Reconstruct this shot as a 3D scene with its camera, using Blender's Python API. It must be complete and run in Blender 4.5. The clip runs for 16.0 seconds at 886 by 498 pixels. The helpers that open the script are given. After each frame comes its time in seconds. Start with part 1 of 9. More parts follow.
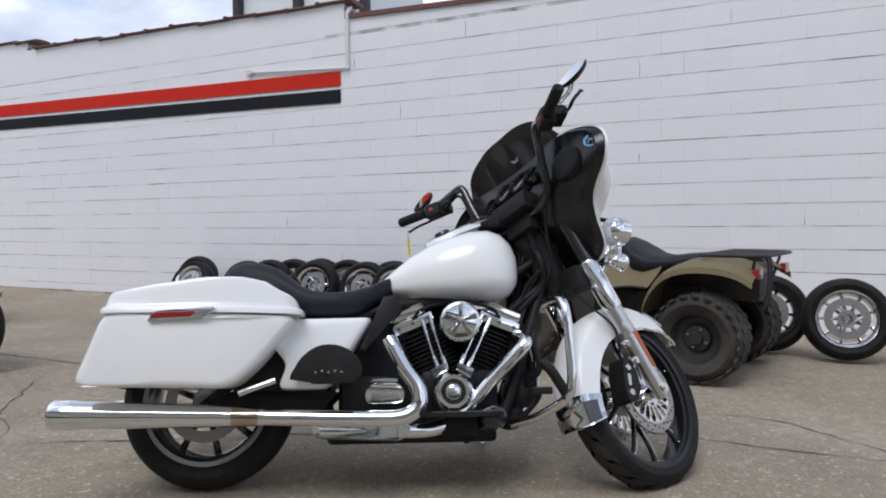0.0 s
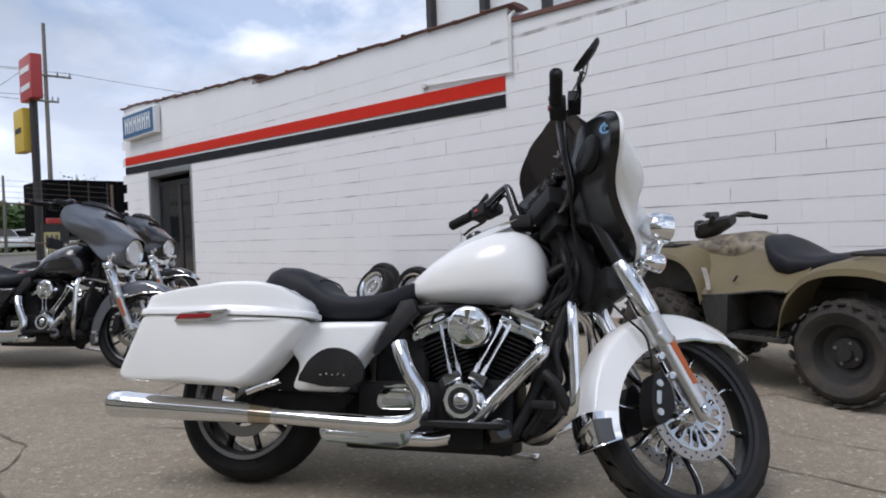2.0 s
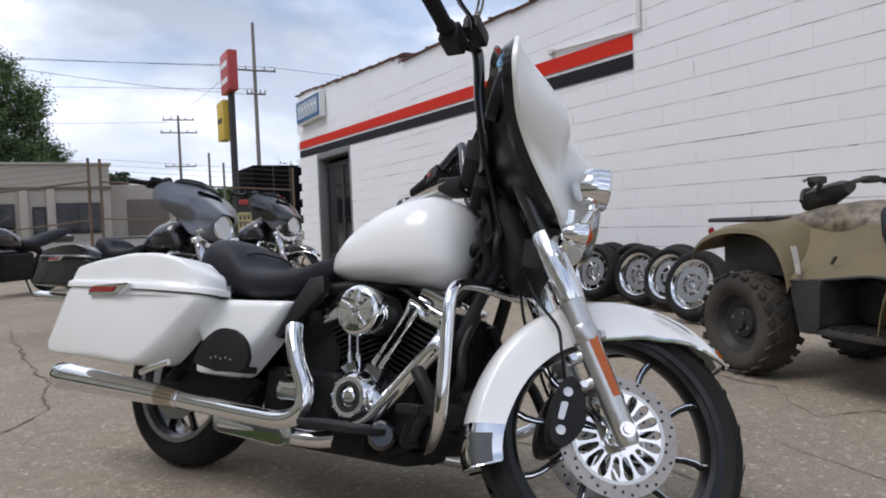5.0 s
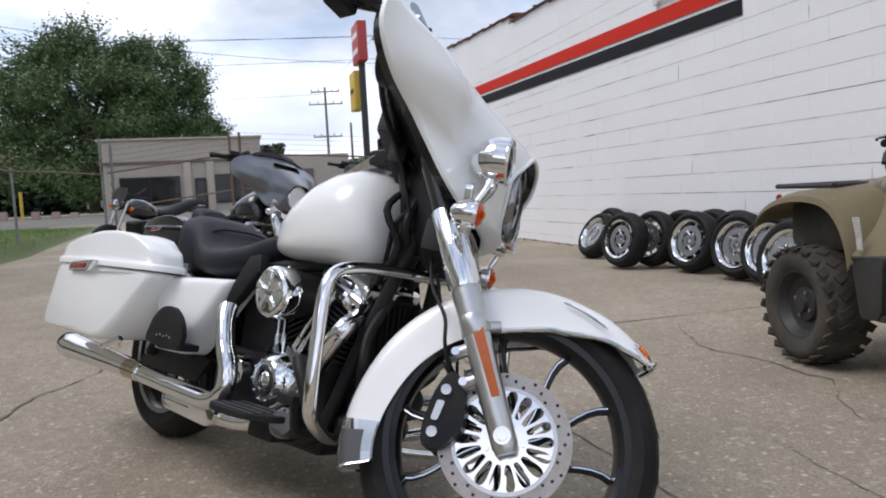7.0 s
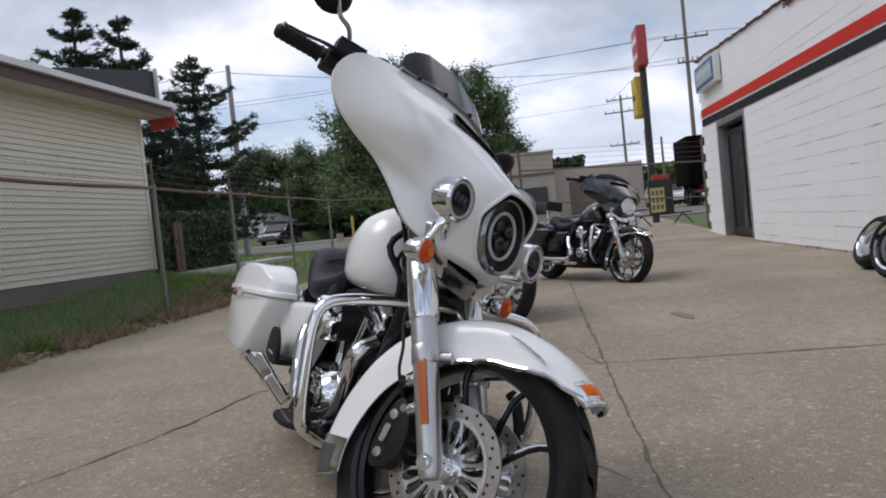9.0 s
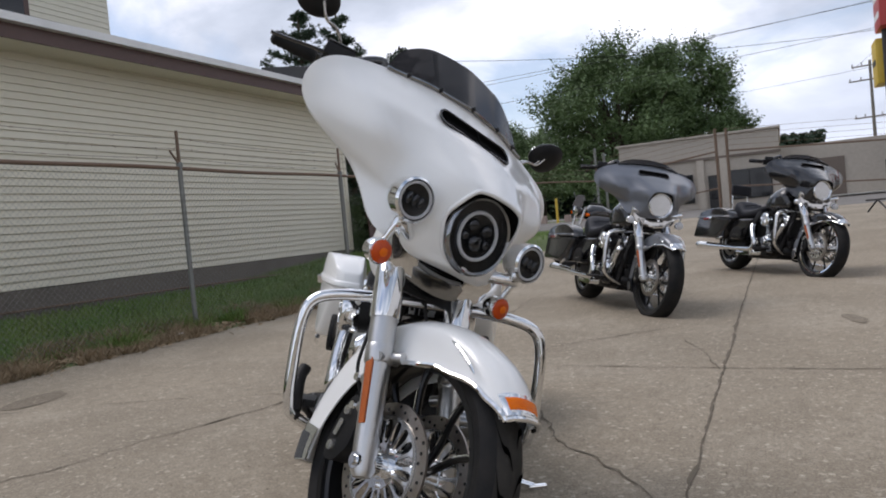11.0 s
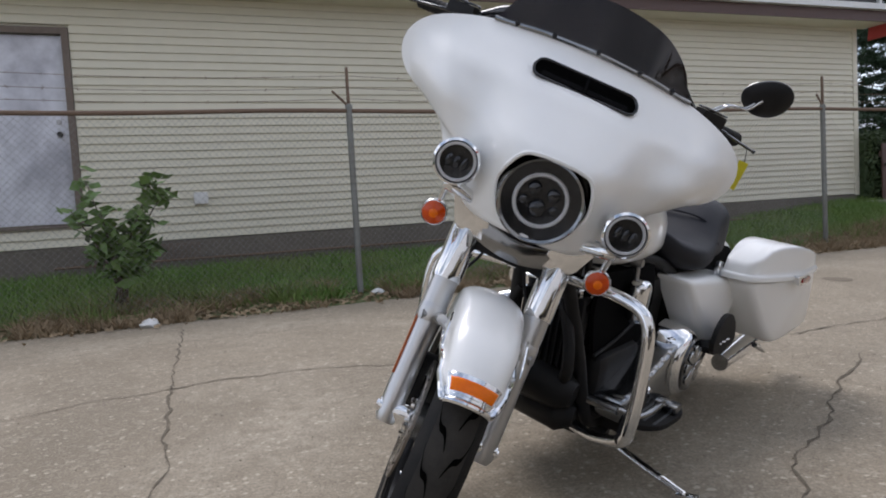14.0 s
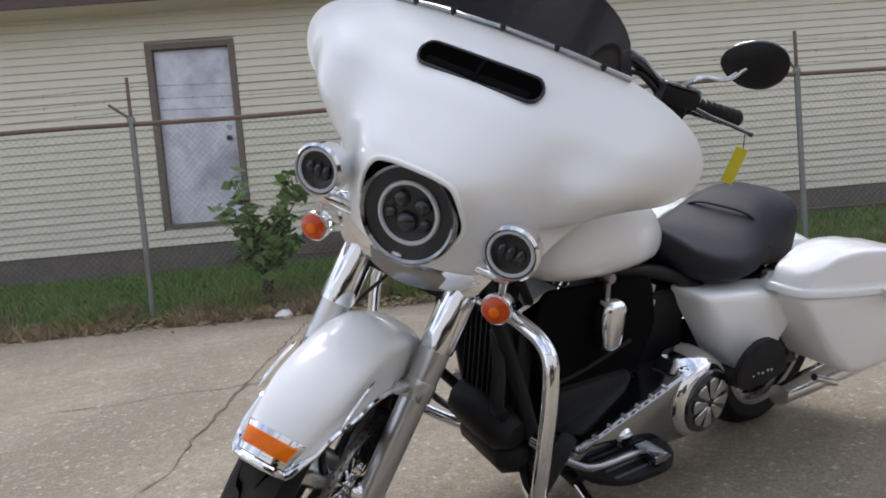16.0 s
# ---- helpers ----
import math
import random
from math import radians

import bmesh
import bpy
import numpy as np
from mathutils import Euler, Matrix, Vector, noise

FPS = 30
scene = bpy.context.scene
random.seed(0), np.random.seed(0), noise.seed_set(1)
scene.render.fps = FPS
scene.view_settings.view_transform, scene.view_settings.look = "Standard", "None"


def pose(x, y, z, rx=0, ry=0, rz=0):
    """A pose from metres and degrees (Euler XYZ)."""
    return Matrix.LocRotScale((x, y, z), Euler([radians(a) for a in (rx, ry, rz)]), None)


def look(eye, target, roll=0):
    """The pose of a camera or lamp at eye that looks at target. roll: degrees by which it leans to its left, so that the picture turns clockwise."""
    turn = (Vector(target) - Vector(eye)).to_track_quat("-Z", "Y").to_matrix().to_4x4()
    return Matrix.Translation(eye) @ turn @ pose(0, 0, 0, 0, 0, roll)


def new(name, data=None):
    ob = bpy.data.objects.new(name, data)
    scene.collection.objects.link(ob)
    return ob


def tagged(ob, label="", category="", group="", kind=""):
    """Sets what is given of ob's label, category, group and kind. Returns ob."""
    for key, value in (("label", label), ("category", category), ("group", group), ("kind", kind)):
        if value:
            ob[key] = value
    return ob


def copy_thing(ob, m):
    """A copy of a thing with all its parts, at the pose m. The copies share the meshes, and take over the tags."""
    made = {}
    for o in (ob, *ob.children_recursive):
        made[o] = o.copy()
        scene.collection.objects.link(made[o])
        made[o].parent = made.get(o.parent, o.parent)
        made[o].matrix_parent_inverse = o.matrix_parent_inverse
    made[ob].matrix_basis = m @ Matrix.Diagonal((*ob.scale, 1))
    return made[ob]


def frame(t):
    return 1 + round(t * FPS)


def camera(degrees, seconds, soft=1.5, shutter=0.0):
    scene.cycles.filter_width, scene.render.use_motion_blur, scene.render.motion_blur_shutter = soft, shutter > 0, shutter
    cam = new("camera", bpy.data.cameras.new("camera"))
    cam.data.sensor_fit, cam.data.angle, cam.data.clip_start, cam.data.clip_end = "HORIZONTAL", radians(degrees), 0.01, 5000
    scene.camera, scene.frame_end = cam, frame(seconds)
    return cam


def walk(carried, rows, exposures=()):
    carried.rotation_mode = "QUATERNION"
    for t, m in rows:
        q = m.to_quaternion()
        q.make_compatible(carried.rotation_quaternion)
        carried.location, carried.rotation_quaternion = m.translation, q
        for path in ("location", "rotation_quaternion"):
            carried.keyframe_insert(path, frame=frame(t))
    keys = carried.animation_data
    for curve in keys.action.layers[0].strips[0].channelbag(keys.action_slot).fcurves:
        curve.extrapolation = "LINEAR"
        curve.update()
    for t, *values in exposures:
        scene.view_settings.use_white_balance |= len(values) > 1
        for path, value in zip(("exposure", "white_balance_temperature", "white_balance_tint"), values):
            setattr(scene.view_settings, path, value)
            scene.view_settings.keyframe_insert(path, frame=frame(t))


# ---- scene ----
cam = camera(64.1, 16.0, soft=1.9)
EXPO = [(0.0, 0.14, 6050, 16), (2.0, 0.1, 6100, 16), (5.0, 0.14, 6200, 16), (7.5, 0.27, 6250, 16), (8.5, -0.01, 6300, 16), (9.5, -0.09, 6300, 16), (12.0, 0.18, 6350, 17), (13.0, 0.21, 6350, 17), (14.0, 0.22, 6250, 17), (14.5, 0.24, 6250, 17), (15.0, 0.45, 6250, 17), (16.0, 0.47, 6200, 17)]
PATH = [
    (0, (1.972, -1.906, 0.984), (1.073, -0.121, 0.908), -0.4),
    (0.5, (2.143, -1.781, 0.96), (1.174, -0.034, 0.867), -0.8),
    (1, (2.294, -1.609, 0.964), (1.187, 0.054, 0.871), -0.2),
    (1.5, (2.427, -1.499, 0.959), (1.188, 0.069, 0.883), -1.5),
    (2, (2.564, -1.354, 0.954), (1.132, 0.041, 0.907), -2.0),
    (2.5, (2.644, -1.169, 0.918), (1.121, 0.126, 0.861), -2.3),
    (3, (2.728, -1.018, 0.897), (1.164, 0.227, 0.818), -1.8),
    (3.5, (2.791, -0.863, 0.891), (1.128, 0.243, 0.801), -1.6),
    (4, (2.87, -0.69, 0.906), (1.138, 0.307, 0.836), -2.8),
    (4.5, (2.836, -0.507, 0.895), (1.107, 0.497, 0.831), -2.2),
    (5, (2.793, -0.35, 0.877), (1.032, 0.595, 0.795), -2.2),
    (7.5, (2.974, 0.498, 0.881), (1.006, 0.831, 0.769), -4.5),
    (8, (3.078, 0.702, 0.916), (1.079, 0.75, 0.898), -5.9),
    (8.5, (3.122, 0.905, 0.903), (1.126, 0.792, 0.864), -6.9),
    (9, (3.054, 1.125, 0.882), (1.077, 0.833, 0.814), -5.8),
    (9.5, (3.056, 1.283, 0.876), (1.11, 0.828, 0.794), -5.2),
    (12, (2.651, 2.093, 0.861), (1.103, 0.828, 0.822), -5.5),
    (12.5, (2.548, 2.291, 0.857), (1.199, 0.815, 0.8), -5.3),
    (13, (2.33, 2.373, 0.828), (1.091, 0.806, 0.731), -4.8),
    (13.5, (2.167, 2.431, 0.834), (1.117, 0.732, 0.724), -3.2),
    (14, (2.002, 2.457, 0.84), (1.255, 0.606, 0.714), -3.3),
    (14.5, (1.822, 2.446, 0.842), (1.215, 0.545, 0.704), -4.1),
    (15, (1.646, 2.378, 0.828), (1.031, 0.48, 0.688), -3.8),
    (15.5, (1.458, 2.368, 0.823), (1.009, 0.425, 0.668), -5.0),
    (16, (1.22, 2.399, 0.851), (1.052, 0.411, 0.719), -5.0),
]
walk(cam, [(t, look(eye, target, roll)) for t, eye, target, roll in PATH], exposures=EXPO)


# ---- sky and sun: bright broken overcast, high sun behind cloud ----
world = bpy.data.worlds.new("sky")
scene.world = world
world.use_nodes = True
wn, wl = world.node_tree.nodes, world.node_tree.links
wn.clear()
w_out = wn.new("ShaderNodeOutputWorld")
w_bg = wn.new("ShaderNodeBackground")
w_sky = wn.new("ShaderNodeTexSky")
w_sky.sky_type, w_sky.sun_disc = "NISHITA", False
SUN_EL, SUN_ROT = radians(60), radians(176)
w_sky.sun_elevation, w_sky.sun_rotation = SUN_EL, SUN_ROT
w_tc = wn.new("ShaderNodeTexCoord")


def w_math(op, a, b=None, c=None):
    n = wn.new("ShaderNodeMath")
    n.operation = op
    for k, v in enumerate((a, b, c)):
        if v is None:
            continue
        if isinstance(v, (int, float)):
            n.inputs[k].default_value = v
        else:
            wl.new(v, n.inputs[k])
    return n.outputs["Value"]


# cloud layer seen in perspective: direction projected onto a flat deck
w_sep = wn.new("ShaderNodeSeparateXYZ")
wl.new(w_tc.outputs["Generated"], w_sep.inputs["Vector"])
w_up = w_math("MAXIMUM", w_sep.outputs["Z"], 0.0)
w_den = w_math("ADD", w_up, 0.30)
w_deck = wn.new("ShaderNodeCombineXYZ")
wl.new(w_math("DIVIDE", w_sep.outputs["X"], w_den), w_deck.inputs["X"])
wl.new(w_math("DIVIDE", w_sep.outputs["Y"], w_den), w_deck.inputs["Y"])
w_deck.inputs["Z"].default_value = 3.7


def w_cloud(scale, detail, rough, stops):
    n = wn.new("ShaderNodeTexNoise")
    n.inputs["Scale"].default_value, n.inputs["Detail"].default_value, n.inputs["Roughness"].default_value = scale, detail, rough
    n.inputs["Distortion"].default_value = 0.25
    wl.new(w_deck.outputs["Vector"], n.inputs["Vector"])
    r = wn.new("ShaderNodeValToRGB")
    while len(r.color_ramp.elements) < len(stops):
        r.color_ramp.elements.new(0.5)
    for e, (p, c) in zip(r.color_ramp.elements, stops):
        e.position, e.color = p, (*c, 1)
    wl.new(n.outputs["Fac"], r.inputs["Fac"])
    return r.outputs["Color"]


w_cover = w_cloud(1.15, 8.0, 0.55, ((0.35, (0.25, 0.25, 0.25)), (0.47, (1, 1, 1))))
w_tone = w_cloud(1.7, 7.0, 0.5, ((0.37, (2.7, 3.2, 3.8)), (0.49, (5.4, 6.0, 6.7)), (0.60, (10.8, 10.9, 11.0))))
w_veil = wn.new("ShaderNodeMix")
w_veil.data_type = "RGBA"
w_veil.inputs["B"].default_value = (7.9, 8.6, 9.6, 1)
wl.new(w_math("MULTIPLY_ADD", w_math("MINIMUM", w_up, 0.42), -0.8 / 0.42, 0.8), w_veil.inputs["Factor"])
wl.new(w_tone, w_veil.inputs["A"])
w_low = w_math("SUBTRACT", 1.0, w_math("MULTIPLY", w_math("MINIMUM", w_up, 0.14), 1 / 0.14))
w_fac = w_math("MAXIMUM", w_cover, w_math("MULTIPLY", w_low, 0.92))
w_mix = wn.new("ShaderNodeMix")
w_mix.data_type = "RGBA"
w_dim = wn.new("ShaderNodeMix")
w_dim.data_type, w_dim.blend_type = "RGBA", "MULTIPLY"
w_dim.inputs["Factor"].default_value = 1.0
w_dim.inputs["B"].default_value = (1.25, 1.25, 1.2, 1)
wl.new(w_sky.outputs["Color"], w_dim.inputs["A"])
wl.new(w_fac, w_mix.inputs["Factor"])
wl.new(w_dim.outputs["Result"], w_mix.inputs["A"])
wl.new(w_veil.outputs["Result"], w_mix.inputs["B"])
wl.new(w_mix.outputs["Result"], w_bg.inputs["Color"])
w_bg.inputs["Strength"].default_value = 0.115
wl.new(w_bg.outputs["Background"], w_out.inputs["Surface"])

sun = new("sun", bpy.data.lights.new("sun", "SUN"))
sun.data.energy, sun.data.angle, sun.data.color = 1.4, radians(30), (1.0, 0.96, 0.9)
sun.matrix_world = look((20 * math.cos(SUN_EL) * math.sin(SUN_ROT), 20 * math.cos(SUN_EL) * math.cos(SUN_ROT), 20 * math.sin(SUN_EL)), (0, 0, 0))


# ---- materials ----
def mat(name, color, rough=0.5, metal=0.0, noise_scale=0.0, vary=0.0, bump=0.0, bump_scale=0.0, coat=0.0,
        coarse=0.0, coarse_vary=0.0, tint=None, spec=0.5, per_piece=0.0, rough_vary=0.0, coat_rough=0.03):
    """A principled material in object space: fine grain, coarse stains, relief, and a small change from piece to piece."""
    m = bpy.data.materials.new(name)
    m.use_nodes = True
    nt = m.node_tree
    n, l = nt.nodes, nt.links
    b = n["Principled BSDF"]
    b.inputs["Base Color"].default_value = (*color, 1)
    b.inputs["Roughness"].default_value, b.inputs["Metallic"].default_value = rough, metal
    b.inputs["Specular IOR Level"].default_value = spec
    b.inputs["Coat Weight"].default_value, b.inputs["Coat Roughness"].default_value = coat, coat_rough
    tc = n.new("ShaderNodeTexCoord")
    out = None

    def tex(scale, detail=6.0, rough_=0.6):
        t = n.new("ShaderNodeTexNoise")
        t.inputs["Scale"].default_value, t.inputs["Detail"].default_value, t.inputs["Roughness"].default_value = scale, detail, rough_
        l.new(tc.outputs["Object"], t.inputs["Vector"])
        return t

    def blend(prev, fac, other, mode="MIX"):
        x = n.new("ShaderNodeMix")
        x.data_type, x.blend_type = "RGBA", mode
        l.new(fac, x.inputs["Factor"])
        if prev is None:
            x.inputs["A"].default_value = (*color, 1)
        else:
            l.new(prev, x.inputs["A"])
        x.inputs["B"].default_value = (*other, 1)
        return x.outputs["Result"]

    def spread(sock, lo, hi, top):
        r = n.new("ShaderNodeMapRange")
        r.inputs["From Min"].default_value, r.inputs["From Max"].default_value = lo, hi
        r.inputs["To Max"].default_value = top
        l.new(sock, r.inputs["Value"])
        return r.outputs["Result"]

    if vary:
        t = tex(noise_scale)
        out = blend(out, spread(t.outputs["Fac"], 0.35, 0.7, vary), tuple(c * 0.55 for c in color))
        if rough_vary:
            r = n.new("ShaderNodeMapRange")
            r.inputs["From Min"].default_value, r.inputs["From Max"].default_value = 0.3, 0.7
            r.inputs["To Min"].default_value, r.inputs["To Max"].default_value = max(0.02, rough - rough_vary), rough + rough_vary
            l.new(t.outputs["Fac"], r.inputs["Value"])
            l.new(r.outputs["Result"], b.inputs["Roughness"])
    if coarse_vary:
        t = tex(coarse, 4.0)
        out = blend(out, spread(t.outputs["Fac"], 0.42, 0.68, coarse_vary), tint or tuple(c * 0.5 for c in color))
    if per_piece:
        oi = n.new("ShaderNodeObjectInfo")
        out = blend(out, spread(oi.outputs["Random"], 0.0, 1.0, per_piece), tuple(c * 0.7 for c in color))
    if out is not None:
        l.new(out, b.inputs["Base Color"])
    if bump:
        t = tex(bump_scale or noise_scale * 2, 8.0)
        bp = n.new("ShaderNodeBump")
        bp.inputs["Strength"].default_value, bp.inputs["Distance"].default_value = bump, 0.01
        l.new(t.outputs["Fac"], bp.inputs["Height"])
        l.new(bp.outputs["Normal"], b.inputs["Normal"])
    return m


def glass(name, color, alpha, rough=0.03):
    m = bpy.data.materials.new(name)
    m.use_nodes = True
    b = m.node_tree.nodes["Principled BSDF"]
    b.inputs["Base Color"].default_value = (*color, 1)
    b.inputs["Roughness"].default_value = rough
    b.inputs["Alpha"].default_value = alpha
    b.inputs["Specular IOR Level"].default_value = 0.3
    return m


M = {}
M["white_paint"] = mat("white_pearl_paint", (0.875, 0.88, 0.86), 0.34, 0.0, 900, 0.04, coat=0.7, coat_rough=0.07, coarse=6, coarse_vary=0.03)
M["gray_paint"] = mat("charcoal_metallic_paint", (0.16, 0.17, 0.19), 0.38, 0.5, 700, 0.2, coat=0.6)
M["black_paint"] = mat("gloss_black_paint", (0.012, 0.012, 0.014), 0.2, 0.0, 300, 0.2, coat=0.8, coarse=9, coarse_vary=0.3, tint=(0.03, 0.029, 0.027))
M["satin_black"] = mat("satin_black_metal", (0.014, 0.014, 0.015), 0.48, 0.0, 200, 0.3, 0.04, 300, coarse=14, coarse_vary=0.35, tint=(0.03, 0.028, 0.025), spec=0.2)
M["black_plastic"] = mat("black_plastic", (0.015, 0.015, 0.016), 0.5, 0.0, 260, 0.3, 0.08, 600, coarse=10, coarse_vary=0.35, tint=(0.028, 0.027, 0.025), spec=0.22)
M["chrome"] = mat("chrome", (0.84, 0.85, 0.86), 0.06, 1.0, 40, 0.08, rough_vary=0.04)
M["satin_silver"] = mat("satin_aluminium", (0.60, 0.60, 0.59), 0.24, 0.95, 60, 0.06, rough_vary=0.02, coarse=8, coarse_vary=0.06)
M["cast_gray"] = mat("cast_aluminium", (0.34, 0.34, 0.335), 0.45, 0.8, 160, 0.25, 0.1, 400)
M["steel"] = mat("brushed_steel", (0.36, 0.355, 0.35), 0.42, 1.0, 180, 0.2, rough_vary=0.1)
M["wheel_black"] = mat("black_powder_coat", (0.007, 0.007, 0.0075), 0.28, 0.0, 300, 0.2, coat=0.25, spec=0.3)
M["disc_steel"] = mat("worn_disc_steel", (0.43, 0.395, 0.36), 0.36, 1.0, 180, 0.3, rough_vary=0.1, coarse=30, coarse_vary=0.4, tint=(0.27, 0.215, 0.17))
M["reflector"] = mat("dull_amber_reflector", (0.46, 0.115, 0.03), 0.38, 0.0, 90, 0.2, 0.1, 400, coarse=30, coarse_vary=0.3, spec=0.35)
M["mesh_gray"] = mat("dark_gray_mesh", (0.10, 0.105, 0.11), 0.5, 0.4, 500, 0.5, 0.2, 700)
# dark chrome trim; also plain chrome darkened where it mirrors dark surroundings
M["dark_chrome"] = mat("dark_and_shaded_chrome", (0.30, 0.31, 0.32), 0.14, 1.0, 60, 0.2, rough_vary=0.05)
M["burnt"] = mat("heat_tinted_chrome", (0.56, 0.49, 0.38), 0.14, 1.0, 24, 0.5)
M["silvered"] = mat("silvered_lamp_bowl", (0.86, 0.86, 0.85), 0.34, 0.9, 90, 0.05, 0.5, 26)
M["slider"] = mat("dull_fork_alloy", (0.60, 0.60, 0.595), 0.33, 0.95, 300, 0.04, rough_vary=0.02)
M["lamp_insert"] = mat("dark_lamp_reflector", (0.055, 0.057, 0.062), 0.2, 0.8, 60, 0.2)
M["projector"] = mat("projector_glass", (0.075, 0.078, 0.084), 0.08, 0.8, 60, 0.2)
# near-black; also stands for shade on the engine's left side and inside the shop
M["matt_black"] = mat("matt_black_and_shade", (0.006, 0.006, 0.0065), 0.85, 0.0, 120, 0.3, 0.1, 200, spec=0.03)
M["rubber"] = mat("tyre_rubber", (0.013, 0.013, 0.0135), 0.66, 0.0, 90, 0.3, 0.15, 250, coarse=12, coarse_vary=0.5, tint=(0.030, 0.027, 0.023), spec=0.2)
M["dusty_rubber"] = mat("dusty_tread_rubber", (0.042, 0.040, 0.037), 0.85, 0.0, 120, 0.4, 0.15, 300, coarse=14, coarse_vary=0.5, tint=(0.065, 0.06, 0.052), spec=0.15)
M["vinyl"] = mat("black_seat_vinyl", (0.012, 0.013, 0.018), 0.55, 0.0, 350, 0.3, 0.12, 500, coarse=8, coarse_vary=0.4, tint=(0.022, 0.022, 0.026), spec=0.28)
M["amber"] = mat("amber_lens", (1.0, 0.21, 0.002), 0.22, 0.0, 90, 0.2, 0.12, 240, coat=0.15, spec=0.25, coarse=30, coarse_vary=0.3, tint=(0.75, 0.10, 0.001))
M["amber_deep"] = mat("deep_amber_lens", (0.62, 0.07, 0.002), 0.15, 0.0, 90, 0.3, 0.1, 200, coat=0.5, spec=0.3, coarse=60, coarse_vary=0.4, tint=(0.55, 0.04, 0.001))
am_ = M["amber"].node_tree.nodes["Principled BSDF"]
am_.inputs["Transmission Weight"].default_value, am_.inputs["IOR"].default_value = 0.12, 1.4
M["red_lens"] = mat("red_lens", (0.28, 0.012, 0.014), 0.12, 0.0, 60, 0.3, 0.15, 150, coat=0.6)
M["lens"] = glass("clear_lens", (0.02, 0.022, 0.025), 0.10)
M["smoke"] = glass("smoked_screen", (0.014, 0.010, 0.009), 0.88)
M["gloss_plastic"] = mat("gloss_black_plastic", (0.009, 0.009, 0.0095), 0.24, 0.0, 200, 0.3, 0.05, 300, coarse=9, coarse_vary=0.3, tint=(0.02, 0.02, 0.02))
M["lamp_black"] = mat("lamp_black", (0.012, 0.012, 0.013), 0.25, 0.0, 100, 0.2)
M["halo"] = mat("frosted_halo_ring", (0.66, 0.67, 0.69), 0.25, 0.0, 80, 0.1)
M["mirror"] = mat("mirror_glass", (0.75, 0.77, 0.78), 0.03, 1.0)
M["yellow"] = mat("yellow_tag", (0.75, 0.65, 0.02), 0.6, 0.0, 50, 0.1)
M["blue_mark"] = mat("pale_blue_mark", (0.22, 0.45, 0.70), 0.4, 0.0, 50, 0.1)
M["red_switch"] = mat("red_switch", (0.4, 0.03, 0.03), 0.4, 0.0, 50, 0.1)


def concrete(name, base, dark, pale):
    """Worn slab: exposed aggregate, pale and dark grains, blotches, stains and pitted relief."""
    m = bpy.data.materials.new(name)
    m.use_nodes = True
    n, l = m.node_tree.nodes, m.node_tree.links
    b = n["Principled BSDF"]
    b.inputs["Roughness"].default_value, b.inputs["Specular IOR Level"].default_value = 0.92, 0.25
    tc = n.new("ShaderNodeTexCoord")

    def tex(scale, detail, lo, hi, top, kind="ShaderNodeTexNoise", out="Fac"):
        t = n.new(kind)
        t.inputs["Scale"].default_value, t.inputs["Detail"].default_value = scale, detail
        l.new(tc.outputs["Object"], t.inputs["Vector"])
        r = n.new("ShaderNodeMapRange")
        r.inputs["From Min"].default_value, r.inputs["From Max"].default_value, r.inputs["To Max"].default_value = lo, hi, top
        l.new(t.outputs[out], r.inputs["Value"])
        return r.outputs["Result"]

    prev = None
    for fac, colour in ((tex(0.55, 5, 0.42, 0.66, 0.55), dark), (tex(2.3, 6, 0.45, 0.72, 0.5), tuple(c * 0.72 for c in base)), (tex(0.9, 7, 0.5, 0.75, 0.5), pale),
                        (tex(13, 6, 0.46, 0.7, 0.6), tuple(c * 0.66 for c in base)), (tex(75, 3, 0.50, 0.66, 0.55), tuple(c * 0.55 for c in base)),
                        (tex(110, 2, 0.57, 0.66, 0.42), pale), (tex(260, 2, 0.6, 0.68, 0.7), tuple(c * 0.3 for c in base))):
        x = n.new("ShaderNodeMix")
        x.data_type = "RGBA"
        l.new(fac, x.inputs["Factor"])
        if prev is None:
            x.inputs["A"].default_value = (*base, 1)
        else:
            l.new(prev, x.inputs["A"])
        x.inputs["B"].default_value = (*colour, 1)
        prev = x.outputs["Result"]
    # single stones showing in the worn surface
    for scale, lo, hi, top, colour in ((110, 0.78, 0.85, 0.30, pale), (70, 0.86, 0.89, 0.5, tuple(min(0.72, c * 1.25) for c in pale)), (120, 0.30, 0.20, 0.25, tuple(c * 0.6 for c in base)), (240, 0.70, 0.78, 0.3, tuple(c * 0.45 for c in base)), (45, 0.80, 0.84, 0.22, pale)):
        fac = tex(scale, 0, lo, hi, top, "ShaderNodeTexVoronoi", "Color")
        x = n.new("ShaderNodeMix")
        x.data_type = "RGBA"
        l.new(fac, x.inputs["Factor"])
        l.new(prev, x.inputs["A"])
        x.inputs["B"].default_value = (*colour, 1)
        prev = x.outputs["Result"]
    l.new(prev, b.inputs["Base Color"])
    nrm = None
    for scale, strength, dist in ((9, 0.35, 0.02), (120, 0.55, 0.006)):
        t = n.new("ShaderNodeTexNoise")
        t.inputs["Scale"].default_value, t.inputs["Detail"].default_value = scale, 6
        l.new(tc.outputs["Object"], t.inputs["Vector"])
        bp = n.new("ShaderNodeBump")
        bp.inputs["Strength"].default_value, bp.inputs["Distance"].default_value = strength, dist
        l.new(t.outputs["Fac"], bp.inputs["Height"])
        if nrm is not None:
            l.new(nrm, bp.inputs["Normal"])
        nrm = bp.outputs["Normal"]
    l.new(nrm, b.inputs["Normal"])
    return m


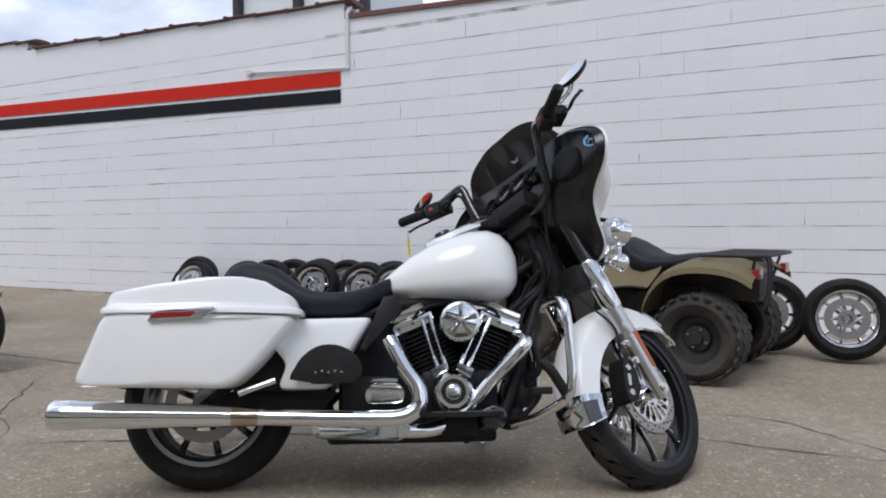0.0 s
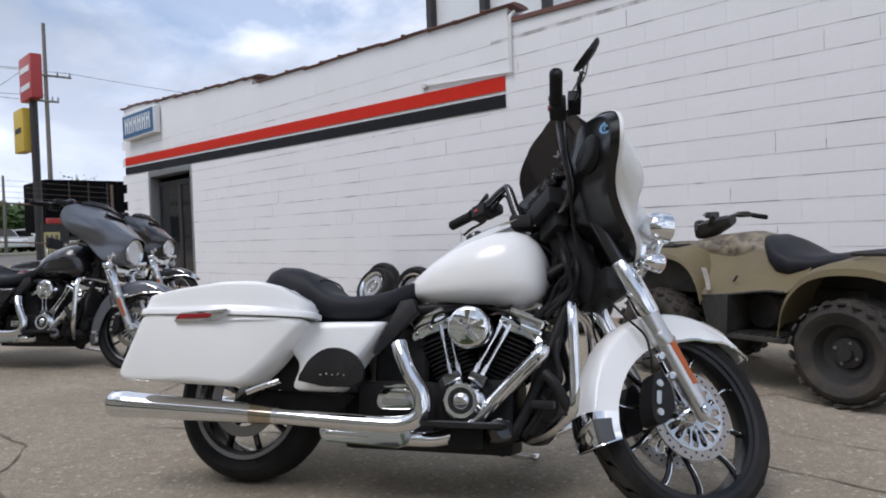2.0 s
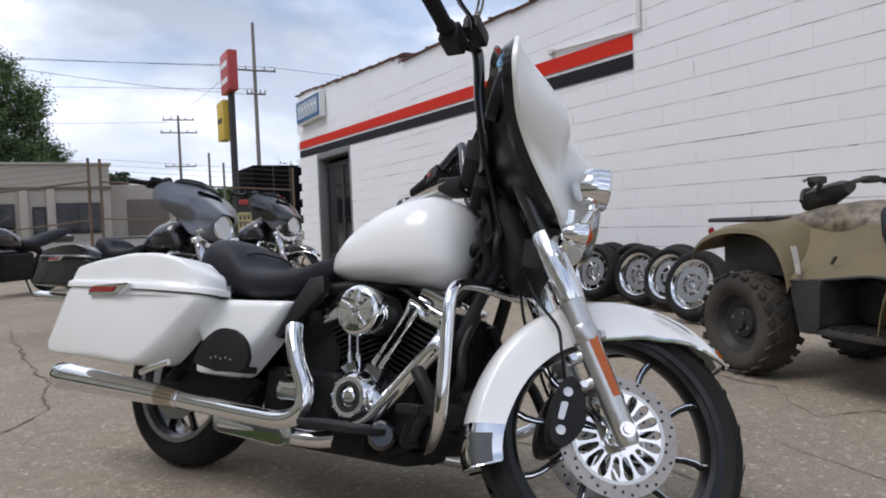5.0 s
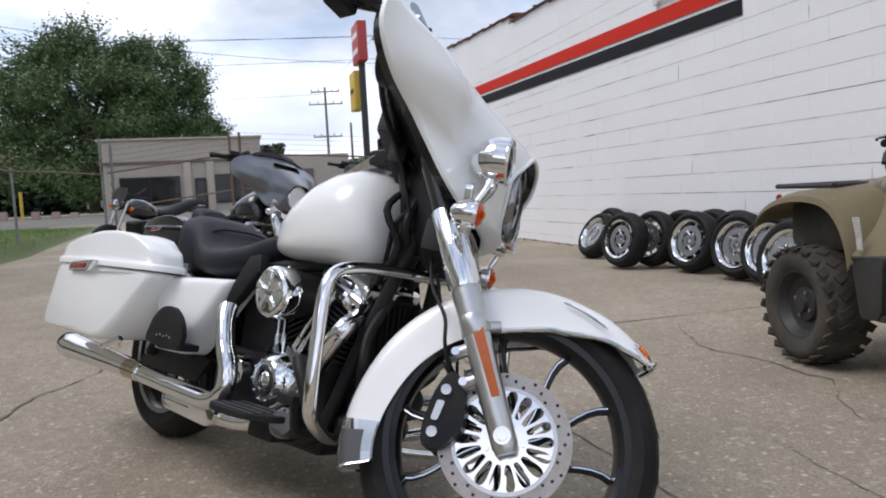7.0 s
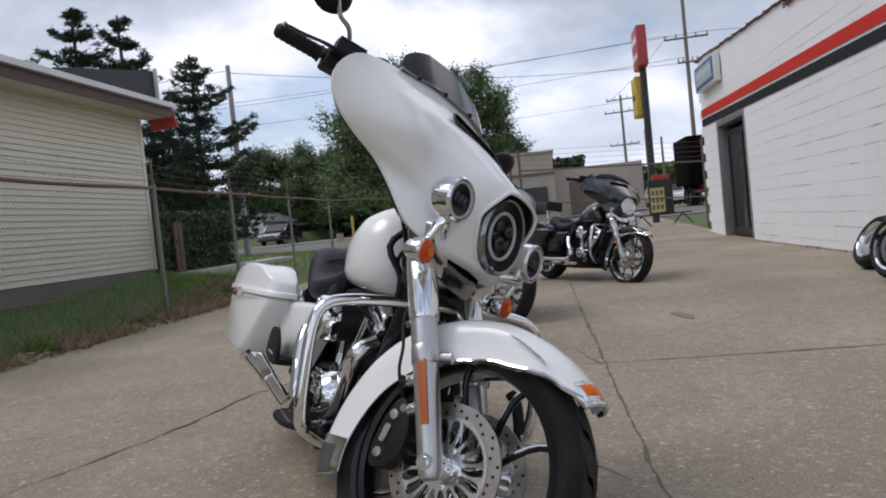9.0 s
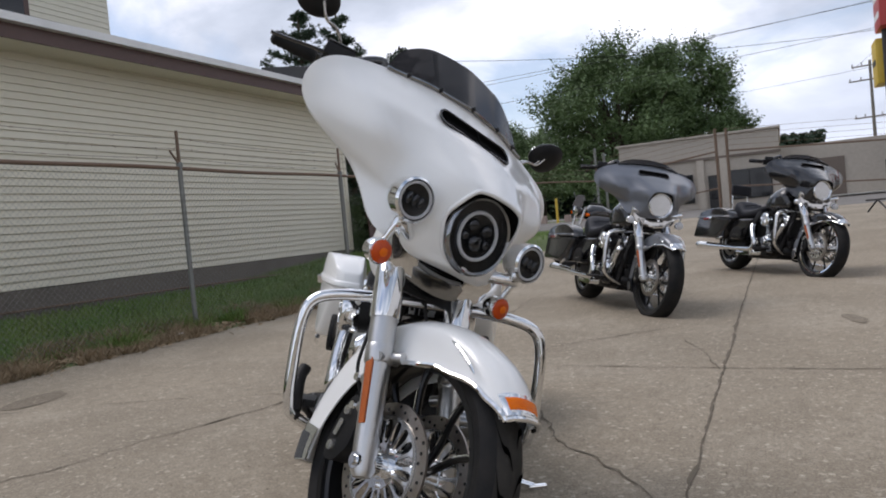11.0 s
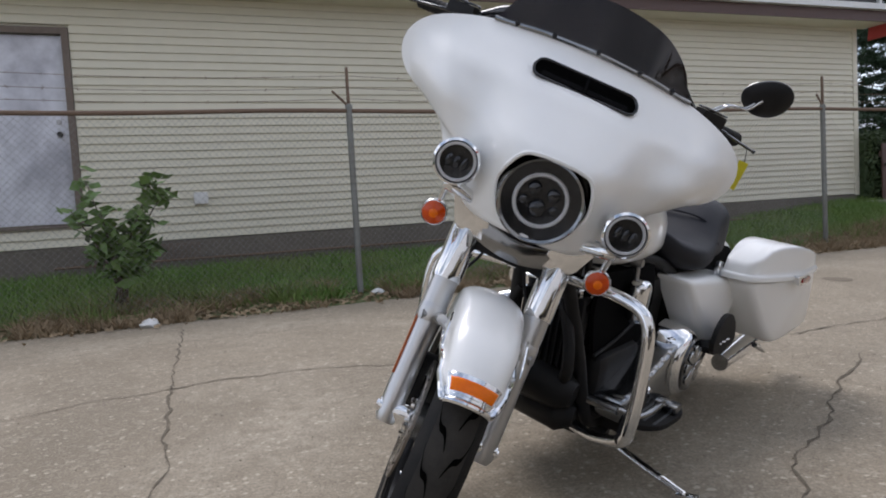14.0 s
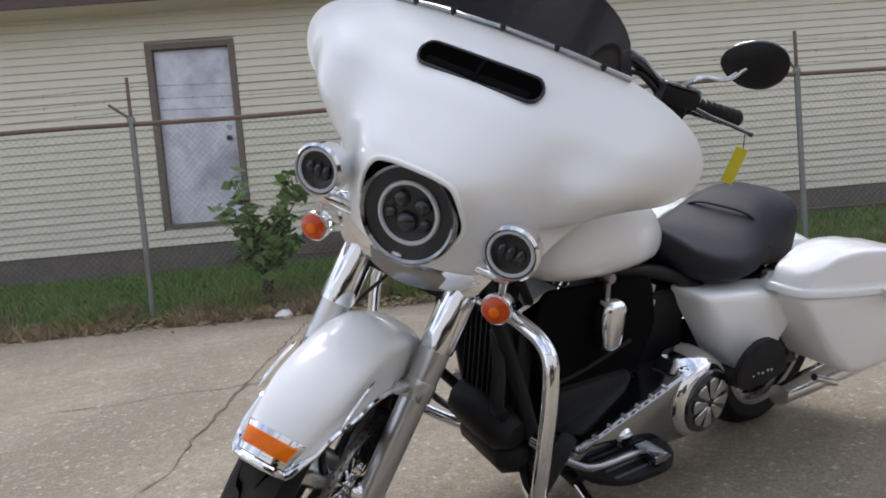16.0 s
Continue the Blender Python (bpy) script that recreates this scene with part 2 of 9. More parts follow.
M["concrete"] = concrete("old_concrete", (0.338, 0.288, 0.217), (0.20, 0.168, 0.124), (0.53, 0.47, 0.375))
M["white_slab"] = concrete("pale_concrete", (0.50, 0.48, 0.44), (0.40, 0.38, 0.34), (0.6, 0.58, 0.54))
M["oil"] = concrete("oil_soaked_concrete", (0.24, 0.20, 0.15), (0.15, 0.125, 0.095), (0.34, 0.30, 0.23))
M["crack"] = mat("dirty_crack", (0.15, 0.125, 0.09), 0.95, 0.0, 40, 0.5, 0.4, 90)
M["pink_block"] = mat("pinkish_concrete", (0.42, 0.33, 0.28), 0.9, 0.0, 20, 0.3, 0.3, 60)
M["pale_yellow"] = mat("sun_bleached_yellow", (0.62, 0.55, 0.26), 0.6, 0.0, 8, 0.3, coarse=3, coarse_vary=0.4)
M["asphalt"] = mat("asphalt", (0.185, 0.172, 0.156), 0.9, 0.0, 30, 0.4, 0.3, 80, coarse=0.3, coarse_vary=0.3)
M["grass_soil"] = mat("grassy_soil", (0.11, 0.15, 0.05), 0.95, 0.0, 18, 0.5, 0.5, 40, coarse=0.7, coarse_vary=0.5, tint=(0.11, 0.10, 0.05))
M["grass"] = mat("grass_blades", (0.14, 0.245, 0.05), 0.7, 0.0, 3, 0.35, coarse=1.3, coarse_vary=0.45, tint=(0.24, 0.25, 0.085))
M["dry_grass"] = mat("dry_leaf_litter", (0.36, 0.27, 0.165), 0.9, 0.0, 14, 0.6, coarse=3, coarse_vary=0.5, tint=(0.17, 0.125, 0.075))
M["mortar_gap"] = mat("open_mortar", (0.10, 0.095, 0.088), 0.95, 0.0, 40, 0.5, spec=0.1)
M["block"] = mat("white_painted_block", (0.845, 0.845, 0.85), 0.62, 0.0, 26, 0.06, 0.28, 70, coarse=1.2, coarse_vary=0.10, tint=(0.62, 0.60, 0.55), per_piece=0.08)
M["joint"] = mat("painted_joint", (0.78, 0.775, 0.77), 0.8, 0.0, 12, 0.15, 0.3, 60, coarse=2.6, coarse_vary=1.0, tint=(0.16, 0.145, 0.13))
M["stripe_red"] = mat("red_wall_paint", (0.60, 0.030, 0.014), 0.55, 0.0, 20, 0.12, 0.25, 70, spec=0.12)
M["stripe_black"] = mat("black_wall_paint", (0.018, 0.018, 0.021), 0.55, 0.0, 20, 0.2, 0.25, 70, spec=0.12)
M["coping"] = mat("clay_coping", (0.17, 0.075, 0.055), 0.6, 0.0, 14, 0.5, 0.3, 40, per_piece=0.6)
M["siding"] = mat("cream_vinyl_siding", (0.66, 0.625, 0.50), 0.5, 0.0, 9, 0.08, coarse=0.7, coarse_vary=0.2, tint=(0.58, 0.54, 0.42), per_piece=0.05)
M["brown_trim"] = mat("brown_fascia", (0.085, 0.045, 0.035), 0.5, 0.0, 20, 0.3)
M["white_trim"] = mat("white_gutter", (0.72, 0.72, 0.70), 0.45, 0.0, 14, 0.15, coarse=2, coarse_vary=0.2)
M["foundation"] = mat("gray_foundation", (0.165, 0.145, 0.122), 0.9, 0.0, 20, 0.5, 0.4, 50, coarse=1.5, coarse_vary=0.4)
M["door_white"] = mat("weathered_white_door", (0.68, 0.69, 0.74), 0.55, 0.0, 7, 0.22, 0.1, 40, coarse=2.6, coarse_vary=0.9, tint=(0.36, 0.36, 0.40))
M["gray_wood"] = mat("gray_brown_frame", (0.17, 0.135, 0.11), 0.75, 0.0, 22, 0.4, 0.2, 60)
M["wire"] = mat("zinc_wire", (0.27, 0.27, 0.255), 0.55, 0.4, 30, 0.3)
M["galv"] = mat("galvanised_steel", (0.24, 0.25, 0.235), 0.6, 0.5, 50, 0.3, coarse=3, coarse_vary=0.5, tint=(0.15, 0.14, 0.12))
M["rust"] = mat("rusty_rail", (0.20, 0.14, 0.10), 0.8, 0.3, 40, 0.5, 0.2, 90)
# black that stands for the shade inside tread grooves and the fairing vent
M["groove"] = mat("recess_shade_black", (0.003, 0.003, 0.003), 1.0, 0.0, 60, 0.2, spec=0.0)
M["olive"] = mat("olive_plastic", (0.172, 0.138, 0.070), 0.52, 0.0, 60, 0.2, 0.05, 200, coarse=5, coarse_vary=0.5, tint=(0.115, 0.092, 0.055), spec=0.35)
M["camo"] = mat("camouflage_print", (0.27, 0.225, 0.15), 0.45, 0.0, 14, 1.0, coarse=19, coarse_vary=1.0, tint=(0.055, 0.04, 0.028))
M["mud"] = mat("muddy_rubber", (0.038, 0.034, 0.029), 0.85, 0.0, 30, 0.4, 0.25, 120, coarse=7, coarse_vary=0.65, tint=(0.085, 0.07, 0.053))
M["atv_black"] = mat("dusty_black_plastic", (0.03, 0.029, 0.027), 0.6, 0.0, 60, 0.3, 0.1, 200, coarse=7, coarse_vary=0.6, tint=(0.085, 0.075, 0.06))
M["wood_pole"] = mat("weathered_pole", (0.23, 0.205, 0.175), 0.9, 0.0, 12, 0.5, 0.2, 30)
M["pale_pole"] = mat("bleached_pole", (0.40, 0.385, 0.36), 0.85, 0.0, 12, 0.4, 0.2, 30)
M["hedge_leaf"] = mat("clipped_hedge_leaves", (0.045, 0.075, 0.024), 0.65, 0.0, 6, 0.5, coarse=2, coarse_vary=0.4, tint=(0.07, 0.10, 0.035))
M["sign_red"] = mat("sign_red", (0.42, 0.045, 0.04), 0.45, 0.0, 5, 0.15)
M["sign_yellow"] = mat("sign_yellow", (0.62, 0.43, 0.05), 0.45, 0.0, 5, 0.15)
M["sign_blue"] = mat("sign_blue", (0.03, 0.12, 0.26), 0.4, 0.0, 5, 0.15)
M["sign_white"] = mat("sign_white", (0.75, 0.77, 0.76), 0.4, 0.0, 5, 0.1)
M["tan_brick"] = mat("tan_brick", (0.46, 0.41, 0.345), 0.8, 0.0, 6, 0.25, coarse=0.4, coarse_vary=0.15)
M["dark_glass"] = mat("dark_glass", (0.012, 0.013, 0.015), 0.06, 0.0, 3, 0.2)
M["dark_metal"] = mat("dark_painted_steel", (0.035, 0.033, 0.032), 0.55, 0.2, 20, 0.3)
M["house_white"] = mat("white_house_wall", (0.72, 0.72, 0.70), 0.6, 0.0, 3, 0.1)
M["roof_gray"] = mat("gray_shingle", (0.14, 0.135, 0.13), 0.9, 0.0, 8, 0.5)
M["bark"] = mat("bark", (0.09, 0.07, 0.05), 0.9, 0.0, 12, 0.5, 0.4, 30)
M["leaf"] = mat("broad_leaves", (0.094, 0.150, 0.05), 0.6, 0.0, 0.8, 0.5, coarse=0.35, coarse_vary=0.6, tint=(0.15, 0.215, 0.082))
M["needle"] = mat("pine_needles", (0.028, 0.055, 0.028), 0.7, 0.0, 0.9, 0.6, coarse=0.4, coarse_vary=0.5, tint=(0.045, 0.075, 0.035))
M["bush_leaf"] = mat("sapling_leaves", (0.13, 0.22, 0.06), 0.55, 0.0, 9, 0.4)
M["car_white"] = mat("white_car_paint", (0.72, 0.72, 0.71), 0.25, 0.0, 20, 0.05, coat=0.8)
M["litter"] = mat("paper_litter", (0.7, 0.7, 0.68), 0.8, 0.0, 20, 0.2)


# ---- mesh helpers ----
V = Vector


def finish(name, bm, material, smooth=40):
    bmesh.ops.recalc_face_normals(bm, faces=bm.faces)
    me = bpy.data.meshes.new(name)
    bm.to_mesh(me)
    bm.free()
    for one in material if isinstance(material, (list, tuple)) else [material]:
        me.materials.append(one)
    if smooth:
        me.shade_smooth()
        me.set_sharp_from_angle(angle=radians(smooth))
    return me


def part(name, bm, material, parent=None, label="", smooth=40, xf=None):
    """Links a bmesh as one mesh object under a thing or part. xf: a transform baked into the mesh."""
    if xf is not None:
        bmesh.ops.transform(bm, matrix=xf, verts=bm.verts)
    ob = new(name, finish(name, bm, material, smooth))
    ob.parent = parent
    if label:
        tagged(ob, label)
    return ob


def thing(name, label, category, m=None, group="", kind=""):
    ob = new(name)
    ob.empty_display_size = 0.1
    if m is not None:
        ob.matrix_world = m
    return tagged(ob, label, category, group, kind)


def cube(bm, lo, hi, bevel=0.0, segs=2, xf=None):
    """A box between two corners, with rounded edges."""
    lo, hi = V(lo), V(hi)
    made = bmesh.ops.create_cube(bm, size=1.0)["verts"]
    m = Matrix.Translation((lo + hi) / 2) @ Matrix.Diagonal((*[abs(a) for a in (hi - lo)], 1))
    bmesh.ops.transform(bm, matrix=(xf @ m) if xf is not None else m, verts=made)
    if bevel:
        edges = list({e for v in made for e in v.link_edges})
        bmesh.ops.bevel(bm, geom=edges, offset=bevel, segments=segs, profile=0.7, affect="EDGES", clamp_overlap=True)
    return bm


def ring_frame(p, d):
    d = V(d).normalized()
    up = V((0, 0, 1)) if abs(d.z) < 0.92 else V((1, 0, 0))
    a = d.cross(up).normalized()
    return a, a.cross(d).normalized()


def skin(bm, rings, close_ring=True, caps=True, closed=False):
    """Joins rings of equal length into a surface."""
    vs = [[bm.verts.new(p) for p in r] for r in rings]
    n = len(vs[0])
    pairs = list(zip(vs, vs[1:])) + ([(vs[-1], vs[0])] if closed else [])
    for a, b in pairs:
        for i in range(n if close_ring else n - 1):
            j = (i + 1) % n
            try:
                bm.faces.new((a[i], a[j], b[j], b[i]))
            except ValueError:
                pass
    if caps and not closed and close_ring:
        for r in (vs[0], vs[-1]):
            try:
                bm.faces.new(r)
            except ValueError:
                pass
    return vs


def tube(bm, pts, r, n=12, caps=True, closed=False, squash=1.0):
    """A round tube along points; r is one radius or one for each point."""
    pts = [V(p) for p in pts]
    rs = r if isinstance(r, (list, tuple)) else [r] * len(pts)
    rings, prev = [], None
    for i, p in enumerate(pts):
        if closed:
            d = (pts[(i + 1) % len(pts)] - pts[i - 1]).normalized()
        else:
            d = (pts[min(i + 1, len(pts) - 1)] - pts[max(i - 1, 0)]).normalized()
        a, b = ring_frame(p, d)
        if prev is not None:
            a = (prev - d * prev.dot(d)).normalized()
            b = d.cross(a) * -1
            b = a.cross(d)
        prev = a
        rings.append([p + (a * math.cos(2 * math.pi * k / n) + b * math.sin(2 * math.pi * k / n) * squash) * rs[i] for k in range(n)])
    skin(bm, rings, caps=caps, closed=closed)
    return bm


def rod(bm, a, b, r, n=14, r2=None):
    return tube(bm, [a, b], [r, r if r2 is None else r2], n)


def curve(pts, steps=6):
    """A smooth line through points (Catmull-Rom)."""
    p = [V(q) for q in pts]
    p = [p[0] * 2 - p[1]] + p + [p[-1] * 2 - p[-2]]
    out = []
    for i in range(1, len(p) - 2):
        for k in range(steps):
            t = k / steps
            out.append(0.5 * ((2 * p[i]) + (p[i + 1] - p[i - 1]) * t + (2 * p[i - 1] - 5 * p[i] + 4 * p[i + 1] - p[i + 2]) * t * t
                              + (3 * p[i] - p[i - 1] - 3 * p[i + 1] + p[i + 2]) * t ** 3))
    out.append(p[-2])
    return out


def lathe(bm, profile, centre, axis, n=32, closed=False):
    """Turns (radius, along) pairs about an axis through centre."""
    c, axis = V(centre), V(axis).normalized()
    a, b = ring_frame(c, axis)
    rings = []
    for k in range(n):
        u = a * math.cos(2 * math.pi * k / n) + b * math.sin(2 * math.pi * k / n)
        rings.append([c + u * r + axis * h for r, h in profile])
    vs = [[bm.verts.new(p) for p in r] for r in rings]
    m = len(profile)
    for i in range(n):
        for j in range(m if closed else m - 1):
            q = (vs[i][j], vs[(i + 1) % n][j], vs[(i + 1) % n][(j + 1) % m], vs[i][(j + 1) % m])
            try:
                bm.faces.new(q)
            except ValueError:
                pass
    bmesh.ops.remove_doubles(bm, verts=bm.verts, dist=1e-5)
    return bm


def prism(bm, outline, depth, bevel=0.0, segs=2):
    """A plate: an outline of points pushed along a vector, with rounded edges."""
    d = V(depth)
    a = [bm.verts.new(V(p)) for p in outline]
    b = [bm.verts.new(V(p) + d) for p in outline]
    n = len(a)
    fs = [bm.faces.new(a), bm.faces.new(b[::-1])]
    for i in range(n):
        fs.append(bm.faces.new((a[i], b[i], b[(i + 1) % n], a[(i + 1) % n])))
    if bevel:
        edges = list({e for f in fs for e in f.edges})
        bmesh.ops.bevel(bm, geom=edges, offset=bevel, segments=segs, profile=0.7, affect="EDGES", clamp_overlap=True)
    return bm


def sheet(bm, grid, thick=0.0):
    """A surface from rows of points, given a thickness along its normals."""
    vs = [[bm.verts.new(p) for p in row] for row in grid]
    fs = []
    for a, b in zip(vs, vs[1:]):
        for i in range(len(a) - 1):
            fs.append(bm.faces.new((a[i], a[i + 1], b[i + 1], b[i])))
    if thick:
        bmesh.ops.recalc_face_normals(bm, faces=fs)
        bmesh.ops.solidify(bm, geom=fs, thickness=thick)
    return bm


def densify(pts, step=0.04):
    """The same closed outline with extra points along its long edges."""
    out = []
    for a, b in zip(pts, list(pts[1:]) + [pts[0]]):
        n = max(1, int((b - a).length / step))
        out += [a.lerp(b, k / n) for k in range(n)]
    return out


def round_outline(pts, r, n=5):
    """Rounds the corners of a flat outline."""
    pts = [V(p) for p in pts]
    out = []
    for i, p in enumerate(pts):
        a, b = pts[i - 1] - p, pts[(i + 1) % len(pts)] - p
        ra, rb = min(r, a.length * 0.45), min(r, b.length * 0.45)
        s, e = p + a.normalized() * ra, p + b.normalized() * rb
        for k in range(n + 1):
            t = k / n
            out.append(s * (1 - t) ** 2 + p * 2 * t * (1 - t) + e * t * t)
    return out


def lerp(table, x):
    """Reads a value from pairs (x, value), straight between them."""
    if x <= table[0][0]:
        return table[0][1]
    for (a, va), (b, vb) in zip(table, table[1:]):
        if x <= b:
            t = (x - a) / (b - a)
            t = t * t * (3 - 2 * t) * 0.5 + t * 0.5
            return va + (vb - va) * t
    return table[-1][1]


# ---- ground, lot and street ----
WALL_Y, HOUSE_Y, FENCE_Y = 5.05, -5.945, -4.027


def plain(name, lo, hi, material, label, kind="structure", category="", bevel=0.0):
    ob = part(name, cube(bmesh.new(), lo, hi, bevel), material, None, "", 0)
    return tagged(ob, label, category, "", kind)


def rise(x):
    """The land beyond the lot climbs gently to the street and houses."""
    t = min(1.0, max(0.0, (-13.0 - x) / 30.0))
    return 0.62 * t * (2 - t)


tagged(part("ground", sheet(bmesh.new(), [[(x, y, rise(x) - 0.06) for x in [-900, -200] + [-70 + 2.5 * k for k in range(24)] + [60, 900]] for y in (-900, -60, 60, 900)]), M["grass_soil"], None, "", 0),
       "wide grassy ground reaching the horizon", "ground", "", "structure")


def lot_height(x, y):
    return 0.0012 * (noise.noise(V((x * 0.6, y * 0.6, 0))) + 0.5 * noise.noise(V((x * 2.1, y * 2.1, 3))))


bm = bmesh.new()
xs, ys = [-24 + 0.5 * k for k in range(73)], [-3.75 + 0.5 * k for k in range(19)]
sheet(bm, [[(x, min(y, 5.2) if y > -3.7 else -3.75 + 0.12 * noise.noise(V((x * 0.9, 0, 0))) + (0.0 if x > -14 else (x + 14) * 0.2), lot_height(x, y) + rise(x)) for x in xs] for y in ys])
tagged(part("pavement", bm, M["concrete"], None, "", 60), "worn tan concrete parking lot with cracks and joints", "concrete lot", "", "structure")
tagged(part("road", sheet(bmesh.new(), [[(x, y, rise(x) - 0.02) for x in (-35, -32, -29, -26.5, -24.5)] for y in (-60, 60)], 0.03), M["asphalt"], None, "", 60), "worn gray asphalt street beyond the lot", "street", "", "structure")
tagged(part("road_side", sheet(bmesh.new(), [[(x, y, rise(x) - 0.025) for x in (-200, -60, -50, -43, -39, -35)] for y in (-21.6, -15)], 0.03), M["asphalt"], None, "", 60), "gray side street running away between lawns", "street", "", "structure")
plain("pavement_walk", (-13.6, -5.70, 0.1), (-8.8, -5.0, 0.50), M["white_slab"], "pale concrete path across the grass", category="path")
tagged(part("pavement_far", sheet(bmesh.new(), [[(x, y, rise(x) + 0.04) for x in (-36.6, -35.1)] for y in (-15.8, 60)], 0.05), M["white_slab"], None, "", 60), "concrete sidewalk beyond the street", "sidewalk", "", "structure")

tagged(part("lawn", sheet(bmesh.new(), [[(x, y, rise(x) - 0.03 + h * (1.0 if y < -22 else 0.0)) for x, h in ((-51.5, 0.0), (-53.5, 0.5), (-56, 0.95), (-75, 1.0))] for y in (-48, -26, -22.4, -21.7)]), M["grass_soil"], None, "", 60), "raised grassy front lawn of the white house", "lawn", "", "structure")


def crack(pts, width, wobble, seed, label):
    """A ragged open line in the concrete, filled with dirt."""
    rng = random.Random(seed)
    fine = []
    for a, b in zip(pts, pts[1:]):
        a, b = V((*a, 0)), V((*b, 0))
        n = max(2, int((b - a).length / 0.05))
        side = V((-(b - a).y, (b - a).x, 0)).normalized()
        for k in range(n):
            p = a.lerp(b, k / n)
            fine.append(p + side * wobble * (noise.noise(p * 3.1 + V((seed, 0, 0))) + 0.6 * noise.noise(p * 11 + V((0, seed, 0)))))
    fine.append(V((*pts[-1], 0)))
    rows = []
    for i, p in enumerate(fine):
        d = (fine[min(i + 1, len(fine) - 1)] - fine[max(i - 1, 0)]).normalized()
        s = V((-d.y, d.x, 0))
        w = width * (0.22 + rng.random() * 0.95) * (0.35 + 0.9 * max(0.0, 0.5 + noise.noise(p * 2.3 + V((seed, seed, 0))))) * min(1.0, 0.25 + 3.0 * min(i, len(fine) - 1 - i) / len(fine))
        z = V((0, 0, 0.004))
        rows.append([p + s * w / 2 + z, p - s * w / 2 + z])
    ob = part("crack", sheet(bmesh.new(), rows), M["crack"], None, "", 0)
    return tagged(ob, label, "crack", "cracks in the lot", "structure")


JOINT, CRACK = "dirt-filled straight joint between concrete slabs", "ragged dirty crack in the concrete lot"
crack([(-14, 1.35), (-5.1, 1.36), (-1.02, 1.385), (0.92, 1.41), (4.5, 1.46)], 0.020, 0.014, 1, JOINT)
crack([(-1.15, 0.07), (-1.05, 1.38), (-1.03, 2.2), (-1.02, 2.94), (-1.0, 5.0)], 0.015, 0.014, 2, JOINT)
crack([(1.84, -3.7), (1.93, -2.2), (2.0, -1.29), (2.03, -0.36), (2.08, 0.3)], 0.016, 0.04, 3, JOINT)
crack([(3.6, -1.0), (2.7, -1.15), (2.0, -1.29), (1.4, -1.33), (0.9, -1.15), (0.2, -0.92), (-0.4, -0.74), (-0.84, -0.66), (-1.3, -0.45), (-2.1, -0.51), (-3.0, -0.62), (-5.0, -0.86)], 0.020, 0.05, 4, CRACK)
crack([(-1.15, 0.07), (-0.74, 0.27), (-0.32, 0.54), (0.22, 0.88), (0.57, 1.18), (0.8, 1.4)], 0.018, 0.05, 5, CRACK)
crack([(-1.2, 0.0), (-1.7, 0.3), (-2.3, 0.87), (-2.6, 1.3)], 0.012, 0.05, 6, CRACK)
crack([(1.0, 1.95), (1.64, 1.89), (1.95, 1.87), (2.4, 1.5), (3.4, 1.2)], 0.012, 0.03, 7, CRACK)
crack([(-1.04, 2.94), (-0.3, 2.6), (0.52, 2.66), (0.96, 2.37), (1.04, 2.63), (1.6, 2.4)], 0.014, 0.04, 8, CRACK)
crack([(-1.09, 0.4), (-1.05, 1.38), (-2.2, 1.0)], 0.008, 0.03, 9, CRACK)
crack([(-4.6, -2.9), (-2.6, -2.6), (-0.6, -2.5), (1.9, -2.7), (4.2, -2.4)], 0.009, 0.07, 10, CRACK)
crack([(0.6, -3.3), (0.2, -2.5), (-0.2, -1.6), (-0.4, -0.76)], 0.008, 0.06, 11, CRACK)

def stain(x, y, rx, ry, turn, seed):
    """An old irregular oil stain soaked into the slab."""
    bm = bmesh.new()
    ring = []
    for k in range(28):
        a = 6.2832 * k / 28
        r = 1 + 0.28 * noise.noise(V((math.cos(a) * 1.4, math.sin(a) * 1.4, seed)))
        px, py = math.cos(a) * rx * r, math.sin(a) * ry * r
        ring.append(bm.verts.new((x + px * math.cos(turn) - py * math.sin(turn), y + px * math.sin(turn) + py * math.cos(turn), 0.0035)))
    bm.faces.new(ring)
    return tagged(part("stain", bm, M["oil"], None, "", 0), "old dark oil stain on the concrete", "stain", "stains on the lot", "structure")


for args in ((-0.06, -2.7, 0.25, 0.14, 0.3, 1), (-2.6, 2.1, 0.2, 0.06, 0.2, 4), (-3.4, -1.9, 0.16, 0.1, 1.2, 5)):
    stain(*args)

# pitted patches of aggregate and grit on the slab
bm = bmesh.new()
rng = random.Random(21)
for k in range(2600):
    x, y = rng.uniform(-3.5, 4.5), rng.uniform(-3.5, 4.6)
    if noise.noise(V((x * 0.8, y * 0.8, 5))) < -0.1:
        continue
    s = rng.uniform(0.002, 0.006)
    made = bmesh.ops.create_cone(bm, cap_ends=True, segments=5, radius1=s, radius2=s * 0.4, depth=s)["verts"]
    bmesh.ops.transform(bm, matrix=Matrix.Translation((x, y, lot_height(x, y) + s * 0.3)) @ Matrix.Rotation(rng.random() * 6, 4, "Z"), verts=made)
tagged(part("grit", bm, M["concrete"], None, "", 0), "loose grit and small stones on the concrete", "grit", "", "stuff")


# ---- white block building ----
def top_of_wall(x):
    if x < -8.67:
        return 3.78 + 0.06 * (-8.67 - x)
    if x < -2.8:
        return 3.55 + 0.02 * (-2.8 - x)
    return 3.36 - 0.03 * min(x + 2.8, 3)


def slope_z(x, z):
    return z * (1 + 0.0062 * max(0.0, -2.85 - x))


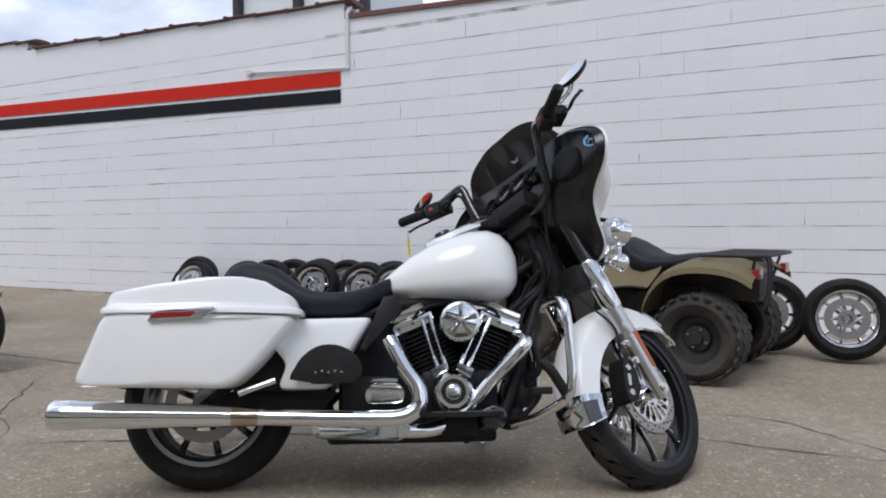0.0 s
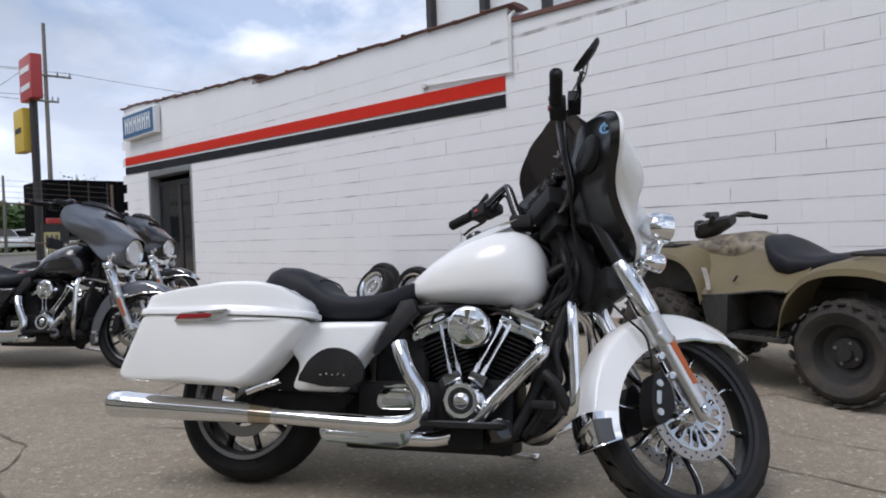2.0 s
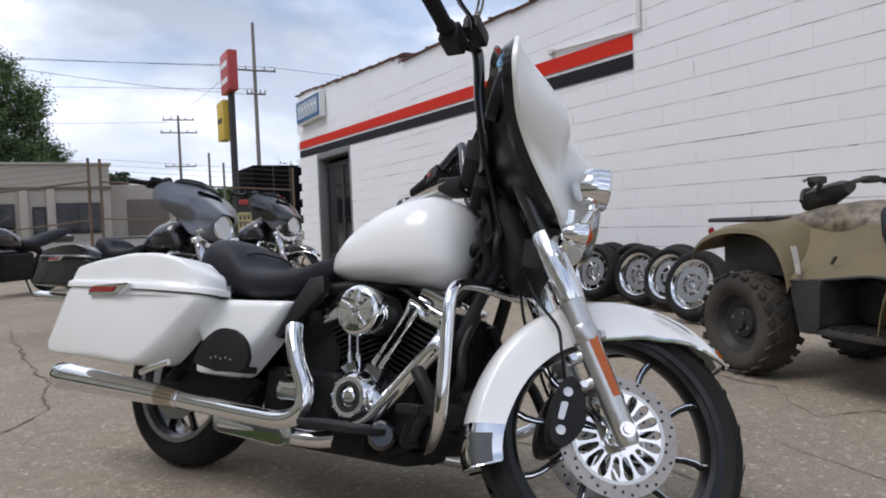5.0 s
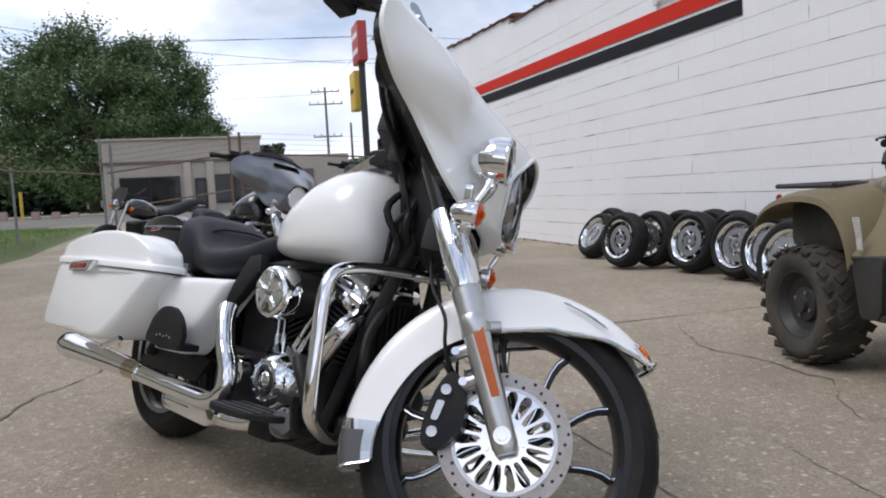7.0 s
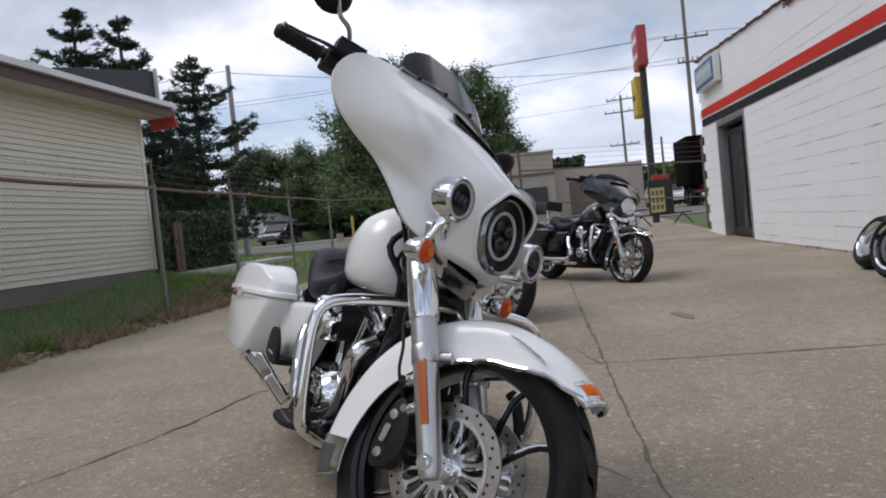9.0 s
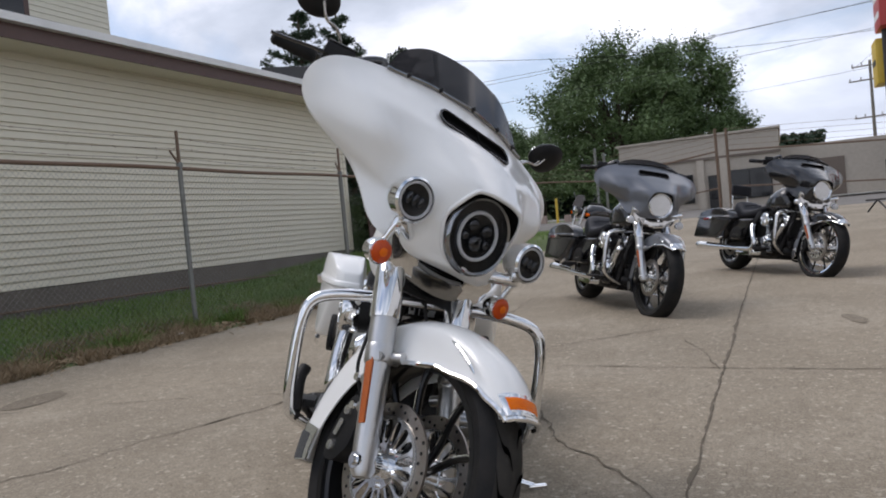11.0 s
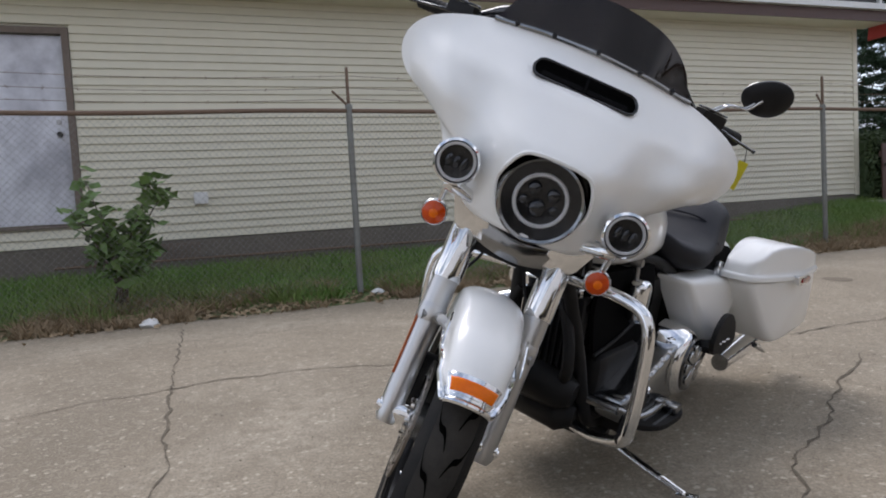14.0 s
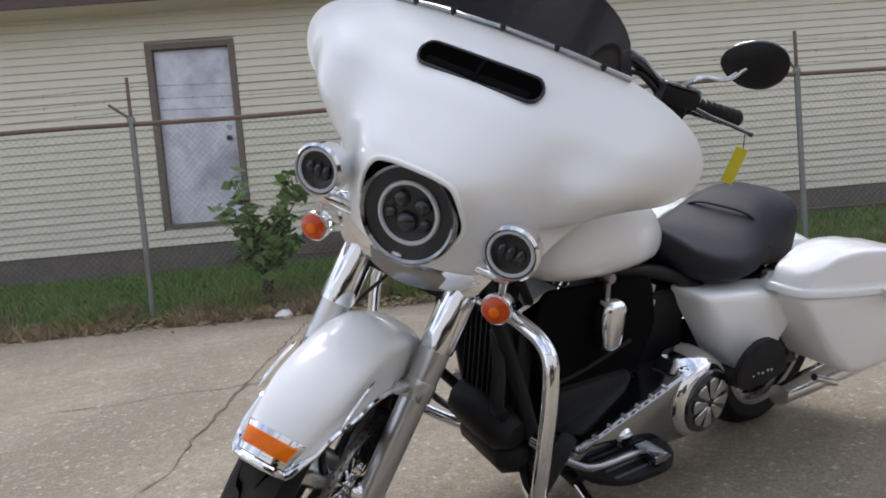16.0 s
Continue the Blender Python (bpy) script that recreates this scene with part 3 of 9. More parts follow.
WALL_X0, WALL_X1, DOOR_X0, DOOR_X1, DOOR_Z = -14.65, 9.0, -13.35, -11.2, 2.52
north = thing("wall_north", "long white-painted concrete block building wall", "wall", None, "", "structure")
bm = bmesh.new()
cube(bm, (WALL_X0, WALL_Y, -0.1), (DOOR_X0, WALL_Y + 0.3, 3.75))
cube(bm, (DOOR_X0, WALL_Y, DOOR_Z), (DOOR_X1, WALL_Y + 0.3, 3.72))
cube(bm, (DOOR_X1, WALL_Y, -0.1), (-8.67, WALL_Y + 0.3, 3.7))
cube(bm, (-8.67, WALL_Y, -0.1), (-2.8, WALL_Y + 0.3, 3.5))
cube(bm, (-2.8, WALL_Y, -0.1), (WALL_X1, WALL_Y + 0.3, 3.24))
part("wall_core", bm, M["joint"], north, "", 0)

# parapet top above the last full course
for a, b in ((-14.65, -8.67), (-8.67, -2.8), (-2.8, 9.0)):
    outline = [(a, WALL_Y - 0.003, 3.2), (b, WALL_Y - 0.003, 3.2), (b, WALL_Y - 0.003, top_of_wall(b - 0.001)), (a, WALL_Y - 0.003, top_of_wall(a + 0.001))]
    part("parapet", prism(bmesh.new(), outline, (0, 0.31, 0)), M["block"], north, "", 0)

COURSE, BLOCK = 0.2032, 0.4064


def block_mesh(width, height, name, seed):
    rng2 = random.Random(seed)
    bm = bmesh.new()
    cube(bm, (-width / 2, -0.0045, -height / 2), (width / 2, 0.02, height / 2))
    front = [v for v in bm.verts if v.co.y < 0]
    for v in front:
        v.co.x *= 1 - rng2.random() * 0.002
        v.co.z *= 1 - 0.002 / height - rng2.random() * 0.014
        v.co.y += rng2.uniform(-0.0015, 0.0015)
    return finish(name, bm, M["block"], 0)


block_kinds = [block_mesh(BLOCK - 0.0006, COURSE - 0.003, "block", s) for s in range(12)]
half_kind = block_mesh(BLOCK / 2 - 0.003, COURSE - 0.0045, "block_half", 9)
rest = bmesh.new()
rng = random.Random(4)
rows = [(0.114 + COURSE * (k + 0.5), k) for k in range(-1, 16)]


def joined_block(bm, x0, x1, zc):
    vs = [bm.verts.new((x, y, zc + s * (COURSE / 2 - (0.0025 if y > WALL_Y - 0.005 else rng.uniform(0.002, 0.0095)))))
          for y in (WALL_Y + 0.01, WALL_Y - 0.0045 + rng.uniform(-0.0015, 0.0015)) for x, s in ((x0, -1), (x1, -1), (x1, 1), (x0, 1))]
    bm.faces.new(vs[4:])
    for i in range(4):
        bm.faces.new((vs[i], vs[(i + 1) % 4], vs[4 + (i + 1) % 4], vs[4 + i]))


near_blocks = []
for zc, k in rows:
    x = WALL_X0 + (BLOCK / 2 if k % 2 else BLOCK)
    while x < WALL_X1:
        x0, x1 = x - BLOCK + 0.0003, x - 0.0003
        if zc + COURSE / 2 > 3.26 and x > -2.8:
            pass
        elif x1 > DOOR_X0 and x0 < DOOR_X1 and zc < DOOR_Z:
            if x0 < DOOR_X0 - 0.05:
                joined_block(rest, x0, DOOR_X0 - 0.002, zc)
            elif x1 > DOOR_X1 + 0.05:
                joined_block(rest, DOOR_X1 + 0.002, x1, zc)
        elif -4.4 < x < 3.0 and len(near_blocks) < 300:
            near_blocks.append((x - BLOCK / 2, zc))
        else:
            joined_block(rest, x0, x1, zc)
        x += BLOCK
tagged(part("blocks", rest, M["block"], north, "", 0), kind="stuff")

# open mortar: short ragged dark gaps where the paint has cracked along the joints
gaps = bmesh.new()
rng = random.Random(52)


def mortar_gap(bm, a, b, wide):
    n = max(2, int((b - a).length / 0.03))
    across = V((0, 0, 1)) if abs((b - a).x) > abs((b - a).z) else V((1, 0, 0))
    rows_ = []
    for k in range(n + 1):
        p = a.lerp(b, k / n) + across * rng.gauss(0, 0.0009)
        w = wide * rng.uniform(0.25, 1.0) * (0.15 if k in (0, n) else 1.0)
        rows_.append((bm.verts.new(p + across * w), bm.verts.new(p - across * w)))
    for (p0, p1), (q0, q1) in zip(rows_, rows_[1:]):
        bm.faces.new((p0, p1, q1, q0))


for k in range(330):
    row = rng.randrange(0, 16)
    x, z = rng.uniform(WALL_X0 + 0.1, WALL_X1 - 1.0), 0.114 + COURSE * row
    upright = rng.random() < 0.25
    if upright:
        x = WALL_X0 + BLOCK * (int((x - WALL_X0) / BLOCK) + (0.5 if row % 2 else 0.0))
        end = V((x, WALL_Y - 0.0078, z + COURSE * rng.uniform(0.5, 1.0)))
    else:
        end = V((x + min(0.75, 0.06 + rng.expovariate(4.5)), WALL_Y - 0.0078, z))
    if (DOOR_X0 - 0.9 < x < DOOR_X1 + 0.1 and z < DOOR_Z + 0.2) or end.z > 3.15:
        continue
    mortar_gap(gaps, V((x, WALL_Y - 0.0078, z)), end, rng.uniform(0.0012, 0.0034))
tagged(part("mortar_gaps", gaps, M["mortar_gap"], north, "", 0), kind="stuff")

# painted bands
for za, zb, key in ((2.592, 2.763, "stripe_red"), (2.395, 2.55, "stripe_black")):
    outline = [(WALL_X0 - 0.006, WALL_Y - 0.018, slope_z(WALL_X0, za)), (-2.855, WALL_Y - 0.018, za), (-2.855, WALL_Y - 0.018, zb), (WALL_X0 - 0.006, WALL_Y - 0.018, slope_z(WALL_X0, zb))]
    part("painted_band", prism(bmesh.new(), outline, (0, 0.006, 0)), M[key], north,
         "red painted band" if "red" in key else "black painted band", 0)

# clay coping along the parapet
rng = random.Random(8)
tile_mesh = finish("coping_tile", lathe(bmesh.new(), [(0.0, -0.25), (0.075, -0.25), (0.09, -0.21), (0.072, -0.19), (0.07, 0.25), (0.0, 0.25)], (0, 0, 0), (1, 0, 0), 10), M["coping"])
x = WALL_X0 + 0.2
while x < -2.9:
    t = new("coping_tile", tile_mesh)
    t.parent = north
    t.matrix_world = pose(x, WALL_Y + 0.1, top_of_wall(x) + 0.006 + rng.uniform(-0.008, 0.010), rng.uniform(-6, 6), rng.uniform(0.3, 1.6), 0) @ Matrix.Diagonal((1, 2.2, 0.42, 1))
    x += 0.48
bm = bmesh.new()
for a, b in ((-2.75, 0.0), (0.0, 9.0)):
    prism(bm, [(a, WALL_Y - 0.03, top_of_wall(a)), (b, WALL_Y - 0.03, top_of_wall(b)), (b, WALL_Y - 0.03, top_of_wall(b) + 0.05), (a, WALL_Y - 0.03, top_of_wall(a) + 0.05)], (0, 0.36, 0))
part("coping_strip", bm, M["coping"], north, "", 0)

bm = bmesh.new()
tube(bm, curve([(-4.22, WALL_Y - 0.03, 2.875), (-3.5, WALL_Y - 0.03, 2.83), (-2.78, WALL_Y - 0.03, 2.785)], 4), 0.014, 8)
tube(bm, [(-2.74, WALL_Y - 0.035, 2.78), (-2.74, WALL_Y - 0.035, 3.42), (-2.74, WALL_Y + 0.05, 3.5)], 0.022, 8)
cube(bm, (-4.26, WALL_Y - 0.06, 2.84), (-4.18, WALL_Y - 0.01, 2.9), 0.006)
tagged(part("conduit", bm, M["white_trim"], None), "white-painted pipe run on the block wall", "pipe", "", "structure")

# ends and back of the building, roof
plain("wall_west", (WALL_X0, WALL_Y + 0.3, -0.1), (WALL_X0 + 0.3, 16, 3.75), M["block"], "white-painted end wall of the block building")
plain("wall_east", (8.7, WALL_Y + 0.3, -0.1), (9.0, 16, 3.3), M["block"], "white-painted east wall of the block building")
plain("wall_back", (WALL_X0, 16, -0.1), (9.0, 16.3, 3.3), M["block"], "white-painted rear wall of the block building")
plain("roof", (WALL_X0 + 0.3, WALL_Y + 0.3, 3.0), (8.7, 16, 3.12), M["roof_gray"], "flat gray roof behind the parapet")
box = thing("rooftop_structure", "glazed rooftop structure with dark posts behind the parapet", "roof structure", None)
part("panel", cube(bmesh.new(), (-7.1, 8.05, 3.12), (-4.4, 10, 5.6), 0.02), M["sign_white"], box)
for x in (-7.1, -5.75, -4.4):
    part("post", cube(bmesh.new(), (x - 0.07, 7.9, 3.1), (x + 0.07, 8.04, 5.7), 0.01), M["dark_metal"], box)

# shop entrance: recessed dark glazed doors in a metal frame
d1 = thing("door_1", "dark glazed shop door in a gray metal frame", "door", None, "", "structure")
bm = bmesh.new()
for lo, hi in (((DOOR_X0, WALL_Y - 0.02, 0), (DOOR_X0 + 0.1, WALL_Y + 0.32, DOOR_Z)), ((DOOR_X1 - 0.06, WALL_Y - 0.02, 0), (DOOR_X1, WALL_Y + 0.32, DOOR_Z)),
               ((DOOR_X0 + 0.1, WALL_Y - 0.02, DOOR_Z - 0.12), (DOOR_X1 - 0.06, WALL_Y + 0.32, DOOR_Z))):
    cube(bm, lo, hi, 0.006)
part("door_frame", bm, M["cast_gray"], d1)
for a, b in ((DOOR_X0 + 0.1, -12.2), (-12.2, DOOR_X1 - 0.06)):
    bm = bmesh.new()
    for lo, hi in (((a, 5.22, 0.02), (a + 0.07, 5.27, 2.28)), ((b - 0.07, 5.22, 0.02), (b, 5.27, 2.28)), ((a + 0.07, 5.22, 0.02), (b - 0.07, 5.27, 0.2)), ((a + 0.07, 5.22, 2.18), (b - 0.07, 5.27, 2.28))):
        cube(bm, lo, hi, 0.004)
    leaf = part("door_leaf", bm, M["dark_metal"], d1)
    part("pane", cube(bmesh.new(), (a + 0.072, 5.24, 0.2), (b - 0.072, 5.25, 2.18)), M["dark_glass"], leaf)
# added black backing: the dimness inside the shop is put into its colour
plain("shop_interior_wall", (DOOR_X0 - 0.2, 6.6, 0), (DOOR_X1 + 0.2, 6.7, 2.6), M["matt_black"], "black backing behind the door, standing for the dim shop interior")

# blue fascia sign above the entrance; its brand lettering becomes bars
sg = thing("wall_sign", "blue and white box sign fixed above the shop door", "sign", None)
part("cabinet", cube(bmesh.new(), (-14.35, WALL_Y - 0.16, 3.32), (-12.55, WALL_Y - 0.025, 3.90), 0.015), M["sign_white"], sg)
part("face", cube(bmesh.new(), (-14.30, WALL_Y - 0.172, 3.36), (-12.60, WALL_Y - 0.164, 3.86)), M["sign_blue"], sg, "blue sign face")
for k in range(6):
    x = -14.16 + 0.245 * k
    bm = bmesh.new()
    cube(bm, (x, WALL_Y - 0.178, 3.44), (x + 0.055, WALL_Y - 0.173, 3.79))
    cube(bm, (x + 0.13, WALL_Y - 0.178, 3.44), (x + 0.185, WALL_Y - 0.173, 3.79))
    cube(bm, (x + 0.055, WALL_Y - 0.178, 3.63), (x + 0.13, WALL_Y - 0.173, 3.70))
    part("bar", bm, M["sign_white"], sg, "white bar", 0)

# ---- grass verge, rising to the house ----
def bank(x, y):
    t = min(1.0, max(0.0, (-3.7 - y) / 2.3))
    base = 0.004 + 0.30 * t * (0.55 + 0.45 * min(1.0, t * 3)) + 0.03 * min(1.0, t * 6) * noise.noise(V((x * 1.1, y * 1.1, 7)))
    up = min(1.0, max(0.0, (-5.0 - x) / 4.0)) * min(1.0, max(0.0, (-3.75 - y) / 0.35))
    # the verge runs out level with the street
    fade = min(1.0, max(0.0, (x + 21.5) / 7.5))
    return (base + 0.22 * up * up * (3 - 2 * up)) * fade + rise(x)


bm = bmesh.new()
xs = [-24 + 0.35 * k for k in range(100)]
sheet(bm, [[(x, y, bank(x, y) if y < -3.75 else (rise(x) + 0.003 if y < -3.6 else rise(x) - 0.03)) for x in xs] for y in [-9 + 0.3 * k for k in range(17)] + [-4.05, -3.9, -3.8, -3.72, -3.55]])
tagged(part("verge", bm, M["grass_soil"], None), "low grassy bank between lot and house", "grass bank", "", "structure")


def blades(name, count, area, height, material, label, seed, lean=0.5, clump=0.0):
    """Many thin bent blades on the bank."""
    rng2 = random.Random(seed)
    pts, faces = [], []
    while len(faces) < count:
        x, y = rng2.uniform(area[0], area[1]), rng2.uniform(area[2], area[3])
        if clump and noise.noise(V((x * 1.7, y * 1.7, seed))) < clump:
            continue
        z, h, a = bank(x, y) - 0.01, height * rng2.uniform(0.4, 1.25), rng2.uniform(0, 6.283)
        w = 0.004 + 0.05 * height * rng2.random()
        dx, dy = math.cos(a) * w, math.sin(a) * w
        lx, ly = rng2.gauss(0, lean) * h, rng2.gauss(0, lean) * h
        i = len(pts)
        pts += [(x - dx, y - dy, z), (x + dx, y + dy, z), (x + lx, y + ly, z + h)]
        faces.append((i, i + 1, i + 2))
    me = bpy.data.meshes.new(name)
    me.from_pydata(pts, [], faces)
    me.materials.append(material)
    return tagged(new(name, me), label, "grass", "", "stuff")


blades("grass", 62000, (-9, 8, -5.9, -4.0), 0.10, M["grass"], "short green grass on the bank", 3)
blades("grass_far", 16000, (-22, -9, -9, -3.9), 0.10, M["grass"], "short green grass beyond the house", 5)
blades("weeds", 4200, (-6, 6, -4.35, -3.85), 0.16, M["grass"], "taller green weeds along the fence", 7, 0.6, 0.1)
blades("dry_grass", 30000, (-9, 7, -4.42, -3.64), 0.11, M["dry_grass"], "dry brown grass and leaves along the lot edge", 9, 0.9, -0.15)
bm = bmesh.new()
rng = random.Random(31)
for k in range(5200):
    x, y = rng.uniform(-9, 6), -3.88 + rng.gauss(0, 0.15)
    s = rng.uniform(0.015, 0.045)
    m = Matrix.Translation((x, y, max(bank(x, y), 0.0) + 0.012)) @ Euler((rng.uniform(-0.6, 0.6), rng.uniform(-0.6, 0.6), rng.random() * 6)).to_matrix().to_4x4()
    bm.faces.new([bm.verts.new(m @ V(p)) for p in ((-s, 0, 0), (0, -s * 0.5, 0.006), (s, 0, 0), (0, s * 0.5, 0.006))])
for k in range(900):
    x, y = rng.uniform(-11, 6), 4.98 - abs(rng.gauss(0, 0.06))
    s = rng.uniform(0.01, 0.035)
    m = Matrix.Translation((x, y, 0.012)) @ Euler((rng.uniform(-0.6, 0.6), rng.uniform(-0.6, 0.6), rng.random() * 6)).to_matrix().to_4x4()
    bm.faces.new([bm.verts.new(m @ V(p)) for p in ((-s, 0, 0), (0, -s * 0.5, 0.006), (s, 0, 0), (0, s * 0.5, 0.006))])
tagged(part("leaf_litter", bm, M["dry_grass"], None, "", 0), "dead brown leaves along the lot edge", "leaves", "", "stuff")
for x, y, s in ((0.1, -3.95, 0.06), (2.1, -3.62, 0.07), (-2.4, -3.85, 0.05)):
    bm = bmesh.new()
    bmesh.ops.create_icosphere(bm, subdivisions=2, radius=s)
    for v in bm.verts:
        v.co += v.co.normalized() * s * 0.5 * noise.noise(v.co * 40)
        v.co.z *= 0.55
    tagged(part("paper_scrap", bm, M["litter"], None, "", 20, Matrix.Translation((x, y, max(bank(x, y), 0) + s * 0.3))), "crumpled white paper scrap by the grass", "litter", "litter")

# ---- cream house ----
HX0, HX1, HZ0, HZ1, LAP = -8.93, 12.0, 0.62, 3.42, 0.0889
house = thing("house", "cream vinyl-sided house with brown eaves", "house", None)
HD = (2.76, 3.60, 0.86, 2.83)
bm = bmesh.new()
cube(bm, (HX0, HOUSE_Y - 0.2, 0.0), (HD[0], HOUSE_Y - 0.03, 3.5))
cube(bm, (HD[1], HOUSE_Y - 0.2, 0.0), (HX1, HOUSE_Y - 0.03, 3.5))
cube(bm, (HD[0], HOUSE_Y - 0.2, 0.0), (HD[1], HOUSE_Y - 0.03, HD[2]))
cube(bm, (HD[0], HOUSE_Y - 0.2, HD[3]), (HD[1], HOUSE_Y - 0.03, 3.5))
cube(bm, (HX0, HOUSE_Y - 9, 0.0), (HX0 + 0.2, HOUSE_Y - 0.2, 3.5))
cube(bm, (HX1 - 0.2, HOUSE_Y - 9, 0.0), (HX1, HOUSE_Y - 0.2, 3.5))
cube(bm, (HX0, HOUSE_Y - 9.2, 0.0), (HX1, HOUSE_Y - 9, 3.5))
part("wall", bm, M["siding"], house, "", 0)
part("foundation", cube(bmesh.new(), (HX0 + 0.02, HOUSE_Y - 0.028, -0.05), (HX1, HOUSE_Y + 0.006, HZ0 - 0.004), 0.004), M["foundation"], house, "gray concrete foundation", 0)


def lap_board(x0, x1, z):
    bm = bmesh.new()
    prism(bm, [(x0, HOUSE_Y - 0.026, z), (x0, HOUSE_Y + 0.021, z), (x0, HOUSE_Y + 0.022, z + 0.009), (x0, HOUSE_Y + 0.002, z + LAP - 0.001), (x0, HOUSE_Y - 0.026, z + LAP - 0.001)], (x1 - x0, 0, 0))
    part("siding_board", bm, M["siding"], house, "", 0)


z, k = HZ0, 0
while z < HZ1:
    if z > HD[2] - LAP - 0.03 and z < HD[3] + 0.06:
        lap_board(HX0, HD[0] - 0.075, z)
        lap_board(HD[1] + 0.075, HX1, z)
    else:
        lap_board(HX0, HX1, z)
    z += LAP
part("corner_trim", cube(bmesh.new(), (HX0 - 0.03, HOUSE_Y - 0.1, HZ0 - 0.02), (HX0 + 0.07, HOUSE_Y + 0.026, HZ1), 0.008), M["siding"], house)
hd = part("door", cube(bmesh.new(), (HD[0] + 0.004, HOUSE_Y - 0.09, HD[2] + 0.004), (HD[1] - 0.004, HOUSE_Y - 0.045, HD[3] - 0.004), 0.004), M["door_white"], house, "weathered white flush door")
part("knob", lathe(bmesh.new(), [(0, 0.06), (0.02, 0.058), (0.028, 0.045), (0.022, 0.03), (0.012, 0.02), (0.012, 0.0), (0.03, 0.0), (0.03, -0.006)], (HD[0] + 0.09, HOUSE_Y - 0.045, 1.80), (0, 1, 0), 16), M["dark_metal"], hd)
part("lock", lathe(bmesh.new(), [(0, 0.02), (0.025, 0.018), (0.027, 0.0)], (HD[0] + 0.09, HOUSE_Y - 0.045, 1.93), (0, 1, 0), 16), M["steel"], hd)
bm = bmesh.new()
for lo, hi in (((HD[0] - 0.07, HOUSE_Y - 0.09, HD[2] - 0.03), (HD[0], HOUSE_Y + 0.03, HD[3] + 0.07)), ((HD[1], HOUSE_Y - 0.09, HD[2] - 0.03), (HD[1] + 0.07, HOUSE_Y + 0.03, HD[3] + 0.07)),
               ((HD[0], HOUSE_Y - 0.09, HD[3]), (HD[1], HOUSE_Y + 0.03, HD[3] + 0.07)), ((HD[0], HOUSE_Y - 0.09, HD[2] - 0.04), (HD[1], HOUSE_Y + 0.04, HD[2]))):
    cube(bm, lo, hi, 0.005)
part("door_frame", bm, M["gray_wood"], house, "weathered gray-brown door frame")
part("outlet_box", cube(bmesh.new(), (1.43, HOUSE_Y + 0.015, 1.0), (1.58, HOUSE_Y + 0.08, 1.13), 0.01), M["white_trim"], house)
vent = part("foundation_vent", cube(bmesh.new(), (1.55, HOUSE_Y + 0.004, 0.40), (2.0, HOUSE_Y + 0.014, 0.58), 0.003), M["gray_wood"], house)
for k in range(9):
    part("slat", cube(bmesh.new(), (1.58 + 0.045 * k, HOUSE_Y + 0.015, 0.42), (1.60 + 0.045 * k, HOUSE_Y + 0.024, 0.56)), M["foundation"], vent, "", 0)
part("drop_pipe", tube(bmesh.new(), curve([(-8.2, HOUSE_Y + 0.3, 0.34), (-5, HOUSE_Y + 0.2, 0.37), (-2, HOUSE_Y + 0.12, 0.39), (3, HOUSE_Y + 0.1, 0.4)], 4), 0.014, 8), M["rust"], house, "thin rusty pipe along the foundation")

# eaves: soffit, brown fascia, white gutter, low roof, rising a little to the street end
def eave_z(x):
    return 3.305 + 0.008 * (-x)


for name, key, y0, y1, za, zb in (("soffit", "siding", HOUSE_Y - 0.02, HOUSE_Y + 0.50, -0.03, 0.0), ("fascia", "brown_trim", HOUSE_Y + 0.50, HOUSE_Y + 0.53, -0.05, 0.11),
                                  ("gutter", "white_trim", HOUSE_Y + 0.46, HOUSE_Y + 0.62, 0.112, 0.20)):
    outline = [(HX0 - 0.25, y0, eave_z(HX0) + za), (HX1, y0, eave_z(HX1) + za), (HX1, y0, eave_z(HX1) + zb), (HX0 - 0.25, y0, eave_z(HX0) + zb)]
    part(name, prism(bmesh.new(), outline, (0, y1 - y0, 0)), M[key], house, "", 0)
bm = bmesh.new()
prism(bm, [(HX0 - 0.25, HOUSE_Y + 0.5, 3.44), (HX0 - 0.25, HOUSE_Y + 0.5, 3.52), (HX0 - 0.25, HOUSE_Y - 4.3, 4.75), (HX0 - 0.25, HOUSE_Y - 9, 3.7), (HX0 - 0.25, HOUSE_Y - 9, 3.5), (HX0 - 0.25, HOUSE_Y - 4.3, 4.6)], (HX1 - HX0 + 0.25, 0, 0))
part("roof", bm, M["roof_gray"], house, "", 0)
part("rake_board", prism(bmesh.new(), [(HX0 - 0.29, HOUSE_Y + 0.60, 3.16), (HX0 - 0.29, HOUSE_Y + 0.52, 3.52), (HX0 - 0.29, HOUSE_Y + 0.1, 3.58), (HX0 - 0.29, HOUSE_Y + 0.05, 3.14)], (0.04, 0, 0)), M["sign_red"], house, "faded red gable board", 0)
# dark signboard seen from behind on the roof edge
rs = thing("roof_sign", "dark board sign standing on the house roof edge", "sign", None)
part("board", prism(bmesh.new(), [(-9.1, HOUSE_Y + 0.25, 3.54), (-9.1, HOUSE_Y + 0.25, 4.20), (-6.4, HOUSE_Y + 0.25, 3.72), (-6.4, HOUSE_Y + 0.25, 3.54)], (0, 0.05, 0)), M["dark_metal"], rs, "", 0)
part("brace", cube(bmesh.new(), (-9.12, HOUSE_Y + 0.3, 3.5), (-9.07, HOUSE_Y + 0.36, 4.24), 0.004), M["white_trim"], rs)
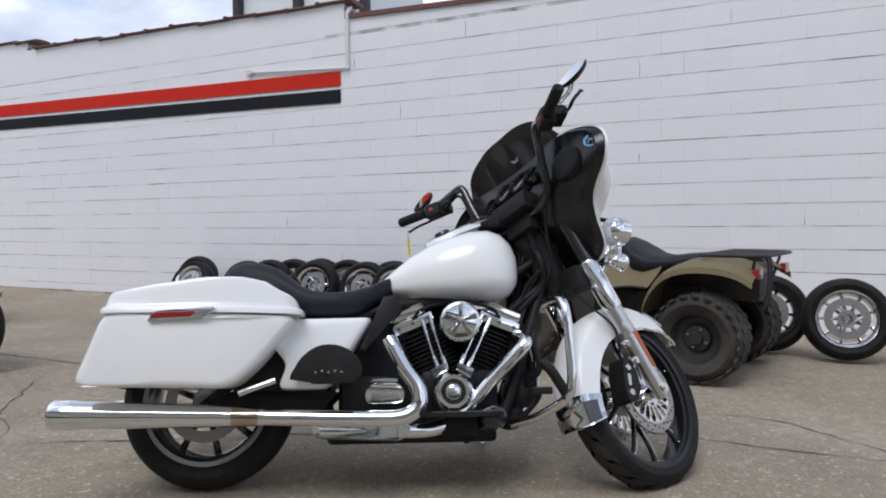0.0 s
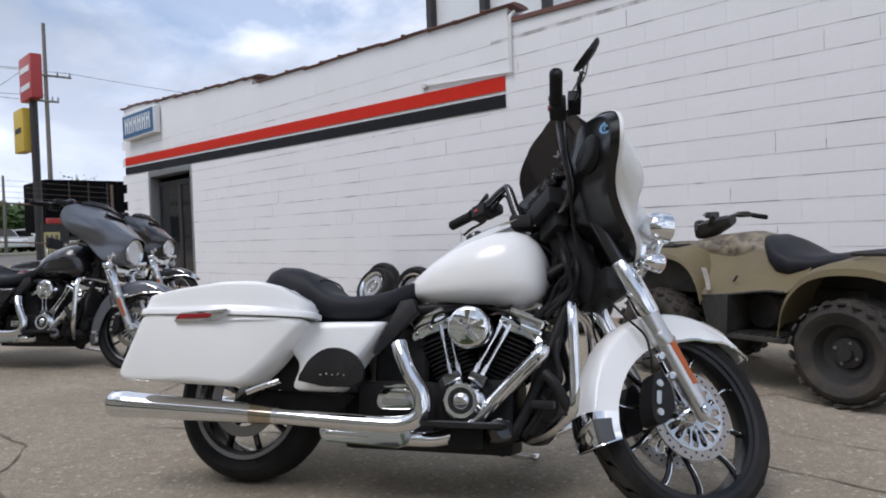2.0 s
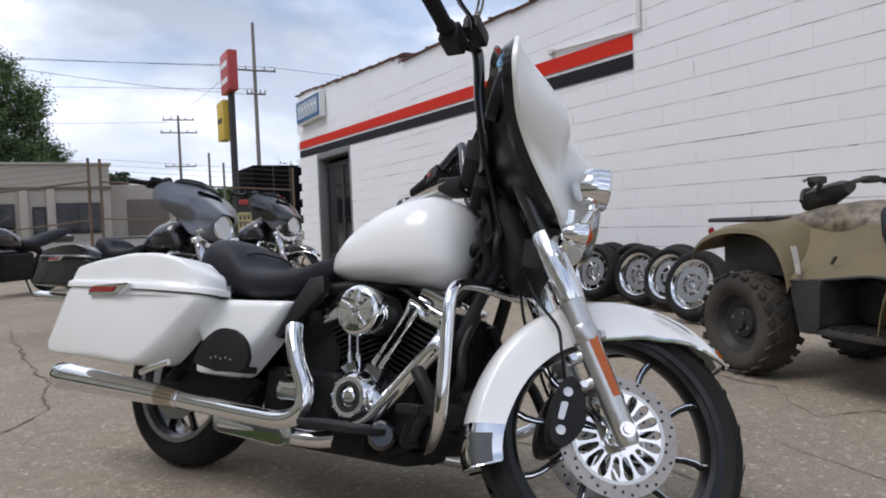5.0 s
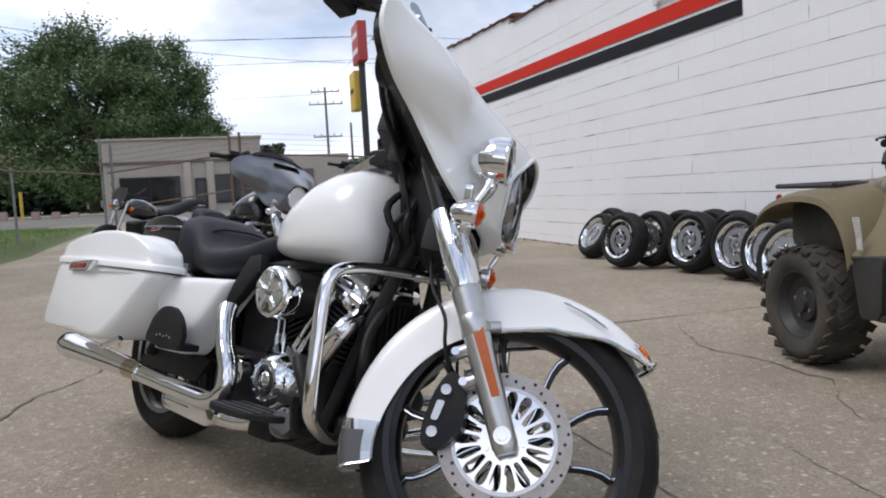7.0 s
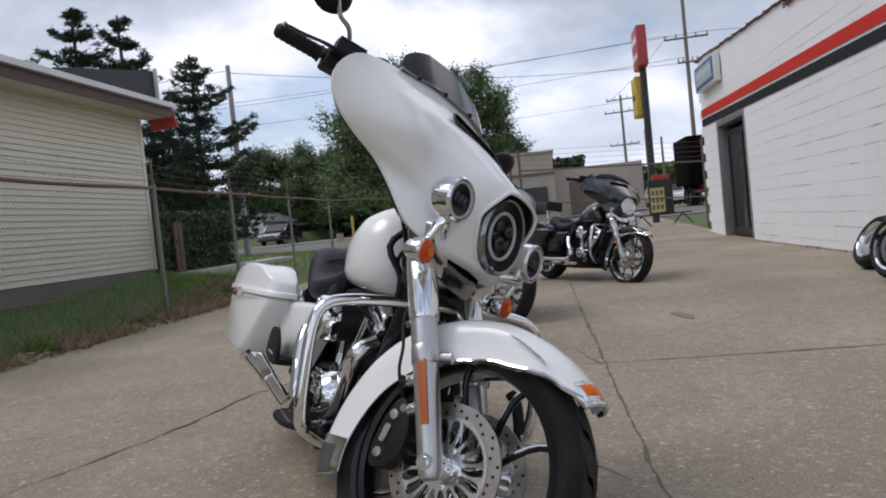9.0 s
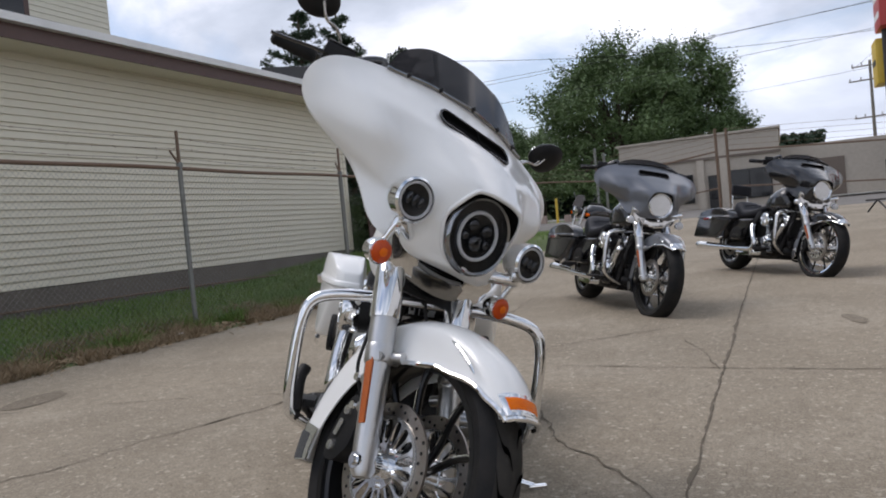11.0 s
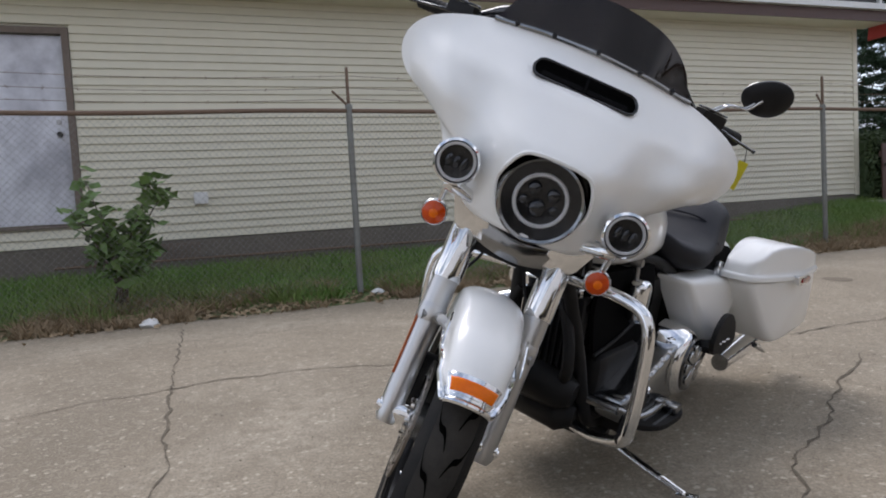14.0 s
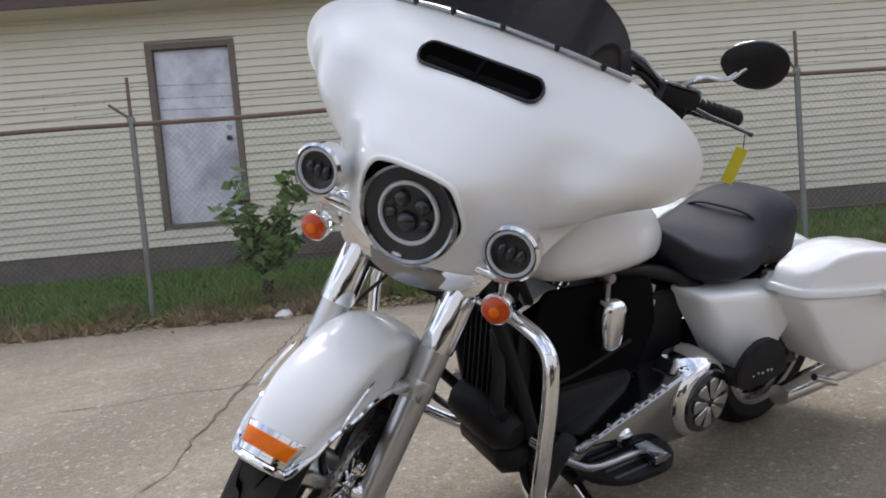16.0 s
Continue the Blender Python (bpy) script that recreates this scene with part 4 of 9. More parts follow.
# upper storey, set back
up = thing("house_upper", "cream-sided upper storey with brown-framed windows", "house storey", None)
UX0, UY = -6.8, -9.5
part("wall", cube(bmesh.new(), (UX0, UY - 4, 4.0), (9, UY - 0.03, 7.2)), M["siding"], up, "", 0)
bm = bmesh.new()
for k in range(28):
    z = 4.5 + 0.1 * k
    prism(bm, [(UX0, UY - 0.028, z), (UX0, UY + 0.012, z), (UX0, UY, z + 0.098), (UX0, UY - 0.028, z + 0.098)], (15.8, 0, 0))
tagged(part("siding", bm, M["siding"], up, "", 0), kind="stuff")
part("eave", cube(bmesh.new(), (-7.3, UY - 4.4, 7.2), (9.4, UY + 0.5, 7.4), 0.02), M["brown_trim"], up)
for xc in (-4.75, -2.06, 1.2):
    w = part("window", cube(bmesh.new(), (xc - 0.42, UY + 0.0, 4.92), (xc + 0.42, UY + 0.05, 6.5), 0.01), M["brown_trim"], up, "brown window frame")
    part("pane", cube(bmesh.new(), (xc - 0.32, UY + 0.051, 5.05), (xc + 0.32, UY + 0.058, 6.4)), M["dark_glass"], w)

# ---- chain-link fence with barbed wire ----
fence = thing("fence", "chain-link fence with rusty top rail and barbed wire", "fence", None)
posts = [6.34, 3.29, 0.25, -2.80, -5.85, -8.2, -10.9, -13.6, -16.7]


def fence_y(x):
    return FENCE_Y if x > -13.6 else FENCE_Y + (-13.6 - x) * 0.39


bm = None
for x in posts:
    y = fence_y(x)
    zg = bank(x, y) - 0.05
    p = part("post", rod(bmesh.new(), (x, y, zg), (x, y, 1.80), 0.03 if x in (0.25, -5.85) else 0.026, 12), M["galv"], fence)
    part("arm", prism(bmesh.new(), [(x - 0.012, y - 0.015, 1.79), (x - 0.012, y + 0.015, 1.79), (x - 0.012, y + 0.012, 2.16), (x - 0.012, y - 0.012, 2.16)], (0.024, 0, 0), 0.003), M["rust"], p, "rusty upright arm")
    part("side_arm", rod(bmesh.new(), (x, y, 1.80), (x + 0.16, y + 0.05, 1.93), 0.012, 8), M["rust"], p, "rusty angled arm")
    part("cap", lathe(bmesh.new(), [(0.034, -0.03), (0.036, 0.0), (0.028, 0.02), (0.0, 0.026)], (x, y, 1.80), (0, 0, 1), 12), M["galv"], p)
part("top_rail", tube(bmesh.new(), [(x, fence_y(x), 1.755 + 0.008 * math.sin(x * 2)) for x in [8.5 - 0.4 * k for k in range(64)]], 0.021, 10), M["rust"], fence, "rusty top rail")
for k, z in enumerate((1.87, 1.97, 2.08)):
    bm = bmesh.new()
    pts = [(8.5 - 0.25 * i, fence_y(8.5 - 0.25 * i), z - 0.035 * math.sin(math.pi * (((8.5 - 0.25 * i) - 0.25) % 3.048) / 3.048) + 0.006 * noise.noise(V((i, k, 0)))) for i in range(101)]
    tube(bm, pts, 0.0022, 4, caps=False)
    rng = random.Random(40 + k)
    for i in range(0, 100):
        c = V(pts[i])
        for q in range(2):
            d = V((rng.uniform(-1, 1), rng.uniform(-1, 1), rng.uniform(-1, 1))).normalized() * 0.018
            tube(bm, [c - d, c + d], 0.0018, 3)
    part("barbed_wire", bm, M["rust"], fence, "thin rusty barbed wire", 0)


def wire(verts, faces, a, b, r):
    d = (b - a).normalized()
    s, t = ring_frame(a, d)
    i = len(verts)
    for p in (a, b):
        for q in (0, 2.094, 4.189):
            verts.append(p + s * math.cos(q) * r + t * math.sin(q) * r)
    for j in range(3):
        faces.append((i + j, i + (j + 1) % 3, i + 3 + (j + 1) % 3, i + 3 + j))


verts, faces = [], []
x = 9.5
while x > -7:
    for sgn in (1, -1):
        prev = None
        for k in range(5):
            xx = x + sgn * 0.40 * (k - 2)
            z = 0.10 + (1.64 * k / 4)
            p = V((xx, fence_y(xx) + 0.006 * sgn, max(z, 0.08)))
            if prev is not None and -5.9 < xx < 8.5:
                wire(verts, faces, prev, p, 0.0011)
            prev = p
    x -= 0.057
me = bpy.data.meshes.new("chain_link")
me.from_pydata(verts, [], faces)
me.materials.append(M["wire"])
cl = tagged(new("chain_link", me), "galvanised diamond wire mesh", kind="stuff")
cl.parent = fence


# ---- touring motorcycles ----
RAKE = radians(26)
STEER_AXIS, STEER_FOOT = V((-math.sin(RAKE), 0, math.cos(RAKE))), V((1.795, 0, 0))
FORK_DIR = V((-0.448, 0, 0.894))
FW, FR = V((1.625, 0, 0.297)), 0.342      # front wheel centre and radius
RW, RR = V((0.012, 0, 0.318)), 0.318      # rear wheel centre and radius

# outer edge of the fairing (y, z, x), bottom centre to top centre
FAIR_EDGE = [(0.0, 0.782, 1.468), (0.09, 0.782, 1.455), (0.16, 0.79, 1.43), (0.232, 0.817, 1.391), (0.270, 0.893, 1.33), (0.312, 0.948, 1.285), (0.375, 0.982, 1.25), (0.440, 1.018, 1.228),
             (0.476, 1.062, 1.214), (0.481, 1.11, 1.212), (0.462, 1.15, 1.213), (0.425, 1.182, 1.212), (0.36, 1.210, 1.206), (0.275, 1.232, 1.21), (0.14, 1.25, 1.245), (0.0, 1.255, 1.26)]
FAIR_HOLE = [(0.0, 0.804), (0.045, 0.808), (0.085, 0.835), (0.115, 0.895), (0.108, 0.945), (0.085, 0.987), (0.05, 1.0), (0.0, 1.003)]
NOSE = [(0.78, 1.468), (0.83, 1.52), (0.90, 1.556), (0.96, 1.572), (1.0, 1.565), (1.05, 1.497), (1.10, 1.43), (1.17, 1.345), (1.255, 1.26)]


FALL = [(0.78, 1.4), (0.82, 2.0), (0.90, 2.55), (0.965, 2.3), (1.06, 1.25), (1.11, 0.85), (1.17, 0.6), (1.255, 0.5)]


def eased(table, z):
    """A table read with rounded corners."""
    return sum(lerp(table, z + 0.007 * k) * w for k, w in zip(range(-4, 5), (1, 2, 3, 4, 4, 4, 3, 2, 1))) / 24


HOLLOW = [(0.80, 0.0), (0.86, 0.024), (0.93, 0.056), (1.0, 0.064), (1.06, 0.044), (1.12, 0.014), (1.17, 0.0)]
HOLLOW_Y = [(0.80, 0.19), (0.93, 0.205), (1.03, 0.225), (1.12, 0.26)]
POD = [(0.90, 0.0), (0.97, 0.02), (1.04, 0.042), (1.10, 0.036), (1.17, 0.012), (1.21, 0.0)]


def nose_x(y, z):
    """Front surface: a central shield, a hollow on each side of it, and a fuller wing beyond."""
    a = abs(y)
    hollow = eased(HOLLOW, z) * math.exp(-((a - eased(HOLLOW_Y, z)) / 0.074) ** 2)
    pod = eased(POD, z) * math.exp(-((a - 0.345) / 0.11) ** 2)
    return eased(NOSE, z) - eased(FALL, z) * y * y - hollow + pod


def by_angle(table, n):
    """Resamples a half outline (bottom to top) evenly by its length."""
    pts = [V(p) for p in table]
    run = [0.0]
    for a, b in zip(pts, pts[1:]):
        run.append(run[-1] + (V((b[0], b[1])) - V((a[0], a[1]))).length)
    out = []
    for k in range(n + 1):
        s = run[-1] * k / n
        for i in range(len(pts) - 1):
            if s <= run[i + 1] + 1e-9:
                t = (s - run[i]) / max(1e-9, run[i + 1] - run[i])
                out.append(pts[i].lerp(pts[i + 1], t))
                break
    return out


def fairing_loops(rows=24, n=56):
    smooth_edge = [V(p) for p in curve(FAIR_EDGE, 5)]
    smooth_hole = [V((*p, 0)) for p in FAIR_HOLE]
    outer, inner = by_angle(smooth_edge, n), by_angle(curve(smooth_hole, 5), n)
    loops = []
    for r in range(rows + 1):
        t = r / rows
        half = []
        for o, i in zip(outer, inner):
            y, z = i[0] + (o[0] - i[0]) * t, i[1] + (o[1] - i[1]) * t
            w = t ** 5
            a, b = nose_x(y, z), o[2] + 0.04 * (1 - t * t)
            a = 0.5 * (a + b + math.sqrt((a - b) ** 2 + 0.0012))
            half.append(V((a * (1 - w) + o[2] * w, y, z)))
        loops.append(half)
    return loops


def mirrored(half):
    return half + [V((p.x, -p.y, p.z)) for p in half[-2:0:-1]]


def fairing_patch(outline, lift, n=10):
    """A patch that follows the fairing's front over a flat outline in (y, z)."""
    bm = bmesh.new()
    c = V((sum(p[0] for p in outline) / len(outline), sum(p[1] for p in outline) / len(outline)))
    rings = []
    for r in range(n + 1):
        t = max(0.02, r / n)
        rings.append([V((nose_x(c[0] + (p[0] - c[0]) * t, c[1] + (p[1] - c[1]) * t) + lift, c[0] + (p[0] - c[0]) * t, c[1] + (p[1] - c[1]) * t)) for p in outline])
    skin(bm, rings)
    return bm


def tyre(bm, c, radius, width, rim):
    h = width / 2
    prof = [(rim, -h * 0.72), (rim + 0.012, -h * 0.86), ((rim + radius) / 2, -h), (radius - 0.030, -h * 0.90), (radius - 0.012, -h * 0.66), (radius - 0.003, -h * 0.33), (radius, 0)]
    prof = prof + [(r, -y) for r, y in prof[-2::-1]]
    lathe(bm, prof, c, (0, 1, 0), 72)
    return bm


def tread(bm, c, radius, count, reach, mirror=True):
    """Curved tread grooves: narrow strips just over the rubber, black for the grooves' shade."""
    for k in range(count):
        for s in (1, -1):
            a0 = 2 * math.pi * (k + (0.5 if s < 0 else 0)) / count
            rows = []
            for i in range(9):
                t = i / 8
                y = s * (0.006 + reach * t)
                a = a0 + 0.30 * t ** 1.5 + 0.05 * math.sin(t * 6)
                r = radius + 0.0012 - 0.003 * (abs(y) / 0.02) ** 1.0 * 0.35 - 0.010 * (abs(y) / 0.045) ** 3
                w = 0.017 * (0.35 + math.sin(math.pi * min(1, t * 0.9 + 0.1))) / radius * 0.34
                rows.append([c + V((math.cos(a - w) * r, y, math.sin(a - w) * r)), c + V((math.cos(a + w) * r, y, math.sin(a + w) * r))])
            sheet(bm, rows)
    return bm


def disc_ring(bm, c, y, r0, r1, thick, holes=0, hole_r=0.0, n=60):
    lathe(bm, [(r0, y - thick / 2), (r1, y - thick / 2), (r1, y + thick / 2), (r0, y + thick / 2)], c, (0, 1, 0), n, closed=True)
    return bm


def bullet(bm, c, axis, r, length, n=24):
    """A lamp shell: rounded at the back, open in front."""
    prof = [(0.0, -length)] + [(r * math.sin(t * math.pi / 2), -length * math.cos(t * math.pi / 2) ** 0.8) for t in (0.2, 0.4, 0.6, 0.75, 0.88)] + [(r * 0.985, 0.0), (r, 0.006), (r * 0.9, 0.012), (r * 0.86, 0.004)]
    return lathe(bm, prof, c, axis, n)


def motorcycle(m, label, group, paint, bag_paint, steer, near=True, screen=True, spots=True, tank_paint=None, backrest=False, fairing=None, wheel_bright=True, halo=True, screen_h=0.132, mirrors=True):
    bike = thing("motorcycle", label, "motorcycle", m, group)
    ch, bk, sb, sv = M["chrome"], M["black_paint"], M["satin_black"], M["satin_silver"]
    tank_paint = tank_paint or paint
    fairing = fairing or paint
    st = Matrix.Translation(STEER_FOOT) @ Matrix.Rotation(radians(steer), 4, STEER_AXIS) @ Matrix.Translation(-STEER_FOOT)

    def body(name, bm, material, parent=bike, lab="", smooth=40):
        return part(name, bm, material, parent, lab, smooth)

    def front(name, bm, material, parent=bike, lab="", smooth=40):
        return part(name, bm, material, parent, lab, smooth, st)

    # front wheel
    bm = tyre(bmesh.new(), FW, FR, 0.125, 0.262)
    fw = front("front_wheel", bm, M["rubber"], lab="black tyre on a ten-spoke wheel")
    if near:
        h = 0.0625
        band = [(FR - 0.0118, -h * 0.66), (FR - 0.0024, -h * 0.33), (FR + 0.0006, 0.0), (FR - 0.0024, h * 0.33), (FR - 0.0118, h * 0.66)]
        front("tread_band", lathe(bmesh.new(), band, FW, (0, 1, 0), 72), M["dusty_rubber"], fw, "dusty worn tread")
        front("tread_groove", tread(bmesh.new(), FW, FR + 0.0009, 22, 0.038), M["groove"], fw)
    rim = [(0.262, -0.052), (0.276, -0.055), (0.272, -0.046), (0.250, -0.036), (0.243, -0.012), (0.243, 0.012), (0.250, 0.036), (0.272, 0.046), (0.276, 0.055), (0.262, 0.052)]
    front("rim", lathe(bmesh.new(), rim, FW, (0, 1, 0), 64), M["wheel_black"], fw, "gloss black rim")
    bm = bmesh.new()
    for s in (-1, 1):
        lathe(bm, [(0.262, s * 0.0525), (0.277, s * 0.0555), (0.279, s * 0.050), (0.265, s * 0.047)], FW, (0, 1, 0), 64, closed=True)
    front("rim_lip", bm, M["wheel_black"] if wheel_bright else ch, fw, "rim edge")
    front("hub", lathe(bmesh.new(), [(0.0, -0.085), (0.022, -0.085), (0.03, -0.075), (0.048, -0.07), (0.05, 0.07), (0.03, 0.075), (0.022, 0.085), (0, 0.085)], FW, (0, 1, 0), 32), sv, fw)
    for k in range(10):
        a0 = 2 * math.pi * k / 10 + 0.15
        pts = []
        for i in range(9):
            t = i / 8
            a = a0 + 0.55 * math.sin(t * math.pi / 2) * (1 if k % 2 else 1) - 0.18 * t * t
            r = 0.045 + 0.205 * t
            pts.append(FW + V((math.cos(a) * r, (0.022 if k % 2 else -0.022) * (1 - 0.55 * t), math.sin(a) * r)))
        sp = front("spoke", tube(bmesh.new(), pts, [0.0105 - 0.0025 * math.sin(math.pi * i / 8) for i in range(9)], 8), M["wheel_black"], fw, "curved black spoke with polished edge")
        if near:
            rows = []
            for i, p in enumerate(pts):
                d = (pts[min(i + 1, 8)] - pts[max(i - 1, 0)]).normalized()
                side = d.cross(V((0, 1, 0))).normalized()
                rows.append([p + V((0, -0.0118, 0)) + side * 0.0052, p + V((0, -0.0122, 0)) + side * 0.0018])
            bm = sheet(bmesh.new(), rows)
            sheet(bm, [[V((q.x, 2 * p.y - q.y, q.z)) for q in r] for r, p in zip(rows, pts)])
            e = FW + (pts[-1] - FW) * 1.02
            cube(bm, (-0.006, -0.017, -0.01), (0.006, 0.017, 0.01), 0.003, 1, Matrix.Translation(e) @ Matrix.Rotation(-(a0 + 0.37) + math.pi / 2, 4, "Y"))
            front("milled_edge", bm, ch, sp, "polished milled edge")
    for s in (-1, 1):
        y = s * 0.068
        bm = disc_ring(bmesh.new(), FW, y, 0.117, 0.150, 0.006)
        d = front("brake_disc", bm, M["disc_steel"], fw, "drilled steel brake disc")
        bm = bmesh.new()
        nd = 40 if near else 0
        for k in range(nd):
            a = 2 * math.pi * k / nd
            r = (0.124, 0.133, 0.142)[k % 3]
            lathe(bm, [(0.0, -0.0042), (0.0042, -0.0042), (0.0042, 0.0042), (0.0, 0.0042)], FW + V((math.cos(a) * r, y, math.sin(a) * r)), (0, 1, 0), 6)
        if nd:
            front("drilled_hole", bm, M["lamp_black"], d, "dark drilled holes")
        front("disc_carrier", disc_ring(bmesh.new(), FW, y + s * 0.004, 0.030, 0.053, 0.008), ch, fw, "polished disc carrier")
        front("carrier_ring", disc_ring(bmesh.new(), FW, y + s * 0.003, 0.109, 0.118, 0.007), sv, fw)
        # webs between the rounded slots of the carrier
        webs = 18
        for k in range(webs):
            a = 2 * math.pi * k / webs
            u, t = V((math.cos(a), 0, math.sin(a))), V((-math.sin(a), 0, math.cos(a)))
            c = FW + V((0, y, 0))
            edge = [(0.050, 0.0080), (0.055, 0.0046), (0.062, 0.0034), (0.080, 0.0036), (0.094, 0.0046), (0.103, 0.0078), (0.108, 0.0130), (0.111, 0.0180)]
            bm = prism(bmesh.new(), [c + u * r - t * w for r, w in edge] + [c + u * r + t * w for r, w in edge[::-1]], (0, s * 0.006, 0))
            front("carrier_blade", bm, ch, fw)
        for k in range(5):
            a = 2 * math.pi * k / 5
            front("bolt", lathe(bmesh.new(), [(0.0, s * 0.012), (0.007, s * 0.012), (0.0075, 0.0)], FW + V((math.cos(a) * 0.043, y + s * 0.004, math.sin(a) * 0.043)), (0, 1, 0), 8), ch, d)

    # fork legs
    for s in (-1, 1):
        y = s * 0.126
        ax = FW + V((0, y, 0))
        top, mid = ax + FORK_DIR * 0.95, ax + FORK_DIR * 0.345
        leg = front("fork_leg", tube(bmesh.new(), [ax - FORK_DIR * 0.035, ax - FORK_DIR * 0.02, ax + FORK_DIR * 0.06, ax + FORK_DIR * 0.22, ax + FORK_DIR * 0.30, mid], [0.022, 0.029, 0.030, 0.0315, 0.034, 0.034], 22), M["slider"], lab="satin silver fork slider")
        front("fork_cover", tube(bmesh.new(), [mid, mid + FORK_DIR * 0.012, mid + FORK_DIR * 0.20, mid + FORK_DIR * 0.205], [0.037, 0.039, 0.039, 0.036], 24), ch, leg, "chrome upper fork cover")
        front("fork_tube", tube(bmesh.new(), [mid + FORK_DIR * 0.2, top - FORK_DIR * 0.12], 0.033, 18), bk, leg, "gloss black upper fork tube")
        front("axle_nut", lathe(bmesh.new(), [(0.0, s * 0.036), (0.011, s * 0.036), (0.012, s * 0.030), (0.019, s * 0.030), (0.020, s * 0.02), (0.028, 0.0), (0.028, s * -0.05)], ax, (0, 1, 0), 18), ch if near else sv, leg)
        if s < 0:
            across = V((FORK_DIR.z, 0, -FORK_DIR.x))
            a, b = ax + FORK_DIR * 0.082 + V((0, s * 0.0255, 0)), ax + FORK_DIR * 0.238 + V((0, s * 0.0265, 0))
            bm = prism(bmesh.new(), round_outline([a - across * 0.002, a + across * 0.017, b + across * 0.018, b - across * 0.007], 0.003, 3), (0, s * 0.0058, 0), 0.0015)
            front("side_reflector", bm, M["reflector"], leg, "amber reflector strip")
        for q in (0.135, 0.205):
            c = ax + FORK_DIR * q
            front("caliper_lug", rod(bmesh.new(), c + V((-0.012, 0, -0.006)), c + V((-0.050, -s * 0.012, -0.026)), 0.015, 10), M["slider"], leg)
            front("lug_bolt", rod(bmesh.new(), c + V((-0.048, s * 0.012, -0.026)), c + V((-0.048, s * 0.02, -0.026)), 0.010, 8), ch, leg)
        c = ax + FORK_DIR * 0.26
        front("fender_mount", rod(bmesh.new(), c + V((0.02, -s * 0.02, 0)), c + V((0.058, -s * 0.03, 0.012)), 0.014, 10), M["slider"], leg)
        front("leg_collar", tube(bmesh.new(), [c - FORK_DIR * 0.030, c - FORK_DIR * 0.026, c + FORK_DIR * 0.012, c + FORK_DIR * 0.016], [0.0325, 0.0352, 0.0352, 0.034], 22), M["slider"], leg)
        front("collar_lug", rod(bmesh.new(), c + V((0.012, -s * 0.05, -0.006)), c + V((0.030, s * 0.022, -0.006)), 0.013, 12), M["cast_gray"], leg)
        # caliper behind the leg
        bm = bmesh.new()
        out = [(1.50, 0.415), (1.53, 0.36), (1.535, 0.30), (1.50, 0.245), (1.455, 0.235), (1.445, 0.28), (1.455, 0.36), (1.475, 0.41)]
        prism(bm, round_outline([(x, s * 0.045, z) for x, z in out], 0.02, 3), (0, s * 0.075, 0), 0.008)
        cal = front("brake_caliper", bm, M["satin_black"], lab="black four-piston brake caliper")
        for x, z in ((1.482, 0.37), (1.472, 0.275)):
            front("caliper_cap", lathe(bmesh.new(), [(0, s * 0.128), (0.012, s * 0.127), (0.014, s * 0.118)], (x, 0, z), (0, 1, 0), 14), sv, cal)
        front("caliper_plate", prism(bmesh.new(), round_outline([(1.462, s * 0.122, 0.30), (1.478, s * 0.122, 0.30), (1.486, s * 0.122, 0.345), (1.468, s * 0.122, 0.345)], 0.006, 3), (0, s * 0.003, 0)), sv, cal)
        hose = curve([(1.475, s * 0.10, 0.41), (1.455, s * 0.13, 0.47), (1.44, s * 0.13, 0.53), (1.39, s * 0.10, 0.60), (1.36, s * 0.06, 0.68), (1.34, s * 0.04, 0.8)], 5)
        front("brake_hose", tube(bmesh.new(), hose, 0.0045, 8), M["black_plastic"], cal)

    # front fender
    bm = bmesh.new()
    rings = []
    a0, a1, n = radians(41), radians(201), 40
    for i in range(n + 1):
        t = i / n
        a = a0 + (a1 - a0) * t
        r = lerp([(0, 0.389), (0.08, 0.385), (0.2, 0.376), (0.45, 0.366), (0.75, 0.368), (1, 0.386)], t)
        # depth of the side skirt below the crown
        dep = lerp([(0, 0.024), (0.06, 0.050), (0.2, 0.098), (0.33, 0.120), (0.45, 0.125), (0.6, 0.118), (0.8, 0.105), (1, 0.090)], t)
        half = lerp([(0, 0.052), (0.05, 0.068), (0.15, 0.080), (0.5, 0.086), (1, 0.084)], t)
        sec = []
        for q in range(-8, 9):
            u = q / 8
            au = abs(u)
            if au <= 0.62:
                yy, dd = half * math.sin(au / 0.62 * math.pi / 2) * 0.93, 0.034 * (1 - math.cos(au / 0.62 * math.pi / 2))
            else:
                k = (au - 0.62) / 0.38
                yy, dd = half * (0.93 + 0.07 * k), 0.034 + (dep - 0.034) * k if dep > 0.034 else 0.034 * (1 - k) + dep * k
            rr = r - dd
            sec.append(FW + V((math.cos(a) * rr, yy * (1 if u >= 0 else -1), math.sin(a) * rr)))
        rings.append(sec)
    sheet(bm, rings, 0.004)
    fen = front("front_fender", bm, paint, lab="painted deep-skirted front fender")
    # bright trim on the fender's front and sides
    edge = [r[0] for r in rings[:17]]
    tip = rings[0]
    pts = [p + V((0.002, -0.004, -0.002)) for p in edge[::-1]] + [p + V((0.008, 0, -0.004)) for p in tip[1:-1]] + [V((p.x, -p.y, p.z)) + V((0.002, 0.004, -0.002)) for p in edge]
    front("fender_trim", tube(bmesh.new(), pts, 0.0068, 8), ch, fen, "chrome fender edge trim")
    for s in (-1, 1):
        a = [FW + V((math.cos(q) * 0.342, s * 0.089, math.sin(q) * 0.342)) for q in [radians(58 + 2.5 * k) for k in range(9)]]
        front("fender_stripe", tube(bmesh.new(), a, [0.001] + [0.0035] * 7 + [0.001], 6), ch, fen, "thin chrome side strip")
